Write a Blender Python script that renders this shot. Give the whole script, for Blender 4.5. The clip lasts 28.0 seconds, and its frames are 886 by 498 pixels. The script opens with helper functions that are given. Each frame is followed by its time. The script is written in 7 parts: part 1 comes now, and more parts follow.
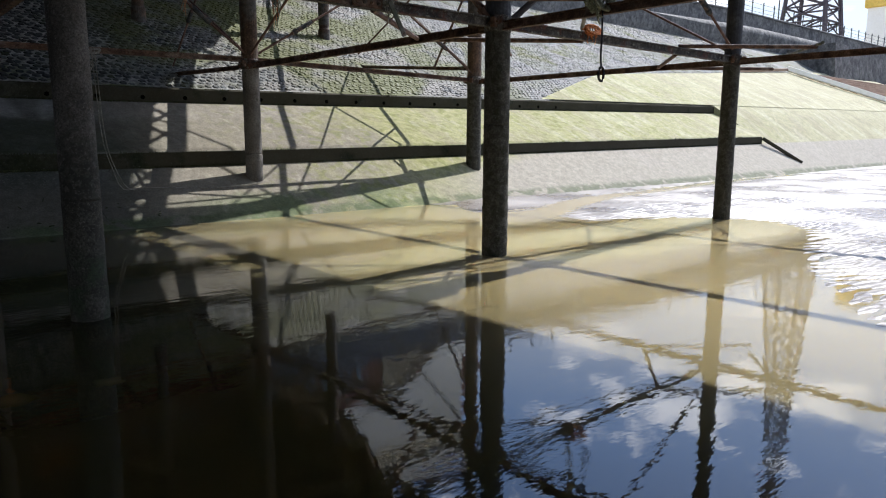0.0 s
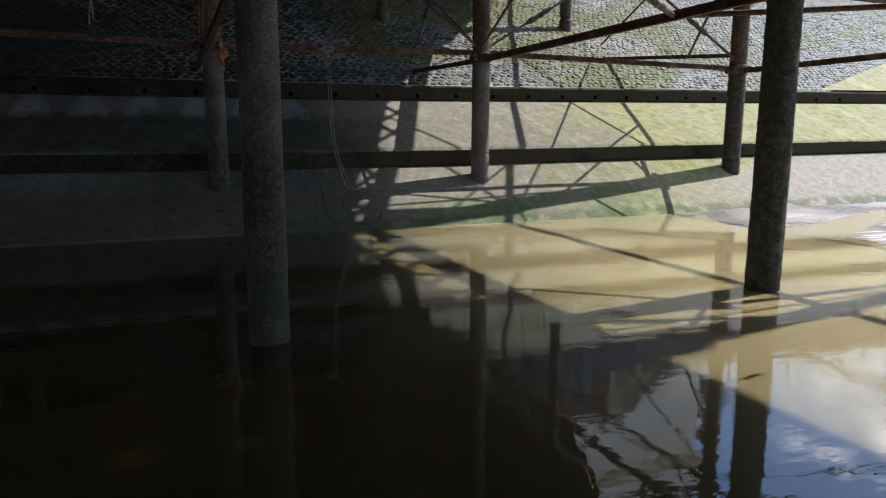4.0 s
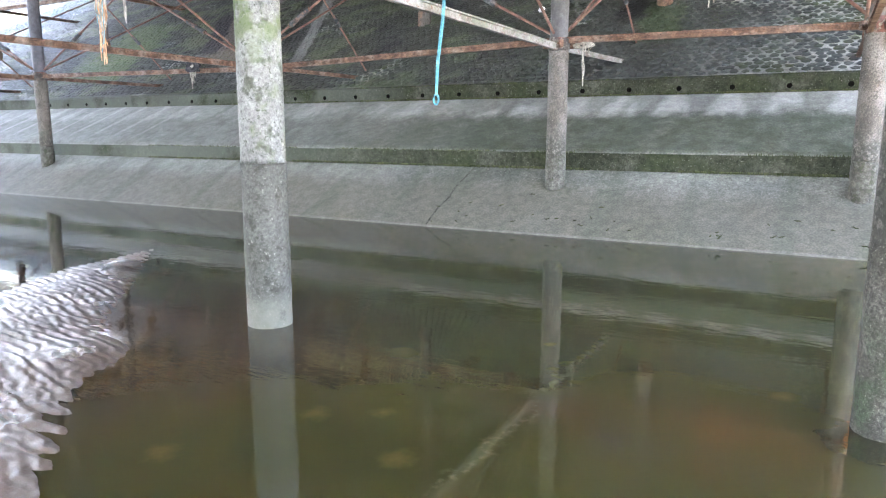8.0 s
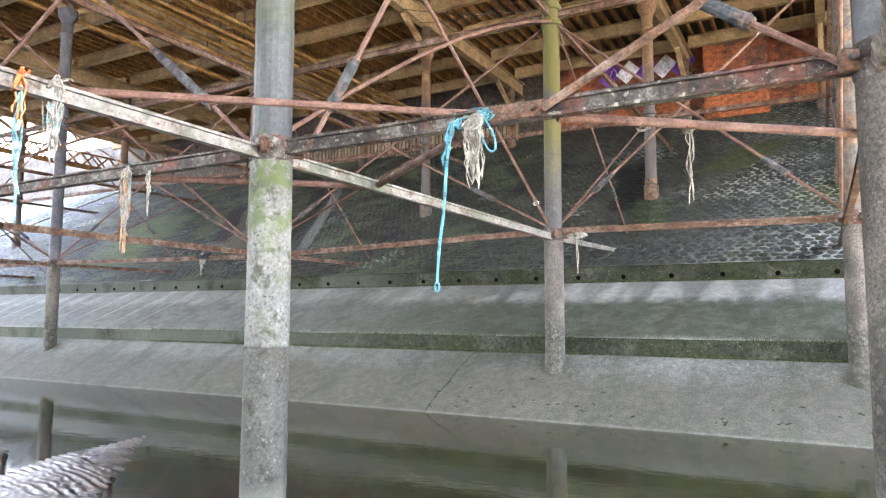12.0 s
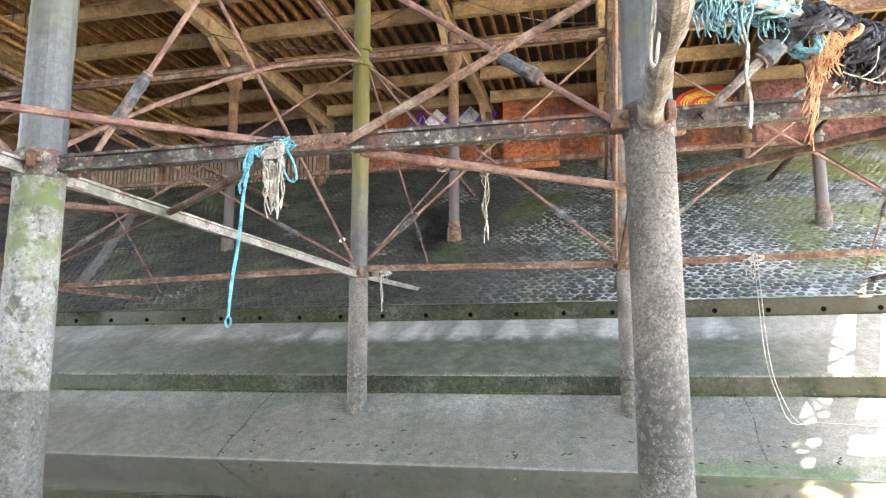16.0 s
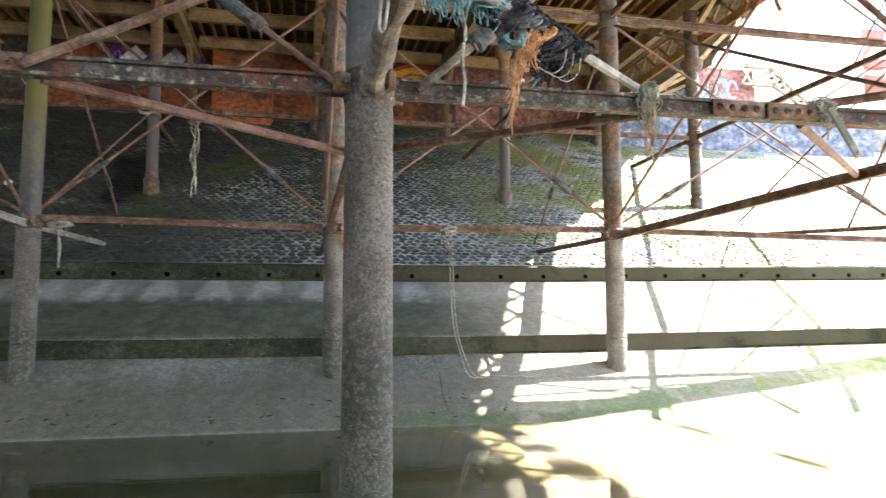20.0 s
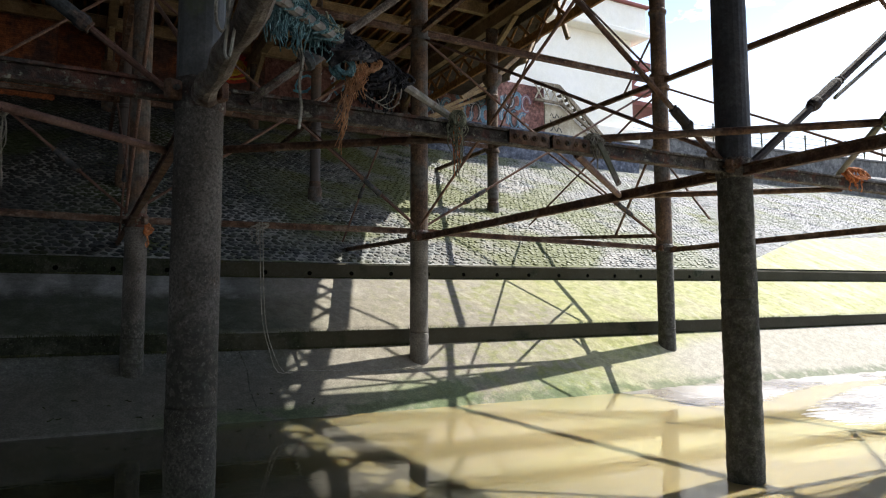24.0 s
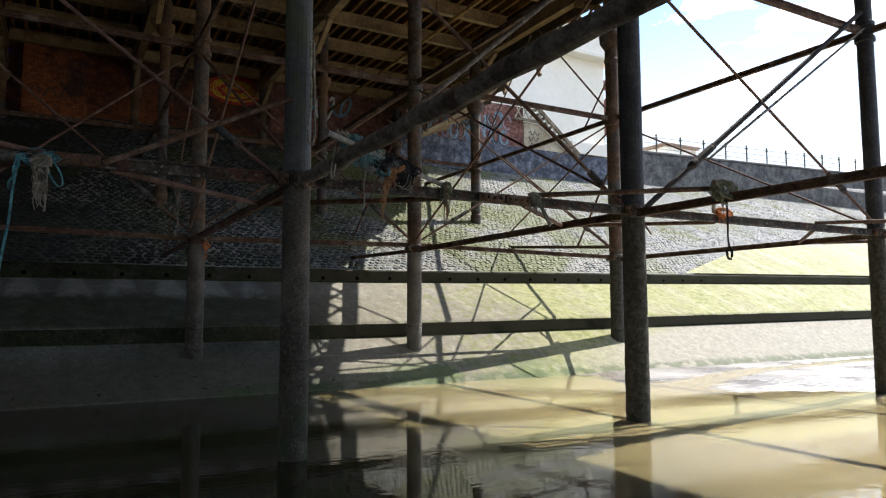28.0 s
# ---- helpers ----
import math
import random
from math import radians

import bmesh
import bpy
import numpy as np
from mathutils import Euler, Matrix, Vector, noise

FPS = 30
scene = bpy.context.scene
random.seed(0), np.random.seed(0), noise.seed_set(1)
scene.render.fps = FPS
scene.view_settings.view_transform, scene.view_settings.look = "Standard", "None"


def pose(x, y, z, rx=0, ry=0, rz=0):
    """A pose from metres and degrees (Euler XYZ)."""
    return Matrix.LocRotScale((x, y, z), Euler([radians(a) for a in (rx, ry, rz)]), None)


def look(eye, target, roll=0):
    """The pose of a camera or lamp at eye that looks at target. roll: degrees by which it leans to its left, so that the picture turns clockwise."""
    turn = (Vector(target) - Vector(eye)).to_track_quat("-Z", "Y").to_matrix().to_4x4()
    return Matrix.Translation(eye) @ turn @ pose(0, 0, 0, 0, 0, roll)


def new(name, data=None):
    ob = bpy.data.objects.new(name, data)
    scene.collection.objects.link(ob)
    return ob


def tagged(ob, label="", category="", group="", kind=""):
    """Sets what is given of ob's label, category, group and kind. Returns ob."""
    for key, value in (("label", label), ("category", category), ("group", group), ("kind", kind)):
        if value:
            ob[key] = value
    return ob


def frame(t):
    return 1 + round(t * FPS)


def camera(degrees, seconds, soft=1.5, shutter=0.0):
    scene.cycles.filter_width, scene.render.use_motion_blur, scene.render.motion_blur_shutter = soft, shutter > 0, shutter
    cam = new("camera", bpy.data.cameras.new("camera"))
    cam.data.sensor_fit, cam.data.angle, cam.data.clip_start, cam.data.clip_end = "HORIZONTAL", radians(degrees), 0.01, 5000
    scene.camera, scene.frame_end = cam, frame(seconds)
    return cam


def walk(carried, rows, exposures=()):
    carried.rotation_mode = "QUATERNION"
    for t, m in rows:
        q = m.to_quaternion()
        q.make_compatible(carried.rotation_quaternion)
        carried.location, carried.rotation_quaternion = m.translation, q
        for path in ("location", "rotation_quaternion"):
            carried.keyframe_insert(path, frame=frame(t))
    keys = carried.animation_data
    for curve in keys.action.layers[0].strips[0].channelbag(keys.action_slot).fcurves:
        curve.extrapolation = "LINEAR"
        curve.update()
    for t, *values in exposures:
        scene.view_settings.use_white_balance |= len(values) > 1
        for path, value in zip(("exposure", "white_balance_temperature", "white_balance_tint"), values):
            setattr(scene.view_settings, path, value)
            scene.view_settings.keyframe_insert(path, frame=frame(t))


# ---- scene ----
cam = camera(65.8, 28.0, soft=1.15, shutter=0.2)

PATH = [
    (0, pose(-0.082, -0.513, 1.620, 80.52, -0.21, -41.11)),
    (0.5, pose(0.027, -0.439, 1.629, 80.47, -0.19, -41.06)),
    (1, pose(0.145, -0.316, 1.629, 80.47, -0.17, -41.09)),
    (1.5, pose(0.273, -0.193, 1.643, 80.41, -0.18, -41.05)),
    (2, pose(0.404, -0.036, 1.645, 80.44, -0.12, -41.05)),
    (2.5, pose(0.509, 0.146, 1.650, 80.39, -0.08, -36.49)),
    (4.5, pose(0.879, 0.851, 1.618, 80.34, -0.17, -15.46)),
    (5, pose(0.933, 1.040, 1.614, 80.37, -0.20, -5.09)),
    (5.5, pose(1.019, 1.144, 1.642, 80.22, -0.19, 9.01)),
    (6, pose(1.081, 1.321, 1.642, 80.19, -0.22, 9.67)),
    (6.5, pose(1.071, 1.470, 1.639, 80.20, -0.15, 11.80)),
    (7, pose(1.120, 1.649, 1.637, 80.16, -0.20, 16.55)),
    (7.5, pose(1.058, 1.696, 1.637, 80.15, -0.14, 16.78)),
    (8, pose(1.037, 1.733, 1.636, 80.13, -0.03, 28.83)),
    (8.5, pose(1.024, 1.732, 1.641, 80.17, -0.06, 28.93)),
    (9, pose(1.001, 1.731, 1.641, 80.69, -0.00, 28.86)),
    (9.5, pose(1.009, 1.733, 1.645, 82.56, -0.04, 28.91)),
    (10, pose(1.033, 1.712, 1.634, 85.36, -0.19, 28.96)),
    (10.5, pose(1.036, 1.698, 1.640, 87.92, -0.02, 28.91)),
    (11, pose(1.058, 1.666, 1.642, 90.79, 0.04, 28.90)),
    (11.5, pose(1.065, 1.641, 1.648, 93.46, 0.07, 28.86)),
    (13.5, pose(1.160, 1.680, 1.635, 98.57, 0.21, 27.98)),
    (14, pose(1.162, 1.714, 1.632, 98.70, 0.07, 24.60)),
    (14.5, pose(1.158, 1.727, 1.627, 98.59, 0.33, 21.54)),
    (15, pose(1.139, 1.741, 1.632, 98.64, 0.36, 18.60)),
    (15.5, pose(1.120, 1.749, 1.629, 98.66, 0.28, 15.54)),
    (16, pose(1.111, 1.742, 1.625, 98.69, 0.18, 12.86)),
    (16.5, pose(1.111, 1.748, 1.621, 98.68, 0.30, 9.53)),
    (17, pose(1.103, 1.740, 1.614, 98.76, 0.11, 5.08)),
    (17.5, pose(1.088, 1.767, 1.613, 98.75, 0.16, 1.46)),
    (18, pose(1.087, 1.776, 1.609, 98.77, 0.14, -1.39)),
    (18.5, pose(1.095, 1.788, 1.608, 98.78, 0.10, -1.73)),
    (19, pose(1.102, 1.798, 1.621, 98.13, -0.05, -1.75)),
    (19.5, pose(1.100, 1.776, 1.614, 96.63, 0.20, -1.66)),
    (20, pose(1.056, 1.789, 1.618, 95.52, 0.18, -11.60)),
    (20.5, pose(1.083, 1.820, 1.635, 95.03, -0.03, -18.62)),
    (22.5, pose(0.926, 1.638, 1.654, 94.90, 0.35, -23.71)),
    (23, pose(0.925, 1.639, 1.652, 94.91, 0.30, -27.92)),
    (23.5, pose(0.916, 1.619, 1.663, 94.96, 0.32, -27.97)),
    (24, pose(0.799, 1.400, 1.661, 94.96, 0.15, -27.97)),
    (24.5, pose(0.666, 1.124, 1.665, 94.98, 0.24, -27.93)),
    (25, pose(0.455, 0.737, 1.660, 95.00, 0.18, -27.91)),
    (25.5, pose(0.219, 0.296, 1.661, 94.95, 0.19, -27.92)),
    (26, pose(-0.013, -0.151, 1.644, 94.99, 0.18, -27.88)),
    (26.5, pose(-0.240, -0.568, 1.647, 94.98, 0.09, -27.86)),
    (27, pose(-0.502, -1.004, 1.623, 94.96, 0.12, -27.86)),
    (27.5, pose(-0.649, -1.216, 1.624, 95.00, 0.16, -27.81)),
    (28, pose(-0.812, -1.413, 1.611, 95.01, 0.16, -29.13)),
]
walk(cam, PATH, [(0, 0.68, 6000, 13), (4.5, 0.68, 6000, 13), (5.0, 1.85, 6150, 13), (5.5, 3.8, 6250, 14), (6.0, 5.02, 6300, 14), (7.0, 5.27, 6350, 15), (8.0, 5.55, 6300, 14), (10.0, 5.52, 6500, 16), (11.5, 5.43, 6550, 15), (13.5, 5.5, 6450, 13), (16.5, 5.36, 6500, 12),
                 (18.0, 4.8, 6400, 10), (19.6, 4.15, 6400, 11), (20.0, 4.0, 6500, 11), (20.5, 3.0, 6500, 11), (22.5, 1.65, 6300, 11), (23.0, 1.55, 6300, 11), (24.5, 1.2, 6300, 10), (28.0, 1.1, 6300, 10)])

# ---- world, sun ----
SUN_EL, SUN_AZ = radians(47.5), radians(8.0)      # azimuth counted from +x towards +y
world = bpy.data.worlds.new("sky")
scene.world = world
world.use_nodes = True
wt = world.node_tree
wt.nodes.clear()


def wnode(kind, **values):
    n = wt.nodes.new(kind)
    for key, value in values.items():
        n.inputs[key].default_value = value
    return n


sky = wt.nodes.new("ShaderNodeTexSky")
sky.sky_type, sky.sun_disc = "NISHITA", False
sky.sun_elevation, sky.sun_rotation = SUN_EL, radians(90.0) - SUN_AZ
sky.air_density, sky.dust_density, sky.ozone_density = 1.0, 0.4, 3.5
w_coord = wt.nodes.new("ShaderNodeTexCoord")
w_map = wnode("ShaderNodeMapping", Scale=(1.0, 1.0, 2.6))
w_cloud = wnode("ShaderNodeTexNoise", Scale=5.5, Detail=7.0, Roughness=0.55)
w_ramp = wt.nodes.new("ShaderNodeValToRGB")
w_ramp.color_ramp.elements[0].position, w_ramp.color_ramp.elements[1].position = 0.53, 0.61
w_ramp.color_ramp.elements[0].color = (0, 0, 0, 1)
w_mix = wt.nodes.new("ShaderNodeMix")
w_mix.data_type = "RGBA"
w_mix.inputs["B"].default_value = (13.0, 13.2, 13.6, 1)
w_haze = wt.nodes.new("ShaderNodeMix")
w_haze.data_type = "RGBA"
w_haze.inputs["B"].default_value = (4.1, 4.2, 4.35, 1)
w_bg = wnode("ShaderNodeBackground", Strength=0.14)
w_out = wt.nodes.new("ShaderNodeOutputWorld")
wt.links.new(w_coord.outputs["Generated"], w_map.inputs["Vector"])
wt.links.new(w_map.outputs["Vector"], w_cloud.inputs["Vector"])
wt.links.new(w_cloud.outputs["Fac"], w_ramp.inputs["Fac"])
w_sep = wt.nodes.new("ShaderNodeSeparateXYZ")
w_low = wt.nodes.new("ShaderNodeMapRange")
w_low.interpolation_type = "SMOOTHSTEP"
w_low.inputs["From Min"].default_value, w_low.inputs["From Max"].default_value = 0.43, 0.23
w_low.inputs["To Max"].default_value = 0.74
wt.links.new(w_coord.outputs["Generated"], w_sep.inputs[0])
wt.links.new(w_sep.outputs["Z"], w_low.inputs["Value"])
wt.links.new(w_ramp.outputs["Color"], w_mix.inputs["Factor"])
wt.links.new(sky.outputs["Color"], w_mix.inputs["A"])
wt.links.new(w_low.outputs["Result"], w_haze.inputs["Factor"])
wt.links.new(w_mix.outputs["Result"], w_haze.inputs["A"])
wt.links.new(w_haze.outputs["Result"], w_bg.inputs["Color"])
wt.links.new(w_bg.outputs["Background"], w_out.inputs["Surface"])

sun_data = bpy.data.lights.new("sun", "SUN")
sun_data.energy, sun_data.angle, sun_data.color = 5.0, radians(0.42), (1.0, 0.95, 0.87)
sun = new("sun", sun_data)
SUN_DIR = Vector((math.cos(SUN_EL) * math.cos(SUN_AZ), math.cos(SUN_EL) * math.sin(SUN_AZ), math.sin(SUN_EL)))
sun.matrix_world = look((40, 10, 60), Vector((40, 10, 60)) - SUN_DIR)


# ---- materials ----
def ramp(nt, stops):
    r = nt.nodes.new("ShaderNodeValToRGB")
    el = r.color_ramp.elements
    while len(el) < len(stops):
        el.new(0.5)
    for e, (p, c) in zip(el, stops):
        e.position, e.color = p, (*c, 1)
    return r


def surface(name, stops, scale=4.0, fine=40.0, rough=0.85, bump=0.3, metal=0.0, patch=None, patch_scale=1.2, patch_at=0.58, stretch=(1, 1, 1),
            spots=None, spots_scale=30.0, spots_at=0.62, spec=0.4, depth=0.02, rough_spread=0.15, mottle=0.6, island=0.0):
    """Two scales of noise through a ramp, patches of a second colour, fine spots, and relief from the fine grain."""
    m = bpy.data.materials.new(name)
    m.use_nodes = True
    nt = m.node_tree
    b = nt.nodes["Principled BSDF"]
    tc, oi = nt.nodes.new("ShaderNodeTexCoord"), nt.nodes.new("ShaderNodeObjectInfo")
    mp, add = nt.nodes.new("ShaderNodeMapping"), nt.nodes.new("ShaderNodeVectorMath")
    mp.inputs["Scale"].default_value = stretch
    mul = nt.nodes.new("ShaderNodeMath")
    mul.operation, mul.inputs[1].default_value = "MULTIPLY", 37.0
    nt.links.new(oi.outputs["Random"], mul.inputs[0])
    nt.links.new(tc.outputs["Object"], mp.inputs["Vector"])
    nt.links.new(mp.outputs["Vector"], add.inputs[0])
    nt.links.new(mul.outputs[0], add.inputs[1])
    vec = add.outputs["Vector"]

    def noise_node(s, detail=5.0, r=0.6):
        n = nt.nodes.new("ShaderNodeTexNoise")
        n.inputs["Scale"].default_value, n.inputs["Detail"].default_value, n.inputs["Roughness"].default_value = s, detail, r
        nt.links.new(vec, n.inputs["Vector"])
        return n

    big, small = noise_node(scale), noise_node(fine, 4.0, 0.65)
    mixf = nt.nodes.new("ShaderNodeMix")
    mixf.inputs["Factor"].default_value = 0.4
    nt.links.new(big.outputs["Fac"], mixf.inputs["A"])
    nt.links.new(small.outputs["Fac"], mixf.inputs["B"])
    cr = ramp(nt, [(0.5 + (p - 0.5) * 0.55, c) for p, c in stops])
    nt.links.new(mixf.outputs["Result"], cr.inputs["Fac"])
    colour = cr.outputs["Color"]

    def lay(colour, tint, s, at, soft):
        n = noise_node(s, 6.0, 0.62)
        mask = ramp(nt, [(at, (0, 0, 0)), (min(at + soft, 1.0), (1, 1, 1))])
        nt.links.new(n.outputs["Fac"], mask.inputs["Fac"])
        mx = nt.nodes.new("ShaderNodeMix")
        mx.data_type = "RGBA"
        nt.links.new(mask.outputs["Color"], mx.inputs["Factor"])
        nt.links.new(colour, mx.inputs["A"])
        mx.inputs["B"].default_value = (*tint, 1)
        return mx.outputs["Result"]

    if patch:
        colour = lay(colour, patch, patch_scale, patch_at, 0.1)
    if spots:
        colour = lay(colour, spots, spots_scale, spots_at, 0.05)
    def times(colour, fac):
        mx = nt.nodes.new("ShaderNodeMix")
        mx.data_type, mx.blend_type = "RGBA", "MULTIPLY"
        mx.inputs["Factor"].default_value = 1.0
        nt.links.new(colour, mx.inputs["A"])
        nt.links.new(fac, mx.inputs["B"])
        return mx.outputs["Result"]

    def range_node(lo, hi, a, z):
        n = nt.nodes.new("ShaderNodeMapRange")
        n.inputs["From Min"].default_value, n.inputs["From Max"].default_value = lo, hi
        n.inputs["To Min"].default_value, n.inputs["To Max"].default_value = a, z
        return n

    if mottle:
        n, mr = noise_node(fine * 0.3, 9.0, 0.72), range_node(0.34, 0.66, 1.0 - mottle, 1.0 + mottle)
        nt.links.new(n.outputs["Fac"], mr.inputs["Value"])
        colour = times(colour, mr.outputs["Result"])
    if island:
        g, mr = nt.nodes.new("ShaderNodeNewGeometry"), range_node(0.0, 1.0, 1.0 - island, 1.0 + island)
        nt.links.new(g.outputs["Random Per Island"], mr.inputs["Value"])
        colour = times(colour, mr.outputs["Result"])
    nt.links.new(colour, b.inputs["Base Color"])
    rr = nt.nodes.new("ShaderNodeMapRange")
    rr.inputs["To Min"].default_value, rr.inputs["To Max"].default_value = max(rough - rough_spread, 0.02), min(rough + rough_spread, 1.0)
    nt.links.new(small.outputs["Fac"], rr.inputs["Value"])
    nt.links.new(rr.outputs["Result"], b.inputs["Roughness"])
    b.inputs["Metallic"].default_value, b.inputs["Specular IOR Level"].default_value = metal, spec
    if bump:
        bp = nt.nodes.new("ShaderNodeBump")
        bp.inputs["Strength"].default_value, bp.inputs["Distance"].default_value = bump, depth
        nt.links.new(mixf.outputs["Result"], bp.inputs["Height"])
        nt.links.new(bp.outputs["Normal"], b.inputs["Normal"])
    return m


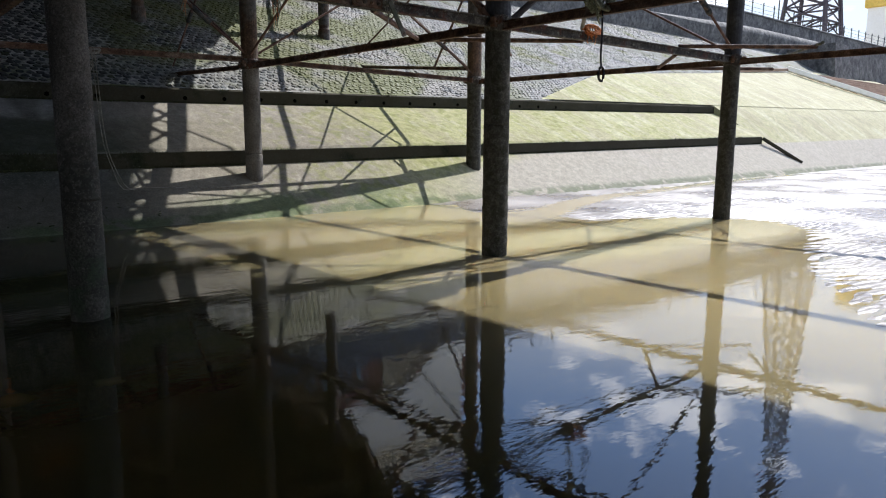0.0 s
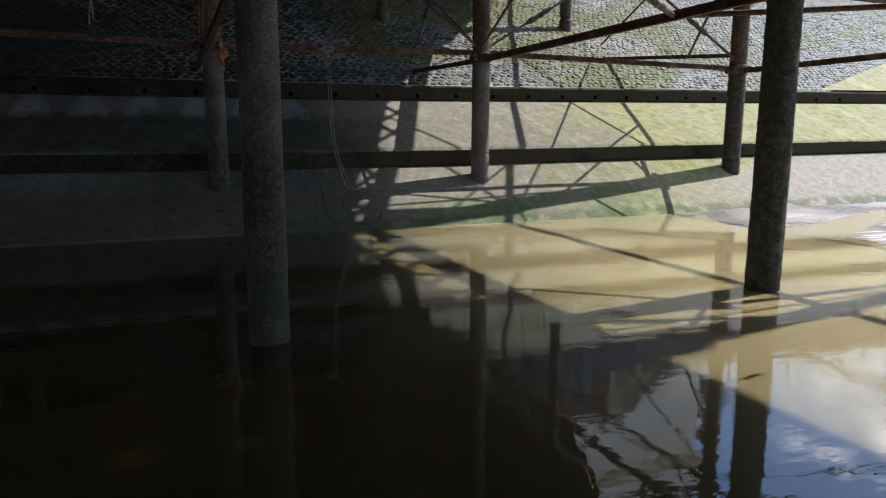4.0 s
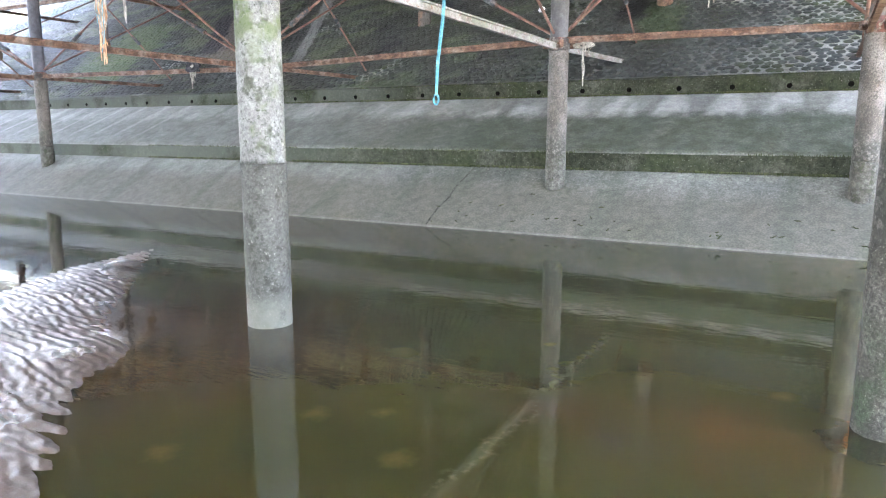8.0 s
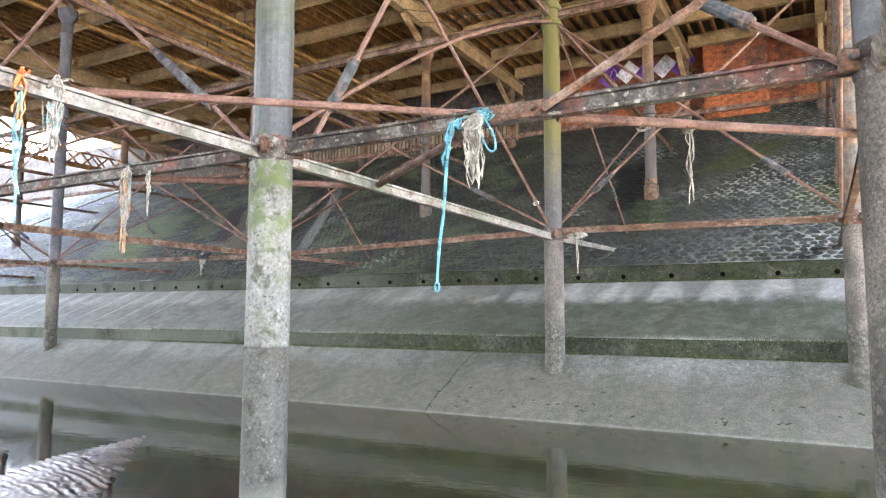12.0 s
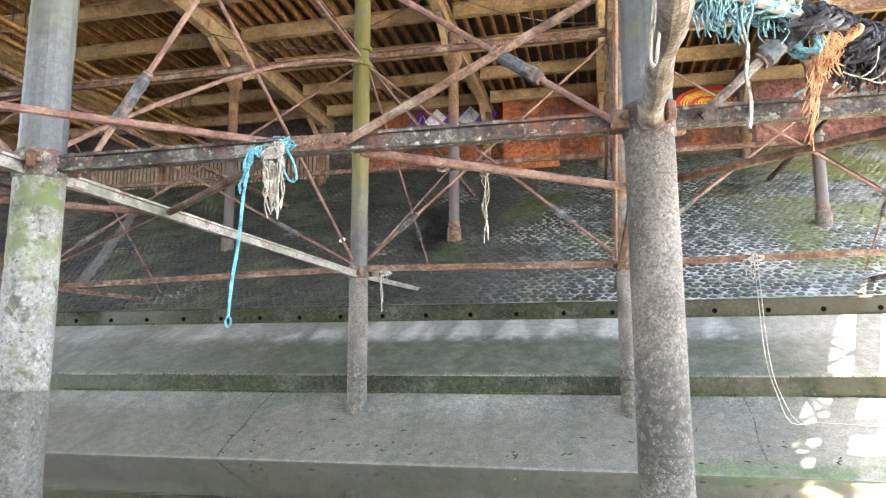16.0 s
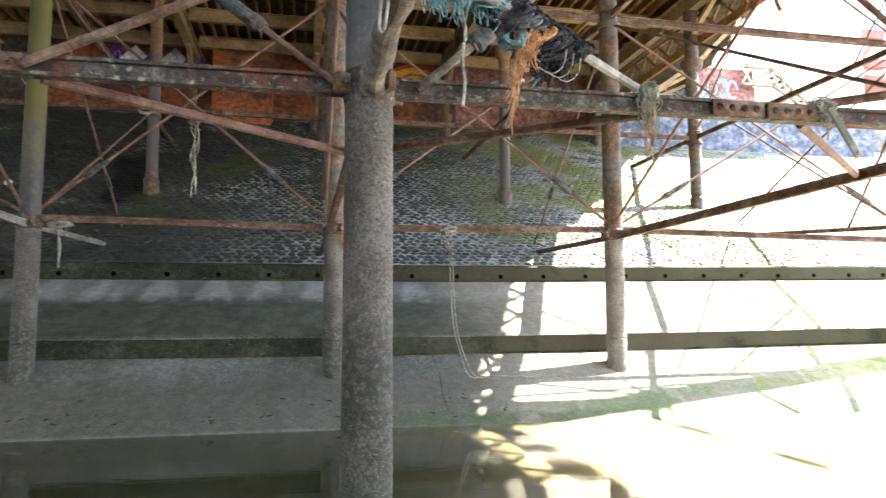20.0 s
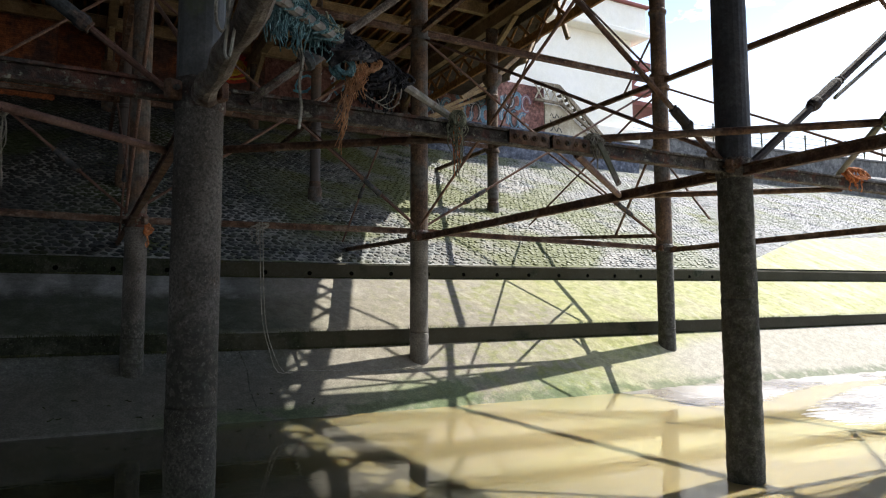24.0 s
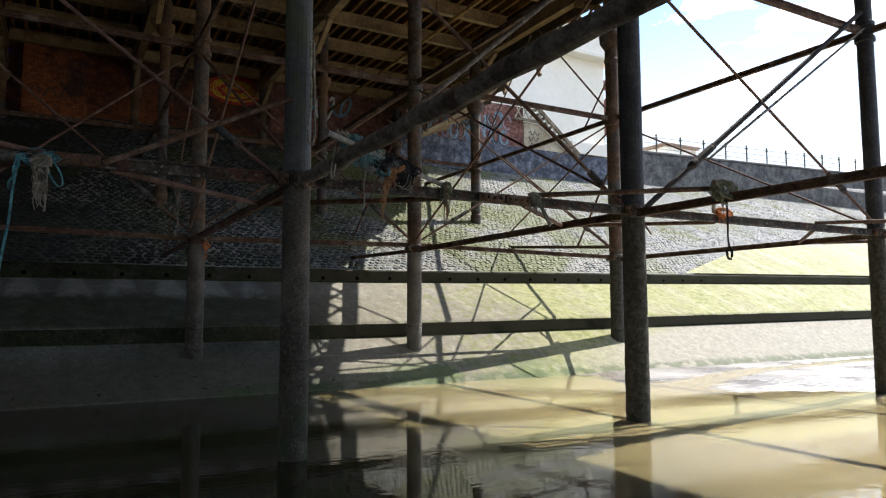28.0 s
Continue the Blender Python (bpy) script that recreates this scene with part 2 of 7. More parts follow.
M = {
    "column_pale": surface("pale_encrusted_concrete", [(0.3, (0.07935, 0.07935, 0.07271)), (0.48, (0.1124, 0.1124, 0.1044)), (0.62, (0.1389, 0.1389, 0.1308))], 4.0, 110, 0.9, 0.7,
                           patch=(0.04494, 0.04815, 0.03424), patch_scale=7.0, patch_at=0.53, spots=(0.03636, 0.03965, 0.02777), spots_scale=34, spots_at=0.59, mottle=0.5),
    "column_rough": surface("barnacled_concrete", [(0.32, (0.0288, 0.0272, 0.0216)), (0.5, (0.0496, 0.048, 0.0392)), (0.66, (0.08, 0.0776, 0.0664))], 14.0, 150, 0.95, 0.9,
                            patch=(0.0272, 0.0296, 0.0176), patch_scale=9.0, patch_at=0.52, spots=(0.152, 0.148, 0.132), spots_scale=75, spots_at=0.645, depth=0.02, mottle=0.55),
    "column_mid": surface("weathered_pinkish_concrete", [(0.32, (0.05382, 0.04788, 0.0407)), (0.5, (0.09126, 0.08208, 0.0715)), (0.66, (0.131, 0.1197, 0.1056))], 3.0, 230, 0.95, 1.0,
                          patch=(0.07459, 0.0562, 0.04208), patch_scale=5.0, patch_at=0.6, spots=(0.2188, 0.2035, 0.1824), spots_scale=60, spots_at=0.64, depth=0.025, mottle=0.55),
    "column_base": surface("tide_washed_concrete", [(0.32, (0.0324, 0.03284, 0.02678)), (0.5, (0.04536, 0.0458, 0.03888)), (0.66, (0.06048, 0.06048, 0.0527))], 3.0, 130, 0.95, 0.8,
                           patch=(0.021, 0.0215, 0.015), patch_scale=9.0, patch_at=0.53, spots=(0.1036, 0.1016, 0.09075), spots_scale=28, spots_at=0.61, depth=0.015, mottle=0.4),
    # lighter, warmer casing for one column, with bounced light put into its colour
    "column_bounce_lit": surface("bounce_lit_warm_grey_concrete", [(0.32, (0.07, 0.064, 0.055)), (0.5, (0.115, 0.105, 0.092)), (0.66, (0.15, 0.14, 0.125))], 3.0, 120, 0.95, 0.8, patch=(0.06, 0.058, 0.044), patch_scale=6.0, patch_at=0.58, spots=(0.2, 0.19, 0.17), spots_scale=60, spots_at=0.66, mottle=0.4),
    "column_grit": surface("grey_brown_barnacle_crust", [(0.32, (0.026, 0.025, 0.019)), (0.5, (0.048, 0.045, 0.036)), (0.66, (0.078, 0.074, 0.062))], 5.0, 170, 0.95, 1.0, patch=(0.03, 0.029, 0.021), patch_scale=7.0, patch_at=0.54, spots=(0.15, 0.145, 0.125), spots_scale=85, spots_at=0.6, depth=0.025, mottle=0.6),
    "column_back": surface("rusted_iron_over_grey_paint", [(0.3, (0.06, 0.032, 0.014)), (0.5, (0.105, 0.058, 0.027)), (0.7, (0.15, 0.09, 0.048))], 2.5, 45, 0.85, 0.5, mottle=0.4),
    "column_slate": surface("slate_painted_iron", [(0.3, (0.035, 0.036, 0.045)), (0.55, (0.06, 0.06, 0.072)), (0.7, (0.085, 0.083, 0.092))], 2.0, 60, 0.7, 0.25, spots=(0.09, 0.045, 0.0225), spots_at=0.66, mottle=0.35),
    "column_algae": surface("iron_greened_by_algae", [(0.3, (0.0288, 0.0288, 0.0288)), (0.55, (0.0432, 0.04205, 0.04262)), (0.7, (0.0576, 0.0553, 0.05472))], 2.0, 60, 0.75, 0.3, spots=(0.05184, 0.0288, 0.01728), spots_at=0.68, mottle=0.35),
    "column_grey": surface("grey_painted_iron", [(0.3, (0.027, 0.03, 0.0318)), (0.55, (0.0432, 0.0474, 0.0498)), (0.7, (0.063, 0.066, 0.066))], 2.0, 60, 0.6, 0.25,
                           patch=(0.036, 0.0468, 0.0132), patch_scale=1.4, patch_at=0.58, spots=(0.072, 0.036, 0.018), spots_at=0.68, mottle=0.35),
    "rust": surface("rusted_iron", [(0.3, (0.03375, 0.01613, 0.00912)), (0.5, (0.0735, 0.03741, 0.02166)), (0.68, (0.1275, 0.07869, 0.05358))], 4.0, 45, 0.85, 0.6,
                    patch=(0.135, 0.09976, 0.07752), patch_scale=2.6, patch_at=0.52, spots=(0.02925, 0.01257, 0.00741)),
    "encrusted": surface("encrusted_pipe_iron", [(0.3, (0.05, 0.036, 0.028)), (0.5, (0.11, 0.09, 0.074)), (0.68, (0.17, 0.152, 0.13))], 5.0, 60, 0.92, 0.9,
                         patch=(0.045, 0.026, 0.019), patch_scale=3.4, patch_at=0.55, spots=(0.1, 0.11, 0.06), spots_scale=20, mottle=0.5, depth=0.03),
    "rust_brown": surface("brown_rusted_column", [(0.3, (0.03375, 0.02025, 0.012)), (0.5, (0.075, 0.045, 0.027)), (0.7, (0.1237, 0.07875, 0.0495))], 2.5, 40, 0.85, 0.5,
                          patch=(0.06375, 0.06, 0.054), patch_scale=1.3, patch_at=0.5),
    "rust_pink": surface("pinkish_rusted_rod", [(0.3, (0.05917, 0.02613, 0.0184)), (0.5, (0.1007, 0.05355, 0.03821)), (0.7, (0.1464, 0.09106, 0.06982))], 4.0, 45, 0.8, 0.5, spots=(0.03381, 0.01606, 0.01038), mottle=0.35),
    "bar_pale": surface("flaking_pale_paint_on_iron", [(0.34, (0.06844, 0.04563, 0.03042)), (0.46, (0.1374, 0.1299, 0.117)), (0.66, (0.1814, 0.1755, 0.1626))], 3.0, 30, 0.75, 0.5,
                        patch=(0.082, 0.09, 0.066), patch_scale=2.6, patch_at=0.5, spots=(0.085, 0.042, 0.024), spots_scale=12, mottle=0.35),
    "beam": surface("lichen_grey_iron_beam", [(0.3, (0.018, 0.014, 0.012)), (0.5, (0.05, 0.043, 0.038)), (0.68, (0.12, 0.112, 0.1))], 6.0, 50, 0.88, 0.9,
                    patch=(0.085, 0.036, 0.026), patch_scale=3.2, patch_at=0.52, spots=(0.17, 0.175, 0.14), spots_scale=16, spots_at=0.59, depth=0.03),
    "deck_cream": surface("dirty_cream_girder_paint", [(0.3, (0.139, 0.09174, 0.04633)), (0.5, (0.2549, 0.1756, 0.08647)), (0.7, (0.3243, 0.2394, 0.1328))], 1.5, 30, 0.7, 0.2,
                          patch=(0.1297, 0.06224, 0.01853), patch_scale=1.1, patch_at=0.6, stretch=(1, 1, 1), mottle=0.3),
    "sleeve": surface("dark_tarred_turnbuckle", [(0.3, (0.0225, 0.0255, 0.02775)), (0.5, (0.045, 0.0495, 0.0525)), (0.7, (0.075, 0.0795, 0.0825))], 4.0, 40, 0.9, 0.5, spec=0.15, patch=(0.085, 0.06, 0.05), patch_scale=6.0, patch_at=0.52, spots=(0.0675, 0.0375, 0.0225), spots_at=0.66),
    "deck_wood": surface("tarred_deck_timber", [(0.3, (0.0225, 0.01575, 0.009)), (0.5, (0.0495, 0.03375, 0.02025)), (0.7, (0.0765, 0.054, 0.03375))], 2.0, 30, 0.9, 0.4),
    "rail_rust": surface("orange_rust_joist", [(0.3, (0.099, 0.04702, 0.0132)), (0.5, (0.2035, 0.095, 0.0264)), (0.7, (0.264, 0.1377, 0.0464))], 2.0, 30, 0.9, 0.4),
    "riser": surface("dark_algae_riser", [(0.3, (0.01248, 0.01404, 0.00858)), (0.5, (0.02496, 0.0273, 0.01872)), (0.7, (0.0468, 0.04914, 0.03744))], 1.1, 45, 0.9, 0.7, spec=0.1, patch=(0.02, 0.024, 0.013), patch_scale=0.9, patch_at=0.5, spots=(0.0975, 0.0975, 0.0858), spots_scale=30, spots_at=0.62, mottle=0.5),
    "stone": surface("wet_pitching_stone", [(0.3, (0.0135, 0.018, 0.0195)), (0.5, (0.0285, 0.0345, 0.0345)), (0.7, (0.05625, 0.06375, 0.06375))], 0.9, 12, 0.68, 0.5,
                     spec=0.3, patch=(0.02625, 0.036, 0.009), patch_scale=0.35, patch_at=0.52, depth=0.03, rough_spread=0.25, island=0.45),
    "mortar": surface("pale_stone_joints", [(0.3, (0.0975, 0.1043, 0.0975)), (0.5, (0.1852, 0.1901, 0.1755)), (0.7, (0.273, 0.273, 0.2584))], 0.5, 20, 0.9, 0.5,
                      patch=(0.0585, 0.078, 0.02145), patch_scale=0.4, patch_at=0.53),
    "stone_base": surface("blue_grey_rubble", [(0.3, (0.035, 0.04, 0.055)), (0.5, (0.075, 0.085, 0.11)), (0.7, (0.16, 0.17, 0.2))], 2.5, 9, 0.9, 0.7, depth=0.05),
    "wall_stone": surface("dark_sea_wall_stone", [(0.3, (0.0558, 0.0558, 0.0558)), (0.5, (0.1054, 0.1054, 0.1023)), (0.7, (0.1674, 0.1643, 0.155))], 0.8, 8, 0.9, 0.7, depth=0.05),
    "brick_dark": surface("dark_red_brick", [(0.3, (0.09, 0.0375, 0.03)), (0.5, (0.15, 0.0675, 0.0525)), (0.7, (0.21, 0.1125, 0.09))], 1.5, 20, 0.9, 0.4),
    "cream": surface("cream_render", [(0.3, (0.83, 0.79, 0.68)), (0.5, (0.86, 0.83, 0.73)), (0.7, (0.88, 0.85, 0.77))], 0.4, 12, 0.85, 0.1, mottle=0.04),
    "maroon": surface("maroon_trim", [(0.3, (0.16, 0.05, 0.04)), (0.7, (0.26, 0.09, 0.07))], 1.0, 12, 0.7, 0.1, mottle=0.12),
    "yellow": surface("yellow_render", [(0.3, (0.6, 0.4, 0.06)), (0.7, (0.75, 0.52, 0.12))], 0.3, 8, 0.8, 0.1, mottle=0.12),
    # tower colour darkened to the silhouette it makes against the light
    "tower": surface("tower_backlit_iron", [(0.3, (0.05, 0.04, 0.045)), (0.7, (0.085, 0.07, 0.075))], 0.1, 2, 0.7, 0.0, mottle=0.12),
    "blue_rope": surface("blue_polypropylene_rope", [(0.3, (0.0225, 0.105, 0.135)), (0.5, (0.0525, 0.195, 0.24)), (0.7, (0.12, 0.285, 0.3225))], 8, 60, 0.7, 0.5),
    "white_rope": surface("bleached_rope", [(0.3, (0.1275, 0.1162, 0.09375)), (0.5, (0.21, 0.1988, 0.165)), (0.7, (0.285, 0.2737, 0.24))], 8, 60, 0.9, 0.5),
    "peach_twine": surface("bleached_orange_twine", [(0.3, (0.26, 0.12, 0.05)), (0.5, (0.37, 0.19, 0.09)), (0.7, (0.42, 0.27, 0.16))], 8, 60, 0.85, 0.5),
    "net_teal": surface("bleached_teal_net", [(0.3, (0.05, 0.12, 0.135)), (0.5, (0.1, 0.2, 0.215)), (0.7, (0.19, 0.29, 0.3))], 10, 60, 0.8, 0.5),
    "orange_rope": surface("orange_twine", [(0.3, (0.34, 0.09, 0.022)), (0.5, (0.46, 0.16, 0.05)), (0.7, (0.5, 0.24, 0.11))], 8, 60, 0.85, 0.5),
    "black_rag": surface("black_weed_and_rag", [(0.3, (0.01, 0.01, 0.012)), (0.6, (0.035, 0.035, 0.04)), (0.75, (0.09, 0.09, 0.09))], 6, 40, 0.95, 0.8, spec=0.1),
    "net_green": surface("grey_green_net", [(0.3, (0.09, 0.0975, 0.0675)), (0.5, (0.18, 0.1875, 0.1275)), (0.7, (0.27, 0.27, 0.2025))], 8, 60, 0.9, 0.5),
    "boards": surface("weathered_boards", [(0.3, (0.105, 0.0825, 0.05625)), (0.5, (0.18, 0.1425, 0.0975)), (0.7, (0.2475, 0.2025, 0.1425))], 1.5, 25, 0.85, 0.3, stretch=(3, 3, 0.5)),
    "boards_pale": surface("dirty_cream_panel", [(0.3, (0.3, 0.25, 0.17)), (0.5, (0.42, 0.37, 0.27)), (0.7, (0.5, 0.45, 0.35))], 1.0, 20, 0.85, 0.1, mottle=0.2),
    "wall_dark": surface("grey_brown_brick", [(0.3, (0.022, 0.018, 0.015)), (0.5, (0.045, 0.037, 0.03)), (0.7, (0.075, 0.062, 0.05))], 1.5, 20, 0.9, 0.4),
    "pipe_rust": surface("yellow_rusted_pipe", [(0.3, (0.12, 0.06, 0.016)), (0.5, (0.23, 0.125, 0.035)), (0.7, (0.3, 0.185, 0.07))], 3.0, 35, 0.85, 0.4, mottle=0.4),
    "weed": surface("dark_short_weed", [(0.3, (0.014, 0.018, 0.007)), (0.5, (0.028, 0.034, 0.014)), (0.7, (0.05, 0.055, 0.025))], 3.0, 40, 0.9, 0.0, spec=0.1),
    "rust_dark": surface("black_brown_rusted_iron", [(0.3, (0.012, 0.01, 0.01)), (0.5, (0.025, 0.02, 0.019)), (0.7, (0.05, 0.04, 0.036))], 4.0, 45, 0.85, 0.6, spots=(0.07, 0.04, 0.025)),
    # shaft colour darkened for the two front columns that stand against the light
    "column_backlit": surface("backlit_iron_column", [(0.3, (0.012, 0.013, 0.016)), (0.5, (0.022, 0.024, 0.029)), (0.7, (0.042, 0.043, 0.048))], 3.0, 60, 0.7, 0.4, spots=(0.06, 0.034, 0.02), spots_at=0.67),
    "crack": surface("weedy_crack", [(0.3, (0.03, 0.032, 0.024)), (0.5, (0.05, 0.052, 0.042)), (0.7, (0.075, 0.076, 0.064))], 9, 60, 0.95, 0.0, spec=0.1),
    "hole": surface("drain_dark", [(0.3, (0.002, 0.002, 0.002)), (0.7, (0.004, 0.004, 0.003))], 3, 20, 1.0, 0.0, spec=0.0),
    "paint_yellow": surface("graffiti_yellow", [(0.3, (0.6, 0.32, 0.03)), (0.7, (0.75, 0.5, 0.06))], 3, 30, 0.7, 0.0),
    "paint_red": surface("graffiti_red", [(0.3, (0.4, 0.03, 0.02)), (0.7, (0.55, 0.07, 0.04))], 3, 30, 0.7, 0.0),
    "paint_purple": surface("graffiti_purple", [(0.3, (0.09, 0.02, 0.2)), (0.7, (0.15, 0.05, 0.3))], 3, 30, 0.7, 0.0),
    "paint_white": surface("graffiti_white", [(0.3, (0.5, 0.5, 0.52)), (0.7, (0.7, 0.7, 0.72))], 3, 30, 0.7, 0.0),
    "paint_rose": surface("dull_rose_paint", [(0.3, (0.13, 0.06, 0.07)), (0.7, (0.24, 0.13, 0.14))], 3, 30, 0.8, 0.0),
    "paint_dull_blue": surface("dull_blue_paint", [(0.3, (0.06, 0.12, 0.17)), (0.7, (0.13, 0.23, 0.28))], 3, 30, 0.8, 0.0),
    "paint_grey": surface("pale_grey_paint", [(0.3, (0.22, 0.22, 0.23)), (0.7, (0.36, 0.36, 0.36))], 3, 30, 0.8, 0.0),
    "paint_blue": surface("graffiti_blue", [(0.3, (0.06, 0.2, 0.3)), (0.7, (0.12, 0.34, 0.45))], 3, 30, 0.7, 0.0),
    "paint_dark": surface("graffiti_dark", [(0.3, (0.02, 0.02, 0.02)), (0.7, (0.05, 0.05, 0.05))], 3, 30, 0.7, 0.0),
    "promenade": surface("promenade_paving", [(0.3, (0.3, 0.28, 0.25)), (0.7, (0.42, 0.4, 0.36))], 0.5, 10, 0.9, 0.2, mottle=0.12),
    "step_brown": surface("brown_step_concrete", [(0.3, (0.24, 0.16, 0.11)), (0.7, (0.36, 0.26, 0.19))], 0.5, 10, 0.9, 0.2, mottle=0.12),
}


def ripple_material():
    """Wet sand with wave ripples."""
    m = bpy.data.materials.new("rippled_wet_sand")
    m.use_nodes = True
    nt = m.node_tree
    b = nt.nodes["Principled BSDF"]
    tc = nt.nodes.new("ShaderNodeTexCoord")
    n = nt.nodes.new("ShaderNodeTexNoise")
    n.inputs["Scale"].default_value, n.inputs["Detail"].default_value = 0.6, 6.0
    g = nt.nodes.new("ShaderNodeTexNoise")
    g.inputs["Scale"].default_value, g.inputs["Detail"].default_value = 90.0, 3.0
    cr = ramp(nt, [(0.36, (0.145, 0.12, 0.1)), (0.5, (0.205, 0.178, 0.152)), (0.64, (0.27, 0.243, 0.215))])
    nt.links.new(tc.outputs["Object"], n.inputs["Vector"])
    nt.links.new(tc.outputs["Object"], g.inputs["Vector"])
    nt.links.new(n.outputs["Fac"], cr.inputs["Fac"])
    # darker under the pier: damp sand, with the deck's shade put into its colour
    sx, damp_shade, mud = nt.nodes.new("ShaderNodeSeparateXYZ"), nt.nodes.new("ShaderNodeMapRange"), nt.nodes.new("ShaderNodeMix")
    damp_shade.interpolation_type, mud.data_type = "SMOOTHSTEP", "RGBA"
    damp_shade.inputs["From Min"].default_value, damp_shade.inputs["From Max"].default_value, damp_shade.inputs["To Max"].default_value = 5.0, 0.0, 0.9
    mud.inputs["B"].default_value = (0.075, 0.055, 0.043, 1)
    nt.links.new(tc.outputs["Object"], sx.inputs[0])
    nt.links.new(sx.outputs["X"], damp_shade.inputs["Value"])
    nt.links.new(damp_shade.outputs["Result"], mud.inputs["Factor"])
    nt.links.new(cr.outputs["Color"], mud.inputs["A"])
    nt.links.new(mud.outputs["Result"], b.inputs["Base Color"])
    mp = nt.nodes.new("ShaderNodeMapping")
    mp.inputs["Rotation"].default_value = (0, 0, radians(-78))
    nt.links.new(tc.outputs["Object"], mp.inputs["Vector"])
    wv = nt.nodes.new("ShaderNodeTexWave")
    wv.wave_type, wv.bands_direction = "BANDS", "X"
    wv.inputs["Scale"].default_value, wv.inputs["Distortion"].default_value = 3.4, 6.0
    wv.inputs["Detail"].default_value, wv.inputs["Detail Scale"].default_value = 2.0, 1.2
    nt.links.new(mp.outputs["Vector"], wv.inputs["Vector"])
    mx = nt.nodes.new("ShaderNodeMix")
    mx.inputs["Factor"].default_value = 0.24
    nt.links.new(wv.outputs["Fac"], mx.inputs["A"])
    nt.links.new(g.outputs["Fac"], mx.inputs["B"])
    bp = nt.nodes.new("ShaderNodeBump")
    bp.inputs["Strength"].default_value, bp.inputs["Distance"].default_value = 0.5, 0.02
    nt.links.new(mx.outputs["Result"], bp.inputs["Height"])
    nt.links.new(bp.outputs["Normal"], b.inputs["Normal"])
    rr = ramp(nt, [(0.4, (0.26, 0.26, 0.26)), (0.62, (0.5, 0.5, 0.5))])
    nt.links.new(n.outputs["Fac"], rr.inputs["Fac"])
    nt.links.new(rr.outputs["Color"], b.inputs["Roughness"])
    b.inputs["Specular IOR Level"].default_value = 0.5
    b.inputs["Coat Weight"].default_value, b.inputs["Coat Roughness"].default_value, b.inputs["Coat IOR"].default_value = 0.1, 0.12, 1.4
    return m


DULL_LEAF, RED_SILT = (0.09, 0.075, 0.026), (0.047, 0.033, 0.017)
MURKY_PATCHES = ((-1.43, 4.7, 0.1, DULL_LEAF), (-0.72, 4.45, 0.11, DULL_LEAF), (-1.82, 3.92, 0.1, DULL_LEAF), (0.95, 6.3, 0.09, DULL_LEAF), (0.55, 4.25, 0.16, DULL_LEAF), (1.1, 4.2, 0.1, DULL_LEAF),
                 (-1.1, 4.9, 0.06, DULL_LEAF), (-0.7, 6.6, 0.08, DULL_LEAF), (1.5, 5.0, 0.3, RED_SILT), (-0.3, 5.4, 0.25, RED_SILT), (-1.6, 5.9, 0.2, (0.06, 0.05, 0.03)), (1.35, 5.75, 0.3, (0.008, 0.009, 0.006)), (-2.7, 5.9, 0.35, (0.016, 0.014, 0.01)))


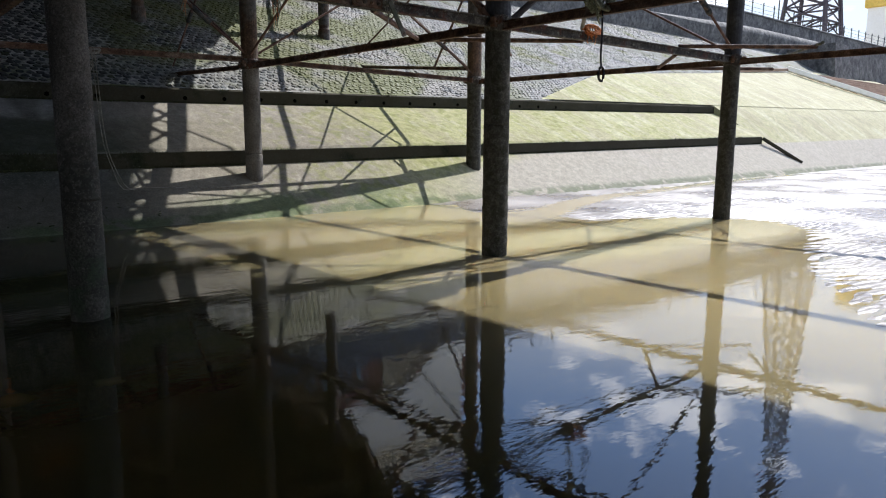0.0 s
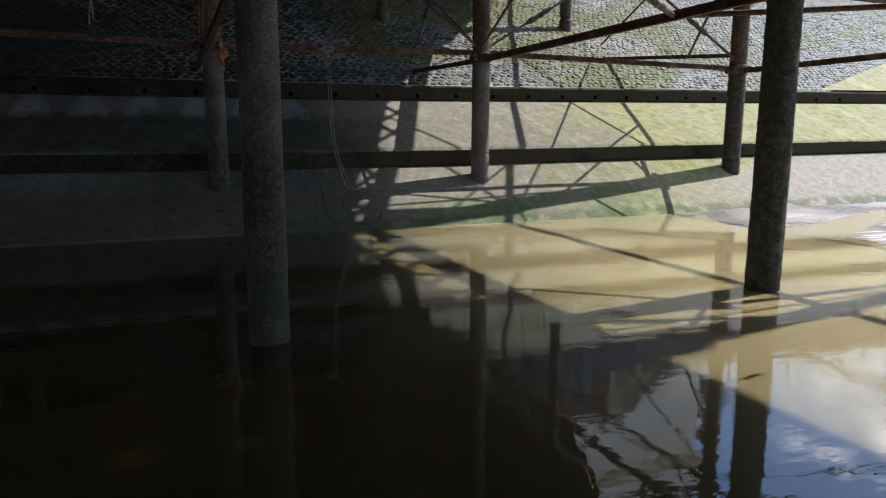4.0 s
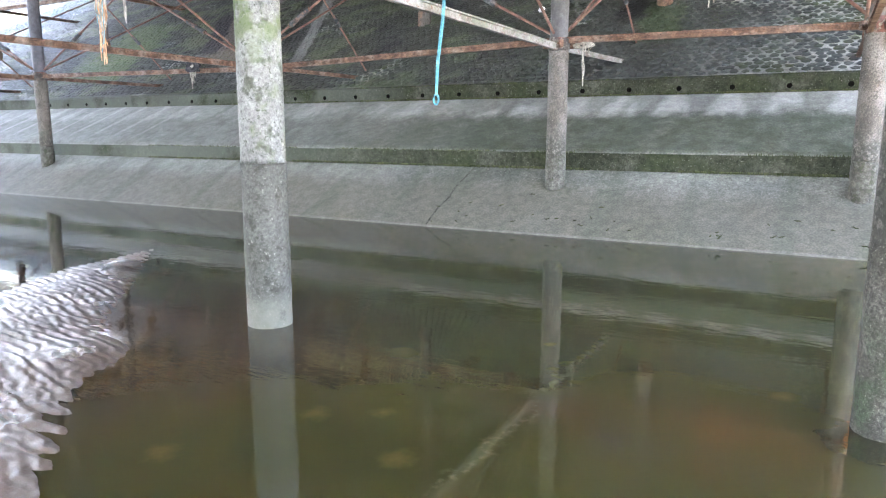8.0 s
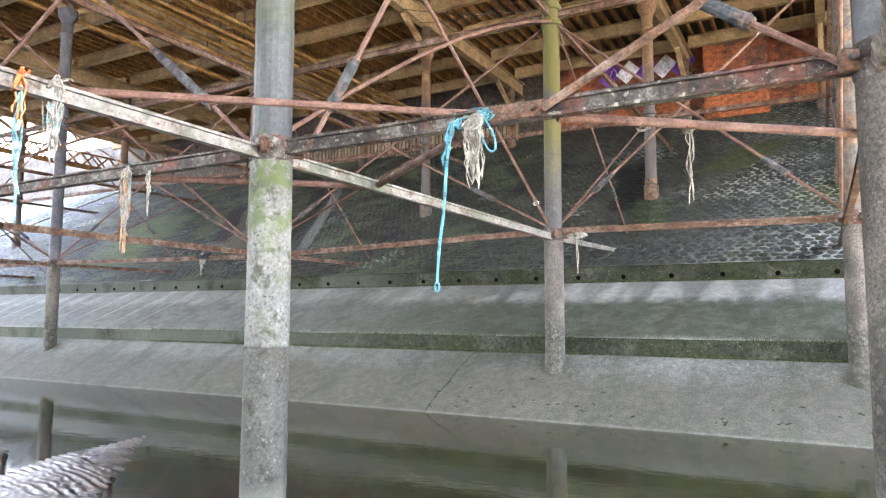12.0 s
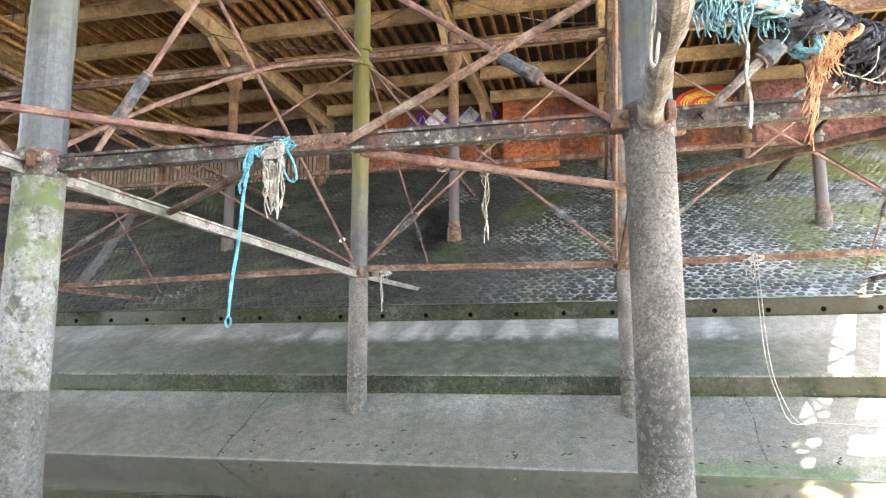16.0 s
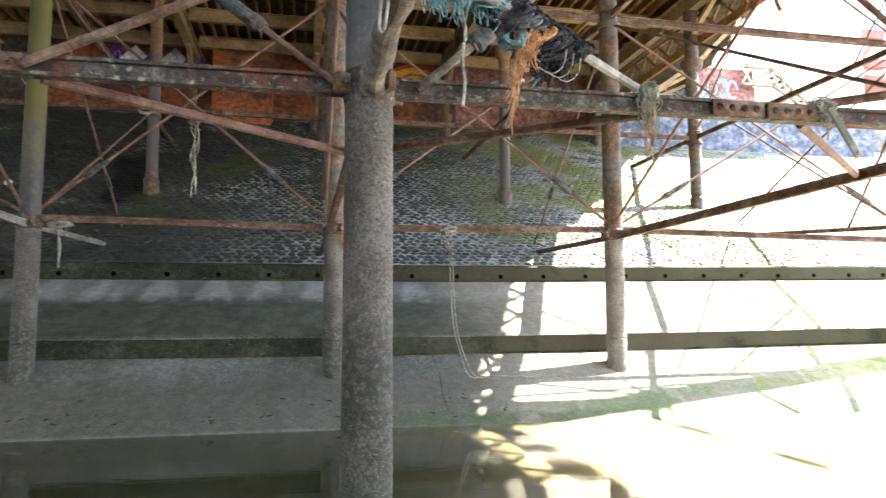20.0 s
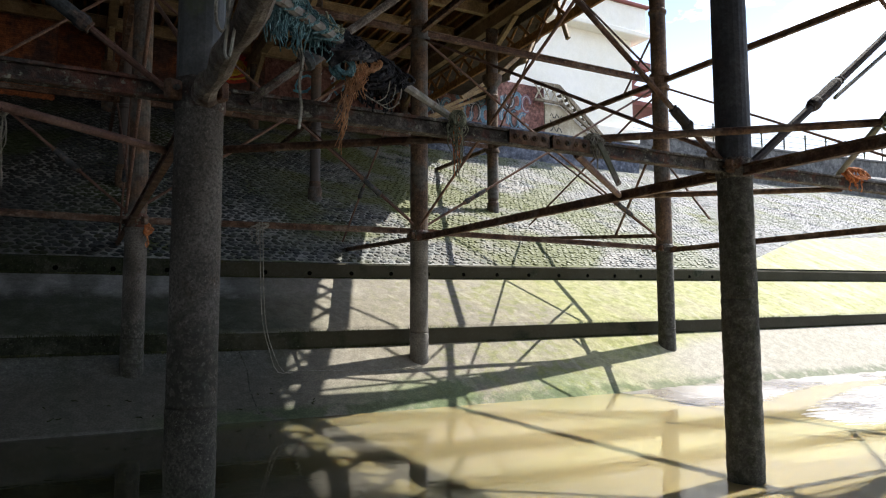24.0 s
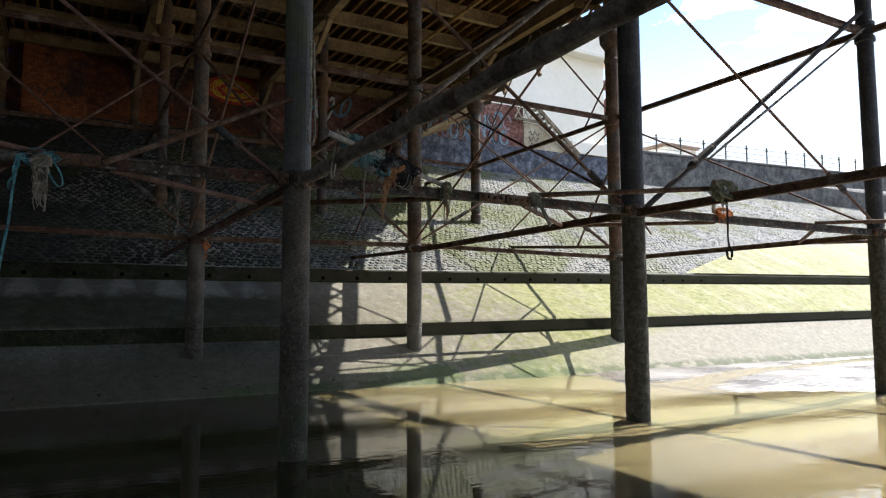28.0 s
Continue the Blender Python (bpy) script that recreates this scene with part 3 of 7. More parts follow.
def water_material():
    """Murky pool: a silty body under a still, slightly ruffled surface."""
    m = bpy.data.materials.new("murky_pool_water")
    m.use_nodes = True
    nt = m.node_tree
    b = nt.nodes["Principled BSDF"]
    tc = nt.nodes.new("ShaderNodeTexCoord")
    n = nt.nodes.new("ShaderNodeTexNoise")
    n.inputs["Scale"].default_value, n.inputs["Detail"].default_value = 0.25, 4.0
    cr = ramp(nt, [(0.36, (0.022, 0.023, 0.008)), (0.5, (0.033, 0.032, 0.012)), (0.62, (0.042, 0.036, 0.015))])
    nt.links.new(tc.outputs["Object"], n.inputs["Vector"])
    nt.links.new(n.outputs["Fac"], cr.inputs["Fac"])
    # pale silt towards the open beach, brightened to stand in for sunlit water
    sx, sunlit_end, pale = nt.nodes.new("ShaderNodeSeparateXYZ"), nt.nodes.new("ShaderNodeMapRange"), nt.nodes.new("ShaderNodeMix")
    sunlit_end.interpolation_type, pale.data_type = "SMOOTHSTEP", "RGBA"
    sunlit_end.inputs["From Min"].default_value, sunlit_end.inputs["From Max"].default_value = 1.5, 7.0
    pale.inputs["B"].default_value = (0.3, 0.245, 0.126, 1)
    nt.links.new(tc.outputs["Object"], sx.inputs[0])
    nt.links.new(sx.outputs["X"], sunlit_end.inputs["Value"])
    nt.links.new(sunlit_end.outputs["Result"], pale.inputs["Factor"])
    nt.links.new(cr.outputs["Color"], pale.inputs["A"])
    # reddish silt stirred up off the sand spit
    dist, sr, silt = nt.nodes.new("ShaderNodeVectorMath"), nt.nodes.new("ShaderNodeMapRange"), nt.nodes.new("ShaderNodeMix")
    dist.operation, dist.inputs[1].default_value = "DISTANCE", (-3.6, 5.4, 0.0)
    sr.interpolation_type, silt.data_type = "SMOOTHSTEP", "RGBA"
    sr.inputs["From Min"].default_value, sr.inputs["From Max"].default_value, sr.inputs["To Max"].default_value = 2.6, 0.6, 0.8
    silt.inputs["B"].default_value = (0.04, 0.029, 0.02, 1)
    nt.links.new(tc.outputs["Object"], dist.inputs[0])
    nt.links.new(dist.outputs["Value"], sr.inputs["Value"])
    nt.links.new(sr.outputs["Result"], silt.inputs["Factor"])
    nt.links.new(pale.outputs["Result"], silt.inputs["A"])
    colour = silt.outputs["Result"]

    def grain(s, stretch=(1, 1, 1), detail=3.0):
        mp, n = nt.nodes.new("ShaderNodeMapping"), nt.nodes.new("ShaderNodeTexNoise")
        mp.inputs["Scale"].default_value = stretch
        n.inputs["Scale"].default_value, n.inputs["Detail"].default_value = s, detail
        nt.links.new(tc.outputs["Object"], mp.inputs["Vector"])
        nt.links.new(mp.outputs["Vector"], n.inputs["Vector"])
        return n.outputs["Fac"]

    def calc(op, *values):
        n = nt.nodes.new("ShaderNodeMath")
        n.operation = op
        for k, v in enumerate(values):
            if isinstance(v, (int, float)):
                n.inputs[k].default_value = v
            else:
                nt.links.new(v, n.inputs[k])
        return n.outputs[0]

    def span(v, lo, hi, top=1.0):
        n = nt.nodes.new("ShaderNodeMapRange")
        n.interpolation_type = "SMOOTHSTEP"
        n.inputs["From Min"].default_value, n.inputs["From Max"].default_value, n.inputs["To Max"].default_value = lo, hi, top
        nt.links.new(v, n.inputs["Value"])
        return n.outputs["Result"]

    def over(colour, mask, tint):
        mx = nt.nodes.new("ShaderNodeMix")
        mx.data_type = "RGBA"
        nt.links.new(mask, mx.inputs["Factor"])
        nt.links.new(colour, mx.inputs["A"])
        mx.inputs["B"].default_value = (*tint, 1)
        return mx.outputs["Result"]

    # dim leaves, pale patches and dark spots beside two columns, blurred by the murk
    wander = calc("MULTIPLY", grain(9.0, (1, 1, 1), 4.0), 0.16)
    for lx, ly, size, tint in MURKY_PATCHES:
        away = nt.nodes.new("ShaderNodeVectorMath")
        away.operation, away.inputs[1].default_value = "DISTANCE", (lx, ly, 0.0)
        nt.links.new(tc.outputs["Object"], away.inputs[0])
        colour = over(colour, span(calc("ADD", away.outputs["Value"], wander), size + 0.11, 0.3 * size + 0.02, 0.6), tint)
    # faint drifting trails of scum
    for x0, x1, y0, y1, wide in ((-0.37, -0.42, 3.4, 7.9, 0.05), (0.52, 0.42, 3.2, 4.6, 0.035)):
        slant = (x1 - x0) / (y1 - y0)
        line = calc("SUBTRACT", calc("SUBTRACT", sx.outputs["X"], x0), calc("MULTIPLY", calc("SUBTRACT", sx.outputs["Y"], y0), slant))
        line = calc("ABSOLUTE", calc("ADD", line, calc("MULTIPLY", calc("SUBTRACT", grain(2.2), 0.5), 0.5)))
        ends = calc("MULTIPLY", span(sx.outputs["Y"], y0, y0 + 0.6), span(sx.outputs["Y"], y1, y1 - 1.5))
        mask = calc("MULTIPLY", calc("MULTIPLY", span(line, wide, 0.0), ends), span(grain(16.0, (1, 1, 1), 5.0), 0.44, 0.66, 0.4))
        colour = over(colour, mask, (0.1, 0.097, 0.066))
    nt.links.new(colour, b.inputs["Base Color"])
    # a slow heave everywhere, with cat's-paws of fine ripples
    slow, fine = grain(4.0, (1.0, 2.2, 1.0)), grain(22.0, (0.45, 1.6, 1.0), 2.0)
    paws = calc("MULTIPLY", span(grain(0.45, (1, 1, 1), 2.0), 0.5, 0.62), 0.6)
    spit = nt.nodes.new("ShaderNodeVectorMath")
    spit.operation, spit.inputs[1].default_value = "DISTANCE", (-4.0, 5.8, 0.0)
    nt.links.new(tc.outputs["Object"], spit.inputs[0])
    paws = calc("ADD", paws, span(spit.outputs["Value"], 3.0, 0.8, 0.6))
    height = calc("ADD", slow, calc("MULTIPLY", fine, paws))
    bp = nt.nodes.new("ShaderNodeBump")
    bp.inputs["Strength"].default_value, bp.inputs["Distance"].default_value = 0.05, 0.02
    nt.links.new(height, bp.inputs["Height"])
    nt.links.new(bp.outputs["Normal"], b.inputs["Normal"])
    b.inputs["Roughness"].default_value, b.inputs["IOR"].default_value = 0.015, 1.68
    # light wanders in the silt, so that shadows on the pool are soft
    b.subsurface_method = "BURLEY"
    b.inputs["Subsurface Weight"].default_value, b.inputs["Subsurface Scale"].default_value = 1.0, 0.12
    b.inputs["Subsurface Radius"].default_value = (1.0, 0.85, 0.5)
    return m


def apron_material():
    """Concrete with algae that thickens towards the open beach, pale wash below the drains, dark bands of dampness, and
    sunlit and skylit tones in its colour.
    """
    m = surface("stained_apron_concrete", [(0.3, (0.047, 0.052, 0.044)), (0.5, (0.086, 0.091, 0.08)), (0.7, (0.132, 0.136, 0.122))], 0.7, 60, 0.85, 0.7,
                patch=(0.0546, 0.0624, 0.0429), patch_scale=0.55, patch_at=0.55, spots=(0.17, 0.167, 0.152), spots_scale=30, spots_at=0.61, depth=0.012, rough_spread=0.15, mottle=0.34, spec=0.18)
    nt = m.node_tree
    b = nt.nodes["Principled BSDF"]
    colour = b.inputs["Base Color"].links[0].from_socket
    tc, sp = nt.nodes.new("ShaderNodeTexCoord"), nt.nodes.new("ShaderNodeSeparateXYZ")
    nt.links.new(tc.outputs["Object"], sp.inputs[0])

    def calc(op, a, b_, c=None, clamp=False):
        n = nt.nodes.new("ShaderNodeMath")
        n.operation, n.use_clamp = op, clamp
        for k, v in enumerate((a, b_, c)):
            if v is None:
                continue
            if isinstance(v, (int, float)):
                n.inputs[k].default_value = v
            else:
                nt.links.new(v, n.inputs[k])
        return n.outputs[0]

    def span(v, lo, hi):
        n = nt.nodes.new("ShaderNodeMapRange")
        n.interpolation_type = "SMOOTHSTEP"
        n.inputs["From Min"].default_value, n.inputs["From Max"].default_value = lo, hi
        nt.links.new(v, n.inputs["Value"])
        return n.outputs["Result"]

    def grain(s, stretch=(1, 1, 1), detail=5.0):
        mp, n = nt.nodes.new("ShaderNodeMapping"), nt.nodes.new("ShaderNodeTexNoise")
        mp.inputs["Scale"].default_value = stretch
        n.inputs["Scale"].default_value, n.inputs["Detail"].default_value = s, detail
        nt.links.new(tc.outputs["Object"], mp.inputs["Vector"])
        nt.links.new(mp.outputs["Vector"], n.inputs["Vector"])
        return n.outputs["Fac"]

    def over(colour, mask, tint):
        mx = nt.nodes.new("ShaderNodeMix")
        mx.data_type = "RGBA"
        nt.links.new(mask, mx.inputs["Factor"])
        nt.links.new(colour, mx.inputs["A"])
        mx.inputs["B"].default_value = (*tint, 1)
        return mx.outputs["Result"]

    x, y = sp.outputs["X"], sp.outputs["Y"]
    n1, n2, n3 = grain(0.6), grain(1.4, (1, 0.3, 0.3)), grain(2.5)
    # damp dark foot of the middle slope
    foot = calc("MULTIPLY", span(calc("ADD", y, calc("MULTIPLY", n2, 0.9)), 15.6, 15.2), span(y, 13.55, 13.6))
    foot = calc("MULTIPLY", foot, calc("ADD", calc("MULTIPLY", span(n3, 0.36, 0.62), 0.4), 0.6))
    colour = over(colour, calc("MULTIPLY", foot, 0.88), (0.034, 0.041, 0.025))
    # pale wash below the drains
    f = calc("ABSOLUTE", calc("SUBTRACT", calc("FRACT", calc("DIVIDE", calc("ADD", x, 95.0 * 0.963 - 1.363), 0.963), 0), 0.5), 0)
    aside = calc("MULTIPLY", calc("SUBTRACT", 0.5, f), 0.963)
    below = calc("SUBTRACT", 15.95, y)
    edge = calc("SUBTRACT", calc("ADD", aside, calc("MULTIPLY", calc("SUBTRACT", n3, 0.5), 0.25)), calc("ADD", calc("MULTIPLY", below, 0.24), 0.14))
    fan = calc("MULTIPLY", span(edge, 0.1, -0.1), span(calc("ADD", y, calc("MULTIPLY", n3, 0.7)), 15.2, 15.55))
    fan = calc("MULTIPLY", calc("MULTIPLY", fan, span(y, 13.6, 13.7)), span(grain(0.55), 0.42, 0.54))
    # thin lime runs below the drains at the far end
    run = calc("MULTIPLY", span(calc("ADD", aside, calc("MULTIPLY", calc("SUBTRACT", n3, 0.5), 0.05)), 0.13, 0.02), span(x, -14.2, -15.4))
    run = calc("MULTIPLY", calc("MULTIPLY", run, span(y, 13.62, 14.6)), calc("MULTIPLY", span(y, 15.95, 15.85), 0.33))
    band = calc("MULTIPLY", span(calc("ADD", y, calc("MULTIPLY", n2, 0.5)), 15.35, 15.5), span(y, 15.95, 15.9))
    colour = over(colour, calc("MULTIPLY", band, 0.5), (0.156, 0.1599, 0.1521))
    colour = over(colour, calc("MULTIPLY", fan, 0.72), (0.245, 0.248, 0.238))
    # paler towards the far end: skylight from that side put into the colour
    far = calc("MULTIPLY", span(calc("ADD", x, calc("MULTIPLY", n1, 4.0)), -2.0, -9.0), calc("ADD", calc("MULTIPLY", span(n3, 0.3, 0.6), 0.3), 0.25))
    colour = over(colour, far, (0.19, 0.196, 0.19))
    colour = over(colour, run, (0.3, 0.3, 0.29))
    # brown damp and a pale tide line along the foot of the lower slope
    low = calc("MULTIPLY", span(calc("ADD", y, calc("MULTIPLY", n2, 0.5)), 13.7, 12.9), 0.8)
    colour = over(colour, low, (0.072, 0.068, 0.054))
    tide = calc("MULTIPLY", span(calc("ADD", y, calc("MULTIPLY", n3, 0.06)), 11.9, 11.86), 0.25)
    colour = over(colour, tide, (0.1872, 0.1833, 0.1638))
    # long rain streaks
    streak = calc("MULTIPLY", span(grain(2.2, (1.0, 0.12, 0.12), 7.0), 0.52, 0.66), 0.35)
    colour = over(colour, streak, (0.0468, 0.0546, 0.039))
    # brownish dried silt, lightened from x 3.6 up to paint in the sunlit side
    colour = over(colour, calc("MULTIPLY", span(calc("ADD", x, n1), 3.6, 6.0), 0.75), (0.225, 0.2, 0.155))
    # yellow-green algae towards the open beach
    alg = span(calc("ADD", calc("MULTIPLY", span(x, 5.0, 13.0), 0.75), calc("MULTIPLY", n1, 0.9)), 0.75, 1.1)
    colour = over(colour, calc("MULTIPLY", alg, 0.88), (0.265, 0.262, 0.115))
    slime = calc("MULTIPLY", calc("MULTIPLY", span(x, 4.0, 6.5), span(calc("ADD", y, calc("MULTIPLY", n3, 0.5)), 12.95, 12.55)), span(y, 13.6, 13.5))
    slime = calc("MULTIPLY", calc("MULTIPLY", slime, span(x, 12.5, 8.0)), span(n1, 0.36, 0.52))
    colour = over(colour, calc("MULTIPLY", slime, 0.6), (0.09, 0.14, 0.045))
    tuft = calc("MULTIPLY", calc("MULTIPLY", span(grain(4.0, (1, 1, 1), 10.0), 0.48, 0.62), span(x, 5.0, 9.0)), 0.5)
    colour = over(colour, tuft, (0.14, 0.155, 0.028))
    worn = calc("MULTIPLY", calc("MULTIPLY", span(grain(3.5, (1, 0.5, 0.5), 8.0), 0.55, 0.66), span(x, 3.5, 6.0)), 0.32)
    colour = over(colour, worn, (0.34, 0.32, 0.25))
    dry = calc("MULTIPLY", span(calc("ADD", x, calc("MULTIPLY", n1, 16.0)), 26.0, 52.0), 0.4)
    colour = over(colour, dry, (0.42, 0.38, 0.3))
    mud = calc("MULTIPLY", calc("MULTIPLY", span(grain(0.9, (1, 0.6, 0.6), 7.0), 0.5, 0.62), span(x, 5.0, 9.0)), 0.5)
    colour = over(colour, mud, (0.24, 0.215, 0.14))
    pale = calc("MULTIPLY", span(n2, 0.5, 0.64), span(x, 9.0, 22.0))
    colour = over(colour, calc("MULTIPLY", pale, 0.22), (0.5, 0.48, 0.38))
    # pale sand washed up the lower slope towards the open beach
    drift = calc("SUBTRACT", calc("ADD", y, calc("MULTIPLY", n3, 0.5)), calc("MULTIPLY", x, 0.2))
    drift = calc("MULTIPLY", calc("MULTIPLY", span(drift, 11.0, 10.4), span(y, 13.6, 13.5)), calc("MULTIPLY", span(x, 9.0, 14.0), 0.85))
    colour = over(colour, drift, (0.29, 0.265, 0.23))
    # green film at the water's edge
    film = calc("MULTIPLY", calc("MULTIPLY", span(calc("ADD", y, calc("MULTIPLY", n3, 0.3)), 12.3, 12.12), span(x, 1.5, 2.2)), calc("MULTIPLY", span(n3, 0.36, 0.5), 0.6))
    colour = over(colour, film, (0.045, 0.075, 0.025))
    # gritty, sand-blasted skin
    grit = nt.nodes.new("ShaderNodeMix")
    grit.data_type, grit.blend_type = "RGBA", "MULTIPLY"
    grit.inputs["Factor"].default_value = 1.0
    speck = calc("ADD", calc("MULTIPLY", span(grain(38.0, (1, 1, 1), 6.0), 0.36, 0.64), 0.55), calc("MULTIPLY", span(grain(7.0, (1, 1, 1), 8.0), 0.36, 0.64), 0.35))
    tone = ramp(nt, [(0.0, (0.74, 0.74, 0.73)), (0.5, (1.02, 1.02, 1.02)), (0.9, (1.32, 1.32, 1.3))])
    nt.links.new(speck, tone.inputs["Fac"])
    nt.links.new(colour, grit.inputs["A"])
    nt.links.new(tone.outputs["Color"], grit.inputs["B"])
    nt.links.new(grit.outputs["Result"], b.inputs["Base Color"])
    return m


def brick_material(name, c, bare):
    """Brickwork under flaking orange paint."""
    m = surface(name, [(0.3, tuple(v * 0.6 for v in c)), (0.5, c), (0.7, tuple(v * 1.3 for v in c))], 0.9, 20, 0.85, 0.0,
                patch=(0.075, 0.04, 0.03), patch_scale=0.5, patch_at=bare)
    nt = m.node_tree
    b = nt.nodes["Principled BSDF"]
    colour = b.inputs["Base Color"].links[0].from_socket
    tc, mp, br = nt.nodes.new("ShaderNodeTexCoord"), nt.nodes.new("ShaderNodeMapping"), nt.nodes.new("ShaderNodeTexBrick")
    mp.inputs["Rotation"].default_value = (radians(90), 0, 0)
    br.inputs["Scale"].default_value, br.inputs["Mortar Size"].default_value = 4.4, 0.025
    br.inputs["Brick Width"].default_value, br.inputs["Row Height"].default_value = 1.0, 0.34
    br.inputs["Color1"].default_value, br.inputs["Color2"].default_value = (1, 1, 1, 1), (0.72, 0.66, 0.62, 1)
    br.inputs["Mortar"].default_value = (0.4, 0.38, 0.36, 1)
    nt.links.new(tc.outputs["Object"], mp.inputs["Vector"])
    nt.links.new(mp.outputs["Vector"], br.inputs["Vector"])
    mx = nt.nodes.new("ShaderNodeMix")
    mx.data_type, mx.blend_type = "RGBA", "MULTIPLY"
    mx.inputs["Factor"].default_value = 1.0
    nt.links.new(colour, mx.inputs["A"])
    nt.links.new(br.outputs["Color"], mx.inputs["B"])
    nt.links.new(mx.outputs["Result"], b.inputs["Base Color"])
    bp = nt.nodes.new("ShaderNodeBump")
    bp.inputs["Strength"].default_value, bp.inputs["Distance"].default_value = 0.5, 0.01
    bp.invert = True
    nt.links.new(br.outputs["Fac"], bp.inputs["Height"])
    nt.links.new(bp.outputs["Normal"], b.inputs["Normal"])
    return m


def tint_along(m, layers, axis="X"):
    """Lays colours over a material along one world axis, moss as well as lit or darker tones: (begins, full, noise
    scale, threshold, colour, strength).
    """
    nt = m.node_tree
    b = nt.nodes["Principled BSDF"]
    colour = b.inputs["Base Color"].links[0].from_socket
    geo, sp = nt.nodes.new("ShaderNodeNewGeometry"), nt.nodes.new("ShaderNodeSeparateXYZ")
    nt.links.new(geo.outputs["Position"], sp.inputs[0])
    for lo, hi, scale, at, tint, strength in layers:
        mr, n, cr = nt.nodes.new("ShaderNodeMapRange"), nt.nodes.new("ShaderNodeTexNoise"), ramp(nt, [(at, (0, 0, 0)), (at + 0.12, (1, 1, 1))])
        mr.interpolation_type = "SMOOTHSTEP"
        mr.inputs["From Min"].default_value, mr.inputs["From Max"].default_value, mr.inputs["To Max"].default_value = lo, hi, strength
        n.inputs["Scale"].default_value, n.inputs["Detail"].default_value = scale, 6.0
        mul, mx = nt.nodes.new("ShaderNodeMath"), nt.nodes.new("ShaderNodeMix")
        mul.operation, mx.data_type = "MULTIPLY", "RGBA"
        nt.links.new(geo.outputs["Position"], n.inputs["Vector"])
        nt.links.new(n.outputs["Fac"], cr.inputs["Fac"])
        nt.links.new(sp.outputs[axis], mr.inputs["Value"])
        nt.links.new(mr.outputs["Result"], mul.inputs[0])
        nt.links.new(cr.outputs["Color"], mul.inputs[1])
        nt.links.new(mul.outputs[0], mx.inputs["Factor"])
        nt.links.new(colour, mx.inputs["A"])
        mx.inputs["B"].default_value = (*tint, 1)
        colour = mx.outputs["Result"]
    nt.links.new(colour, b.inputs["Base Color"])


# moss; paler from x 5 to paint sunlit stone; darker below x 2.2
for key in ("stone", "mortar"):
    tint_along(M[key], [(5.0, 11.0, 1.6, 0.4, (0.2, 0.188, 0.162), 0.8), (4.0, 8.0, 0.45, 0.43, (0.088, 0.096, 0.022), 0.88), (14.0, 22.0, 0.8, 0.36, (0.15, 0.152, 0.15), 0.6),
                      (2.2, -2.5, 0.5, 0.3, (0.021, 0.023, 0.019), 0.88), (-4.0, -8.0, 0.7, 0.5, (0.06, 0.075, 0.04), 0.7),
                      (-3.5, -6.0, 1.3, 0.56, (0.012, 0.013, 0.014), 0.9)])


def slope_run(m, foot, head, half, tint, strength):
    """A ragged run of wet, washed, mossy or shadowed stone down the slope, from head to foot in plan."""
    nt = m.node_tree
    b = nt.nodes["Principled BSDF"]
    colour = b.inputs["Base Color"].links[0].from_socket
    geo, sp, n = nt.nodes.new("ShaderNodeNewGeometry"), nt.nodes.new("ShaderNodeSeparateXYZ"), nt.nodes.new("ShaderNodeTexNoise")
    n.inputs["Scale"].default_value, n.inputs["Detail"].default_value = 1.8, 5.0
    nt.links.new(geo.outputs["Position"], sp.inputs[0])
    nt.links.new(geo.outputs["Position"], n.inputs["Vector"])

    def calc(op, *values):
        k = nt.nodes.new("ShaderNodeMath")
        k.operation = op
        for i, v in enumerate(values):
            if isinstance(v, (int, float)):
                k.inputs[i].default_value = v
            else:
                nt.links.new(v, k.inputs[i])
        return k.outputs[0]

    def span(v, lo, hi):
        k = nt.nodes.new("ShaderNodeMapRange")
        k.interpolation_type = "SMOOTHSTEP"
        k.inputs["From Min"].default_value, k.inputs["From Max"].default_value = lo, hi
        nt.links.new(v, k.inputs["Value"])
        return k.outputs["Result"]

    x, y = sp.outputs["X"], sp.outputs["Y"]
    slant = (head[0] - foot[0]) / (head[1] - foot[1])
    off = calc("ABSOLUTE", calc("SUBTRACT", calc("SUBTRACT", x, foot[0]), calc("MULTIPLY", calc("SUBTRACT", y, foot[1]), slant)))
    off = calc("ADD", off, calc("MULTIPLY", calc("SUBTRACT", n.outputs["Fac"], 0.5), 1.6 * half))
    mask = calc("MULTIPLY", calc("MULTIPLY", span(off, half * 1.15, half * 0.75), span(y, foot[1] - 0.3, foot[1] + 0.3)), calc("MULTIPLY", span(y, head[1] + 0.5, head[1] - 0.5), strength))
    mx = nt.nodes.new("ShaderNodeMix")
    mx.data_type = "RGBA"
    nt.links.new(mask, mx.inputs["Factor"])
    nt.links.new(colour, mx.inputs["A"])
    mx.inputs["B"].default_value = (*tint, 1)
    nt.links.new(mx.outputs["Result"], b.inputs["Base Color"])


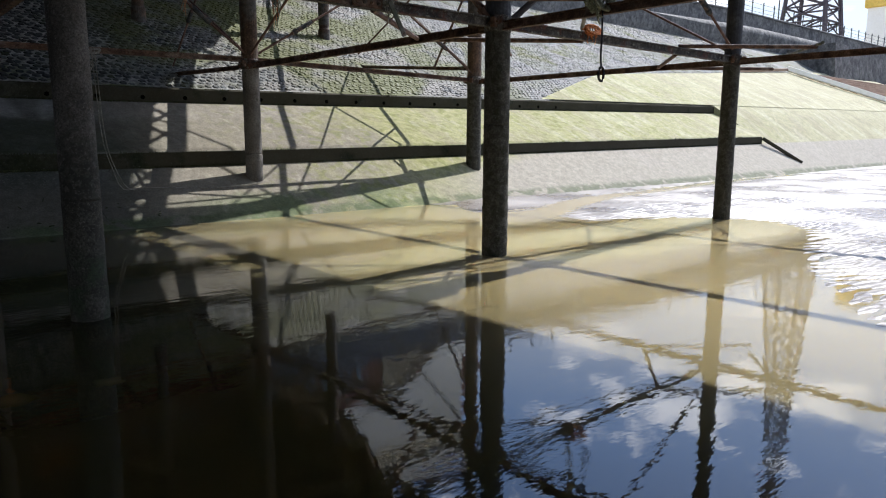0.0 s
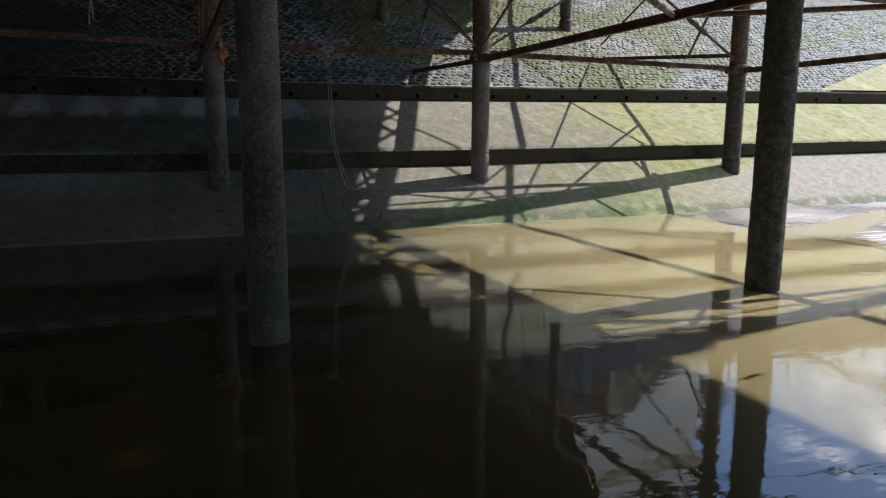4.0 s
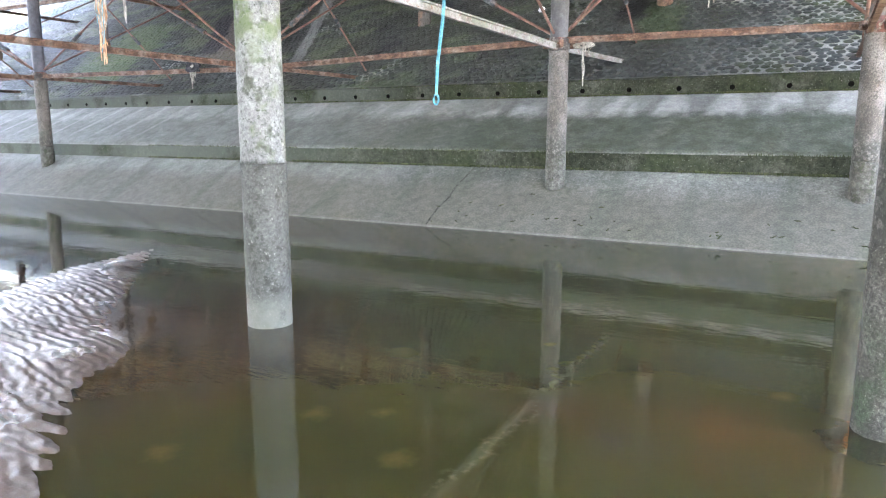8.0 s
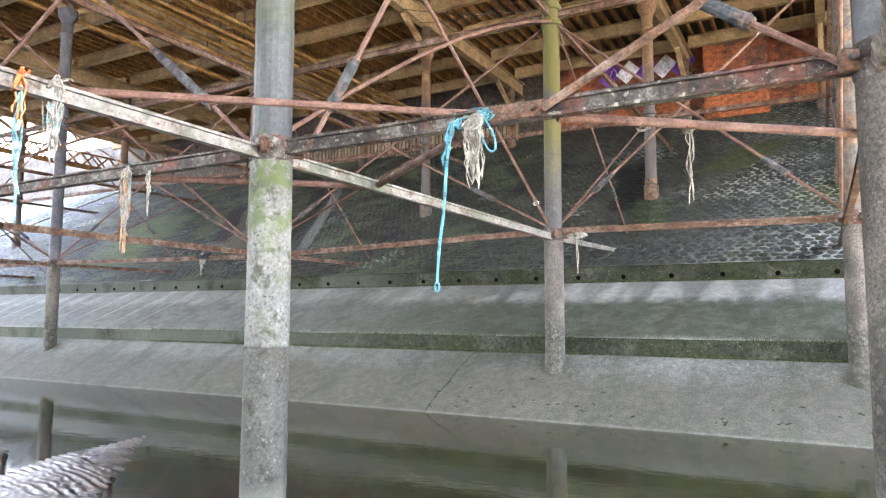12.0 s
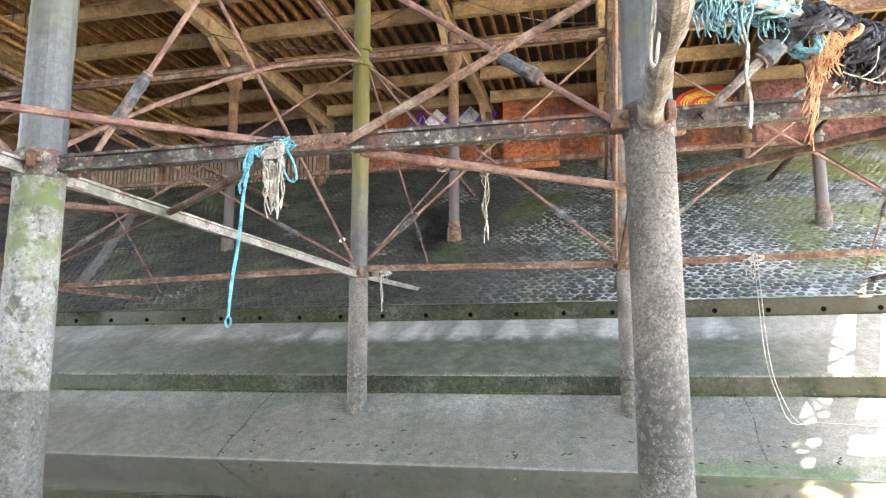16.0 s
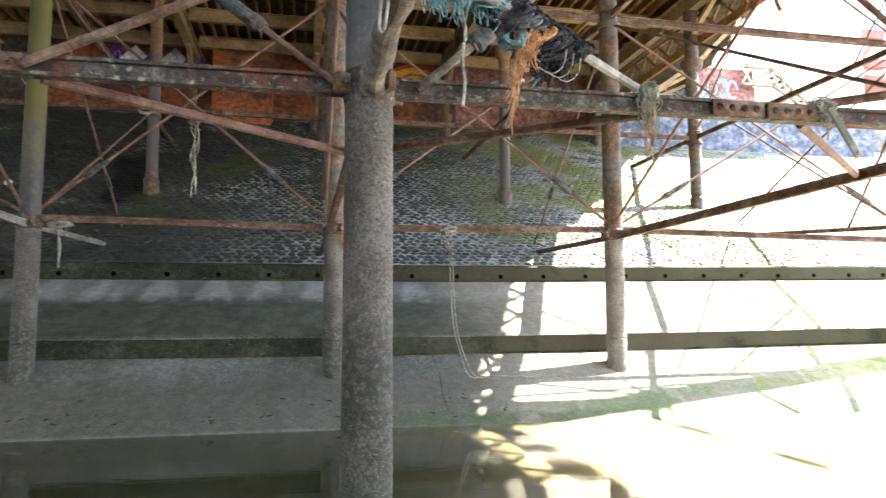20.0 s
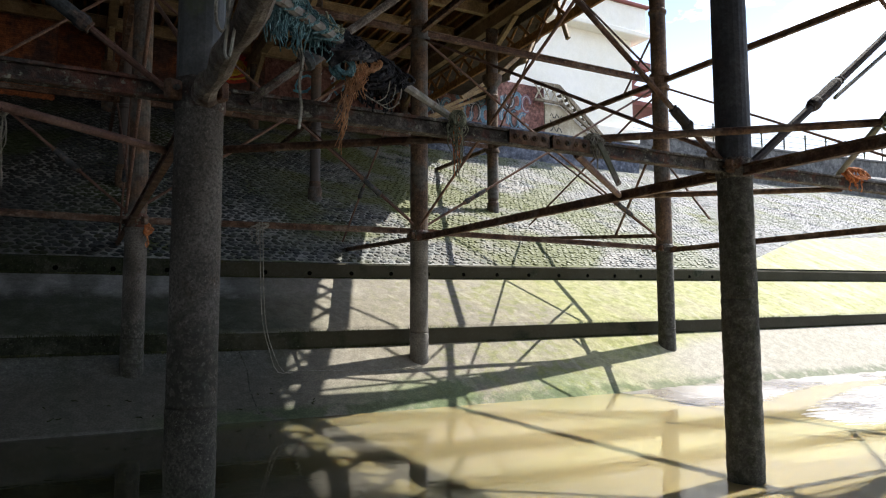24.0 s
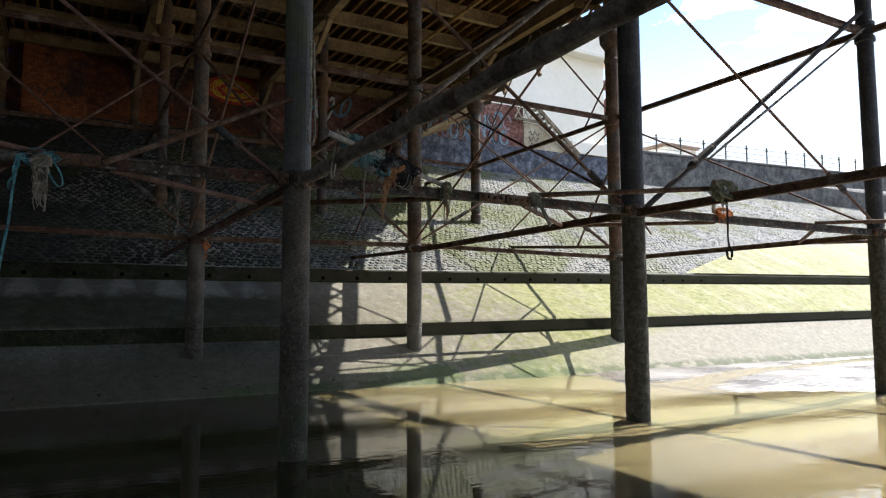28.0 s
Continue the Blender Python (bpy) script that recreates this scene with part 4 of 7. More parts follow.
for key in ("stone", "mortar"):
    # near-black run: a recess in shadow, painted onto the stone
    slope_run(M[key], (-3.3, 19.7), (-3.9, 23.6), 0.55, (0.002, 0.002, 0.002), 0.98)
    slope_run(M[key], (-13.2, 18.4), (-17.2, 25.8), 0.24, (0.18, 0.185, 0.19), 0.5)
    slope_run(M[key], (-16.6, 18.6), (-21.0, 26.0), 1.3, (0.115, 0.098, 0.088), 0.5)
    slope_run(M[key], (-14.3, 19.0), (-17.8, 25.5), 0.5, (0.014, 0.016, 0.015), 0.9)
    slope_run(M[key], (-18.0, 19.4), (-20.9, 23.2), 0.45, (0.012, 0.011, 0.016), 0.92)
    slope_run(M[key], (-22.0, 17.5), (-25.0, 23.0), 1.6, (0.06, 0.088, 0.03), 0.6)
    slope_run(M[key], (-1.4, 22.2), (-0.1, 24.6), 0.75, (0.04, 0.054, 0.012), 0.7)
    slope_run(M[key], (-2.5, 18.2), (-2.8, 20.6), 0.5, (0.026, 0.04, 0.014), 0.65)
slope_run(M["mortar"], (-0.9, 20.2), (0.7, 23.0), 0.8, (0.33, 0.33, 0.3), 0.7)
tint_along(M["column_grey"], [(3.5, 5.2, 2.2, 0.44, (0.05, 0.058, 0.02), 0.75)], "Z")
tint_along(M["column_back"], [(9.2, 7.4, 1.5, 0.25, (0.058, 0.056, 0.058), 0.85)], "Z")
tint_along(M["column_algae"], [(3.3, 5.2, 1.5, 0.3, (0.062, 0.056, 0.009), 0.95)], "Z")
tint_along(M["column_pale"], [(2.0, 2.6, 6.0, 0.46, (0.055, 0.076, 0.022), 0.92), (1.9, 2.9, 7.0, 0.55, (0.07, 0.075, 0.05), 0.7)], "Z")
tint_along(M["column_pale"], [(-3.0, -2.93, 5.0, 0.52, (0.07, 0.09, 0.035), 0.45)], "X")
tint_along(M["riser"], [(1.5, 5.0, 1.2, 0.3, (0.052, 0.046, 0.031), 0.65), (-6.0, -11.0, 0.8, 0.34, (0.085, 0.094, 0.08), 0.5)])
tint_along(M["column_mid"], [(2.0, 1.4, 9.0, 0.47, (0.05, 0.052, 0.042), 0.85), (1.8, 1.2, 22.0, 0.42, (0.024, 0.025, 0.018), 0.9), (1.2, 1.0, 5.0, 0.3, (0.048, 0.045, 0.036), 0.7), (10.0, 9.0, 42.0, 0.5, (0.03, 0.029, 0.024), 0.65), (10.0, 9.0, 45.0, 0.58, (0.19, 0.18, 0.163), 0.5)], "Z")
tint_along(M["column_grit"], [(0.75, 0.45, 4.0, 0.47, (0.028, 0.048, 0.022), 0.65), (10.0, 9.0, 48.0, 0.5, (0.018, 0.018, 0.013), 0.65), (10.0, 9.0, 50.0, 0.6, (0.12, 0.115, 0.1), 0.45)], "Z")
tint_along(M["column_base"], [(10.0, 9.0, 34.0, 0.52, (0.02, 0.02, 0.015), 0.55), (0.35, 0.1, 6.0, 0.3, (0.088, 0.09, 0.072), 0.7)], "Z")
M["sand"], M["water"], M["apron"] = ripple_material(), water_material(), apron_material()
M["brick"] = brick_material("flaking_orange_brickwork", (0.26, 0.083, 0.028), 0.55)
M["brick_worn"] = brick_material("worn_reddish_brickwork", (0.2, 0.066, 0.025), 0.5)


# ---- mesh helpers ----
STRANDS = ("blue_rag", "strand_tuft", "weed", "hanging_weed", "blue_fringe", "fray", "knot", "wrap", "orange_twine", "orange_tail", "pale_tail", "grey_tuft", "blue_wrap", "pale_strand", "orange_knot", "loose_end")


def part(name, bm, material, parent=None, label="", smooth=False):
    me = bpy.data.meshes.new(name)
    if smooth:
        for f in bm.faces:
            f.smooth = True
    bm.to_mesh(me)
    bm.free()
    me.materials.append(M[material])
    ob = new(name, me)
    if parent:
        ob.parent = parent
    if label:
        ob["label"] = label
    if name in STRANDS:
        ob["kind"] = "stuff"
    return ob


def thing(name, label, category, group="", kind="", at=(0, 0, 0)):
    ob = new(name)
    ob.location = at
    return tagged(ob, label, category, group, kind)


def add_box(bm, lo, hi, m=None, bevel=0.0):
    lo, hi = Vector(lo), Vector(hi)
    r = bmesh.ops.create_cube(bm, size=1.0, matrix=Matrix.LocRotScale((lo + hi) / 2, None, hi - lo))
    vs = r["verts"]
    if bevel:
        es = list({e for v in vs for e in v.link_edges})
        vs = list({v for f in bmesh.ops.bevel(bm, geom=es, offset=bevel, segments=1, affect="EDGES")["faces"] for v in f.verts} | {v for v in vs if v.is_valid})
    if m:
        bmesh.ops.transform(bm, matrix=m, verts=vs)
    return bm


def along(p, q):
    """A frame whose z runs from p to q, its x level."""
    p, q = Vector(p), Vector(q)
    z = (q - p).normalized()
    x = Vector((0, 0, 1)).cross(z)
    x = Vector((1, 0, 0)) if x.length < 1e-4 else x.normalized()
    y = z.cross(x)
    return Matrix((x, y, z)).transposed().to_4x4(), (q - p).length


def add_tube(bm, pts, r, seg=10, wobble=0.0, rng=random, caps=True):
    """A tube along points; r is a number or one for each point."""
    pts = [Vector(p) for p in pts]
    rings = []
    for i, p in enumerate(pts):
        d = (pts[min(i + 1, len(pts) - 1)] - pts[max(i - 1, 0)]).normalized()
        ref = Vector((0, 0, 1)) if abs(d.z) < 0.9 else Vector((1, 0, 0))
        x = ref.cross(d).normalized()
        y = d.cross(x)
        rad = r[i] if isinstance(r, (list, tuple)) else r
        rings.append([bm.verts.new(p + (x * math.cos(a) + y * math.sin(a)) * rad * (1 + wobble * (rng.random() - 0.5)))
                      for a in [2 * math.pi * k / seg for k in range(seg)]])
    for a, b in zip(rings, rings[1:]):
        for k in range(seg):
            bm.faces.new((a[k], a[(k + 1) % seg], b[(k + 1) % seg], b[k]))
    if caps:
        bm.faces.new(rings[0][::-1])
        bm.faces.new(rings[-1])
    return bm


def add_bar(bm, p, q, w, h, bevel=0.008):
    """A straight bar of section w (level) by h (upright) from p to q."""
    m, n = along(p, q)
    return add_box(bm, (-w / 2, -h / 2, 0), (w / 2, h / 2, n), Matrix.Translation(p) @ m, bevel)


def add_channel(bm, p, q, w, h, t=0.02):
    """A rolled channel or I section: web and two flanges."""
    m, n = along(p, q)
    m = Matrix.Translation(p) @ m
    add_box(bm, (-t / 2, -h / 2 + t, 0), (t / 2, h / 2 - t, n), m)
    add_box(bm, (-w / 2, h / 2 - t, 0), (w / 2, h / 2, n), m)
    add_box(bm, (-w / 2, -h / 2, 0), (w / 2, -h / 2 + t, n), m)
    return bm


def lathe(bm, profile, seg=24, at=(0, 0, 0), wobble=0.0, rng=random):
    rings = []
    for r, z in profile:
        rings.append([bm.verts.new((at[0] + r * (1 + wobble * (rng.random() - 0.5)) * math.cos(a), at[1] + r * (1 + wobble * (rng.random() - 0.5)) * math.sin(a), at[2] + z))
                      for a in [2 * math.pi * k / seg for k in range(seg)]])
    for a, b in zip(rings, rings[1:]):
        for k in range(seg):
            bm.faces.new((a[k], a[(k + 1) % seg], b[(k + 1) % seg], b[k]))
    bm.faces.new(rings[0][::-1])
    bm.faces.new(rings[-1])
    return bm


def sag(p, q, drop, n=8):
    p, q = Vector(p), Vector(q)
    return [p.lerp(q, i / n) - Vector((0, 0, drop * 4 * (i / n) * (1 - i / n))) for i in range(n + 1)]


# ---- plan: x runs along the shore, y inland ----
LINES = (-33.0, -25.2, -17.6, -10.0, -3.0, 1.45, 6.5, 12.9)
ROWS = (-8.2, -1.1, 6.0, 13.1, 20.6, 27.7)
TIE, UPPER, GIRDER, DECK = 3.05, 7.05, 11.1, 12.3
LATTICE = 10.15
WALL_Y = 29.0


def slope_z(y):
    """The height of the sea wall's slope."""
    pts = ((11.0, -0.45), (11.8, 0.0), (13.55, 0.95), (13.6, 1.31), (15.9, 2.32), (15.94, 2.68), (20.6, 4.9), (WALL_Y, 9.4))
    for (a, za), (b, zb) in zip(pts, pts[1:]):
        if y <= b:
            return za + (zb - za) * max(y - a, 0) / (b - a)
    return pts[-1][1]


# pool outline, as a distance-like function: negative inside
POOL = ((-60, -3.0), (-9.0, -1.5), (-6.3, 2.5), (-6.2, 5.5), (-6.75, 6.66), (-7.05, 8.05), (-5.4, 6.42), (-4.3, 5.3), (-3.4, 4.6), (-2.75, 4.0), (-1.95, 3.35), (-1.4, 1.5), (-2.5, -1.5), (-1.5, -4.0), (3.0, -3.6), (5.2, -1.0),
        (6.5, 1.3), (7.5, 1.92), (8.9, 2.76), (10.7, 3.5), (12.6, 4.2), (13.3, 5.2), (12.9, 6.3), (11.6, 7.1), (10.6, 7.5),
        (10.75, 8.3), (11.7, 8.75), (13.0, 9.35), (15.2, 10.1), (18.0, 10.35), (24.5, 11.2), (33.0, 11.5), (33.0, 11.8), (24.0, 11.7), (17.5, 10.95), (14.6, 10.7), (12.4, 10.0), (11.3, 9.55), (10.6, 9.5),
        (9.9, 9.9), (10.3, 10.8), (10.4, 12.2), (-60, 12.2))


def pool_depth(x, y):
    """Works on numbers and on arrays."""
    x, y = np.asarray(x, float), np.asarray(y, float)
    best, inside = np.full(x.shape, 1e9), np.zeros(x.shape, bool)
    for (ax, ay), (bx, by) in zip(POOL, POOL[1:] + POOL[:1]):
        dx, dy = bx - ax, by - ay
        t = np.clip(((x - ax) * dx + (y - ay) * dy) / (dx * dx + dy * dy), 0.0, 1.0)
        best = np.minimum(best, np.hypot(x - ax - t * dx, y - ay - t * dy))
        if dy:
            inside ^= ((ay > y) != (by > y)) & (x < ax + (y - ay) / dy * dx)
    return np.where(inside, -best, best)


def clamp(v):
    return min(1.0, max(0.0, v))


def ground_z(x, y, d=None):
    d = (float(pool_depth(x, y)) if d is None else d) + 0.05 * noise.noise((x * 0.7, y * 0.7, 0.0))
    spit = 0.045 * math.exp(-((x + 3.56) ** 2 + (y - 4.8) ** 2) / 0.16)
    ripple = 0.0
    beach = clamp((x - 5.0) / 1.5) * clamp((24.0 - x) / 5.0) * clamp((y + 1.0) / 1.5)
    if d > -0.8:
        wander = 0.2 * noise.noise((x * 0.8, y * 0.8, 7.0)) + 0.05 * noise.noise((x * 3.0, y * 3.0, 2.0))
        under = clamp((-1.0 - x) / 1.5) * clamp((x + 7.6) / 0.6) * clamp((8.5 - y) / 0.6) * clamp((y - 1.8) / 1.0)
        patchy = 0.75 + 0.9 * noise.noise((x * 2.2, y * 2.2, 5.0))
        if under:
            w = math.sin((0.2 * x + 0.98 * y + wander + 0.025 * noise.noise((x * 9.0, y * 9.0, 4.0))) * 2 * math.pi / 0.115)
            ripple = 0.0085 * patchy * under * (w - 0.3 * w * w)
        elif beach:
            w = math.sin((0.3 * x + 0.95 * y + 1.3 * wander) * 2 * math.pi / 0.23)
            ripple = 0.011 * patchy * beach * (w - 0.3 * w * w)
        ripple *= min(1.0, d / 0.8 + 1.0)
    if d < 0:
        return max(-0.5, (0.14 - 0.08 * beach) * d) + ripple * max(0.0, 1.0 + d / 0.8) + spit
    return 0.06 * (1 - math.exp(-d / (0.6 + 1.2 * beach))) + 0.025 * noise.noise((x * 0.4, y * 0.4, 3.0)) * min(1, d) + ripple + spit


def build_ground():
    """One sheet: fine near the pool, wide rings out to the horizon."""
    def steps(*stretches):
        out = []
        for lo, hi, step in stretches:
            n = int(round((hi - lo) / step))
            out += [lo + (hi - lo) * i / n for i in range(n)]
        return out
    far = (4, 12, 30, 80, 250, 900, 2400)
    xs = [-22 - f for f in far[::-1]] + steps((-22, -7.6, 0.2), (-7.6, -1.2, 0.027), (-1.2, 5.0, 0.2), (5.0, 20.0, 0.08), (20.0, 26.0, 0.2)) + [26] + [26 + f for f in far]
    ys = [-7 - f for f in far[::-1]] + steps((-7, -1, 0.2), (-1, 2.0, 0.06), (2.0, 8.4, 0.027), (8.4, 11.0, 0.06), (11.0, 12.4, 0.2)) + [12.4, 12.6]
    gx, gy = np.meshgrid(xs, ys)
    depth = pool_depth(gx, gy)
    verts, faces = [], []
    for j, y in enumerate(ys):
        for i, x in enumerate(xs):
            z = ground_z(x, y, float(depth[j, i])) if -24 <= x <= 36 and -12 <= y else 0.06
            verts.append((x, y, z if y < 12.5 else -0.3))
    n = len(xs)
    for j in range(len(ys) - 1):
        for i in range(n - 1):
            faces.append((j * n + i, j * n + i + 1, (j + 1) * n + i + 1, (j + 1) * n + i))
    me = bpy.data.meshes.new("ground")
    me.from_pydata(verts, [], faces)
    me.polygons.foreach_set("use_smooth", [True] * len(me.polygons))
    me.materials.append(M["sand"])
    tagged(new("ground", me), "wet brown beach sand with wave ripples", "sand", kind="structure")


def build_water():
    bm = bmesh.new()
    bmesh.ops.create_grid(bm, x_segments=4, y_segments=4, size=0.5, matrix=Matrix.LocRotScale((-10, 3.5, 0), None, (100, 19, 1)))
    ob = part("water", bm, "water")
    tagged(ob, "still murky pool of sea water under the pier", "water", kind="structure")


def dip(x):
    """Lowers the promenade and its wall towards the pier, to fit the camera's view."""
    return -1.0 * min(1.0, max(0.0, (62.0 - x) / 30.0))


def rise(x, y):
    """Lifts the sea wall a little towards the open beach, to fit the camera's view."""
    return 0.0125 * max(0.0, x - 5.0) * min(1.0, max(0.0, (y - 12.2) / 1.3)) * min(1.0, max(0.0, (26.0 - y) / 8.0))


def extrude_profile(bm, profile, x0, x1, step=3.0, lift=None):
    lift = lift or rise
    n = max(1, int((x1 - x0) / step))
    cols = [[bm.verts.new((x0 + (x1 - x0) * i / n, y, z + lift(x0 + (x1 - x0) * i / n, y))) for y, z in profile] for i in range(n + 1)]
    for a, b in zip(cols, cols[1:]):
        for k in range(len(profile) - 1):
            bm.faces.new((a[k], b[k], b[k + 1], a[k + 1]))
    bm.faces.new(cols[0])
    bm.faces.new(cols[-1][::-1])


APRON_END, UPPER_END = 31.2, 31.3
CRACKS = ((((-4.76, 13.5), (-4.8, 13.2), (-4.84, 12.9), (-4.82, 12.6), (-4.88, 12.3), (-4.87, 11.85)), 0.04), (((3.27, 13.5), (3.3, 13.0), (3.24, 12.5), (3.27, 11.95)), 0.022),
          (((8.6, 13.5), (8.63, 12.9), (8.58, 12.3)), 0.012))


def build_apron():
    root = thing("sea_wall_apron", "stepped concrete sea wall apron with algae", "sea wall", kind="structure")
    bm = bmesh.new()
    extrude_profile(bm, [(10.6, -0.7), (11.8, 0.0), (13.55, 0.95), (13.55, -0.7)], -90, 60)
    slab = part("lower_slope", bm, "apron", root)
    for pts, w in CRACKS:
        bm = bmesh.new()
        prev = None
        for x, y in pts:
            pair = [bm.verts.new((x + d, y, slope_z(y) + 0.004)) for d in (-w / 2, w / 2)]
            if prev:
                bm.faces.new((prev[0], prev[1], pair[1], pair[0]))
            prev = pair
        part("crack", bm, "crack", slab, "dark weed-filled crack")
    bm = bmesh.new()
    extrude_profile(bm, [(13.551, -0.7), (13.551, 0.94), (13.56, 1.25), (13.62, 1.31), (15.93, 2.33), (15.93, -0.7)], -90, APRON_END)
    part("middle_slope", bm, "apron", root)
    bm = bmesh.new()
    extrude_profile(bm, [(13.552, -0.7), (13.552, 0.95), (15.2, 2.2), (15.9, 2.66), (16.95, 3.05), (16.95, -0.7)], APRON_END, 60)
    part("end_slope", bm, "apron", root)
    bm = bmesh.new()
    extrude_profile(bm, [(13.555, 0.94), (13.535, 0.94), (13.535, 1.24), (13.555, 1.24)], -90, APRON_END + 0.01)
    part("lower_riser", bm, "riser", root, "dark algae-covered riser")
    bm = bmesh.new()
    add_bar(bm, (APRON_END, 13.5, 1.5), (32.75, 12.35, 0.42), 0.12, 0.14, 0.02)
    part("raking_end", bm, "riser", root, "dark sloping end of the riser")
    bm = bmesh.new()
    extrude_profile(bm, [(16.35, 2.2), (15.9, 2.2), (15.9, 2.62), (15.94, 2.66), (16.35, 2.67)], -90, UPPER_END)
    riser = part("upper_riser", bm, "riser", root, "dark riser with drain holes")
    me = None
    for i in range(-24, 20):
        x = 1.363 + 0.963 * i - 5.778 + 5.778
        # no bore is cut: a flat black disc paints the dark of the drain
        bm = bmesh.new()
        lathe(bm, [(0.048, 0.0), (0.048, 0.014)], 12)
        if me is None:
            ob = part("drain_hole", bm, "hole", riser)
            me = ob.data
        else:
            bm.free()
            ob = new("drain_hole", me)
            ob.parent = riser
        ob.matrix_basis = pose(x, 15.898, 2.43 + rise(x, 15.9), 90)
    bm = bmesh.new()
    extrude_profile(bm, [(15.94, -0.7), (15.94, 2.6), (16.3, 2.66), (18.0, 3.514), (20.6, 4.82), (23.0, 6.106), (26.0, 7.713), (WALL_Y, 9.32), (WALL_Y + 0.3, 9.32), (WALL_Y + 0.3, -0.7)], -90, 75)
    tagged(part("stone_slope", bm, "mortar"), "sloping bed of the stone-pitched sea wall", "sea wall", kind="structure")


STOUT = {(4, 2): (0.178, 0.168), (6, 2): (0.165, 0.168), (6, 3): (0.17, 0.17), (7, 3): (0.19, 0.188), (7, 4): (0.19, 0.188)}     # casing and shaft radius
SHIFT = {(6, 2): 0.045, (5, 3): 0.11, (4, 4): 0.15, (5, 4): 0.25, (6, 4): 0.27}


def rough_shaft(bm, r0, r1, z0, z1, rng, depth=0.02, seg=40, step=0.035):
    """A shaft crusted with barnacles: close rings whose radius wanders."""
    n = max(4, int((z1 - z0) / step))
    seed = rng.random() * 50
    rings = []
    for i in range(n + 1):
        z = z0 + (z1 - z0) * i / n
        r = r0 + (r1 - r0) * i / n
        ring = []
        for k in range(seg):
            a = 2 * math.pi * k / seg
            p = Vector((math.cos(a), math.sin(a), z / r)) * 1.6 + Vector((seed, 0, 0))
            rr = r * (1 + depth * (noise.noise(p * 1.3) + 0.9 * noise.noise(p * 6.0) + 0.5 * (rng.random() - 0.5)))
            ring.append(bm.verts.new((rr * math.cos(a), rr * math.sin(a), z)))
        rings.append(ring)
    for a, b in zip(rings, rings[1:]):
        for k in range(seg):
            bm.faces.new((a[k], a[(k + 1) % seg], b[(k + 1) % seg], b[k]))
    bm.faces.new(rings[0][::-1])
    bm.faces.new(rings[-1])
    return bm


def build_riser_weed():
    """Short weed along the edges of the two risers."""
    rng = random.Random(41)
    verts, faces = [], []

    def tuft(base, tip, r):
        o = len(verts)
        for k in range(3):
            a = 2.1 * k
            verts.append((base[0] + r * math.cos(a), base[1] - 0.01 + r * 0.6 * math.sin(a), base[2]))
        verts.append(tip)
        faces.extend(((o, o + 1, o + 3), (o + 1, o + 2, o + 3), (o + 2, o, o + 3)))

    for y, low, high, end in ((13.53, 0.96, 1.25, APRON_END), (15.895, 2.33, 2.64, UPPER_END)):
        x = -14.0
        while x < end:
            lift = rise(x, y)
            if noise.noise((x * 1.3, y, 0.0)) > -0.25:
                n = rng.uniform(0.02, 0.07)
                tuft((x, y, low + lift + 0.02), (x + rng.uniform(-0.02, 0.02), y - 0.02, low + lift - n), rng.uniform(0.008, 0.02))
            if noise.noise((x * 1.1, y, 9.0)) > 0.0:
                n = rng.uniform(0.01, 0.045)
                tuft((x, y + 0.03, high + lift - 0.01), (x + rng.uniform(-0.02, 0.02), y + 0.02, high + lift + n), rng.uniform(0.008, 0.018))
            x += rng.uniform(0.015, 0.04)
    me = bpy.data.meshes.new("riser_weed")
    me.from_pydata(verts, [], faces)
    me.materials.append(M["weed"])
    tagged(new("riser_weed", me), "short dark weed fringing the edges of the concrete risers", "seaweed", kind="stuff")


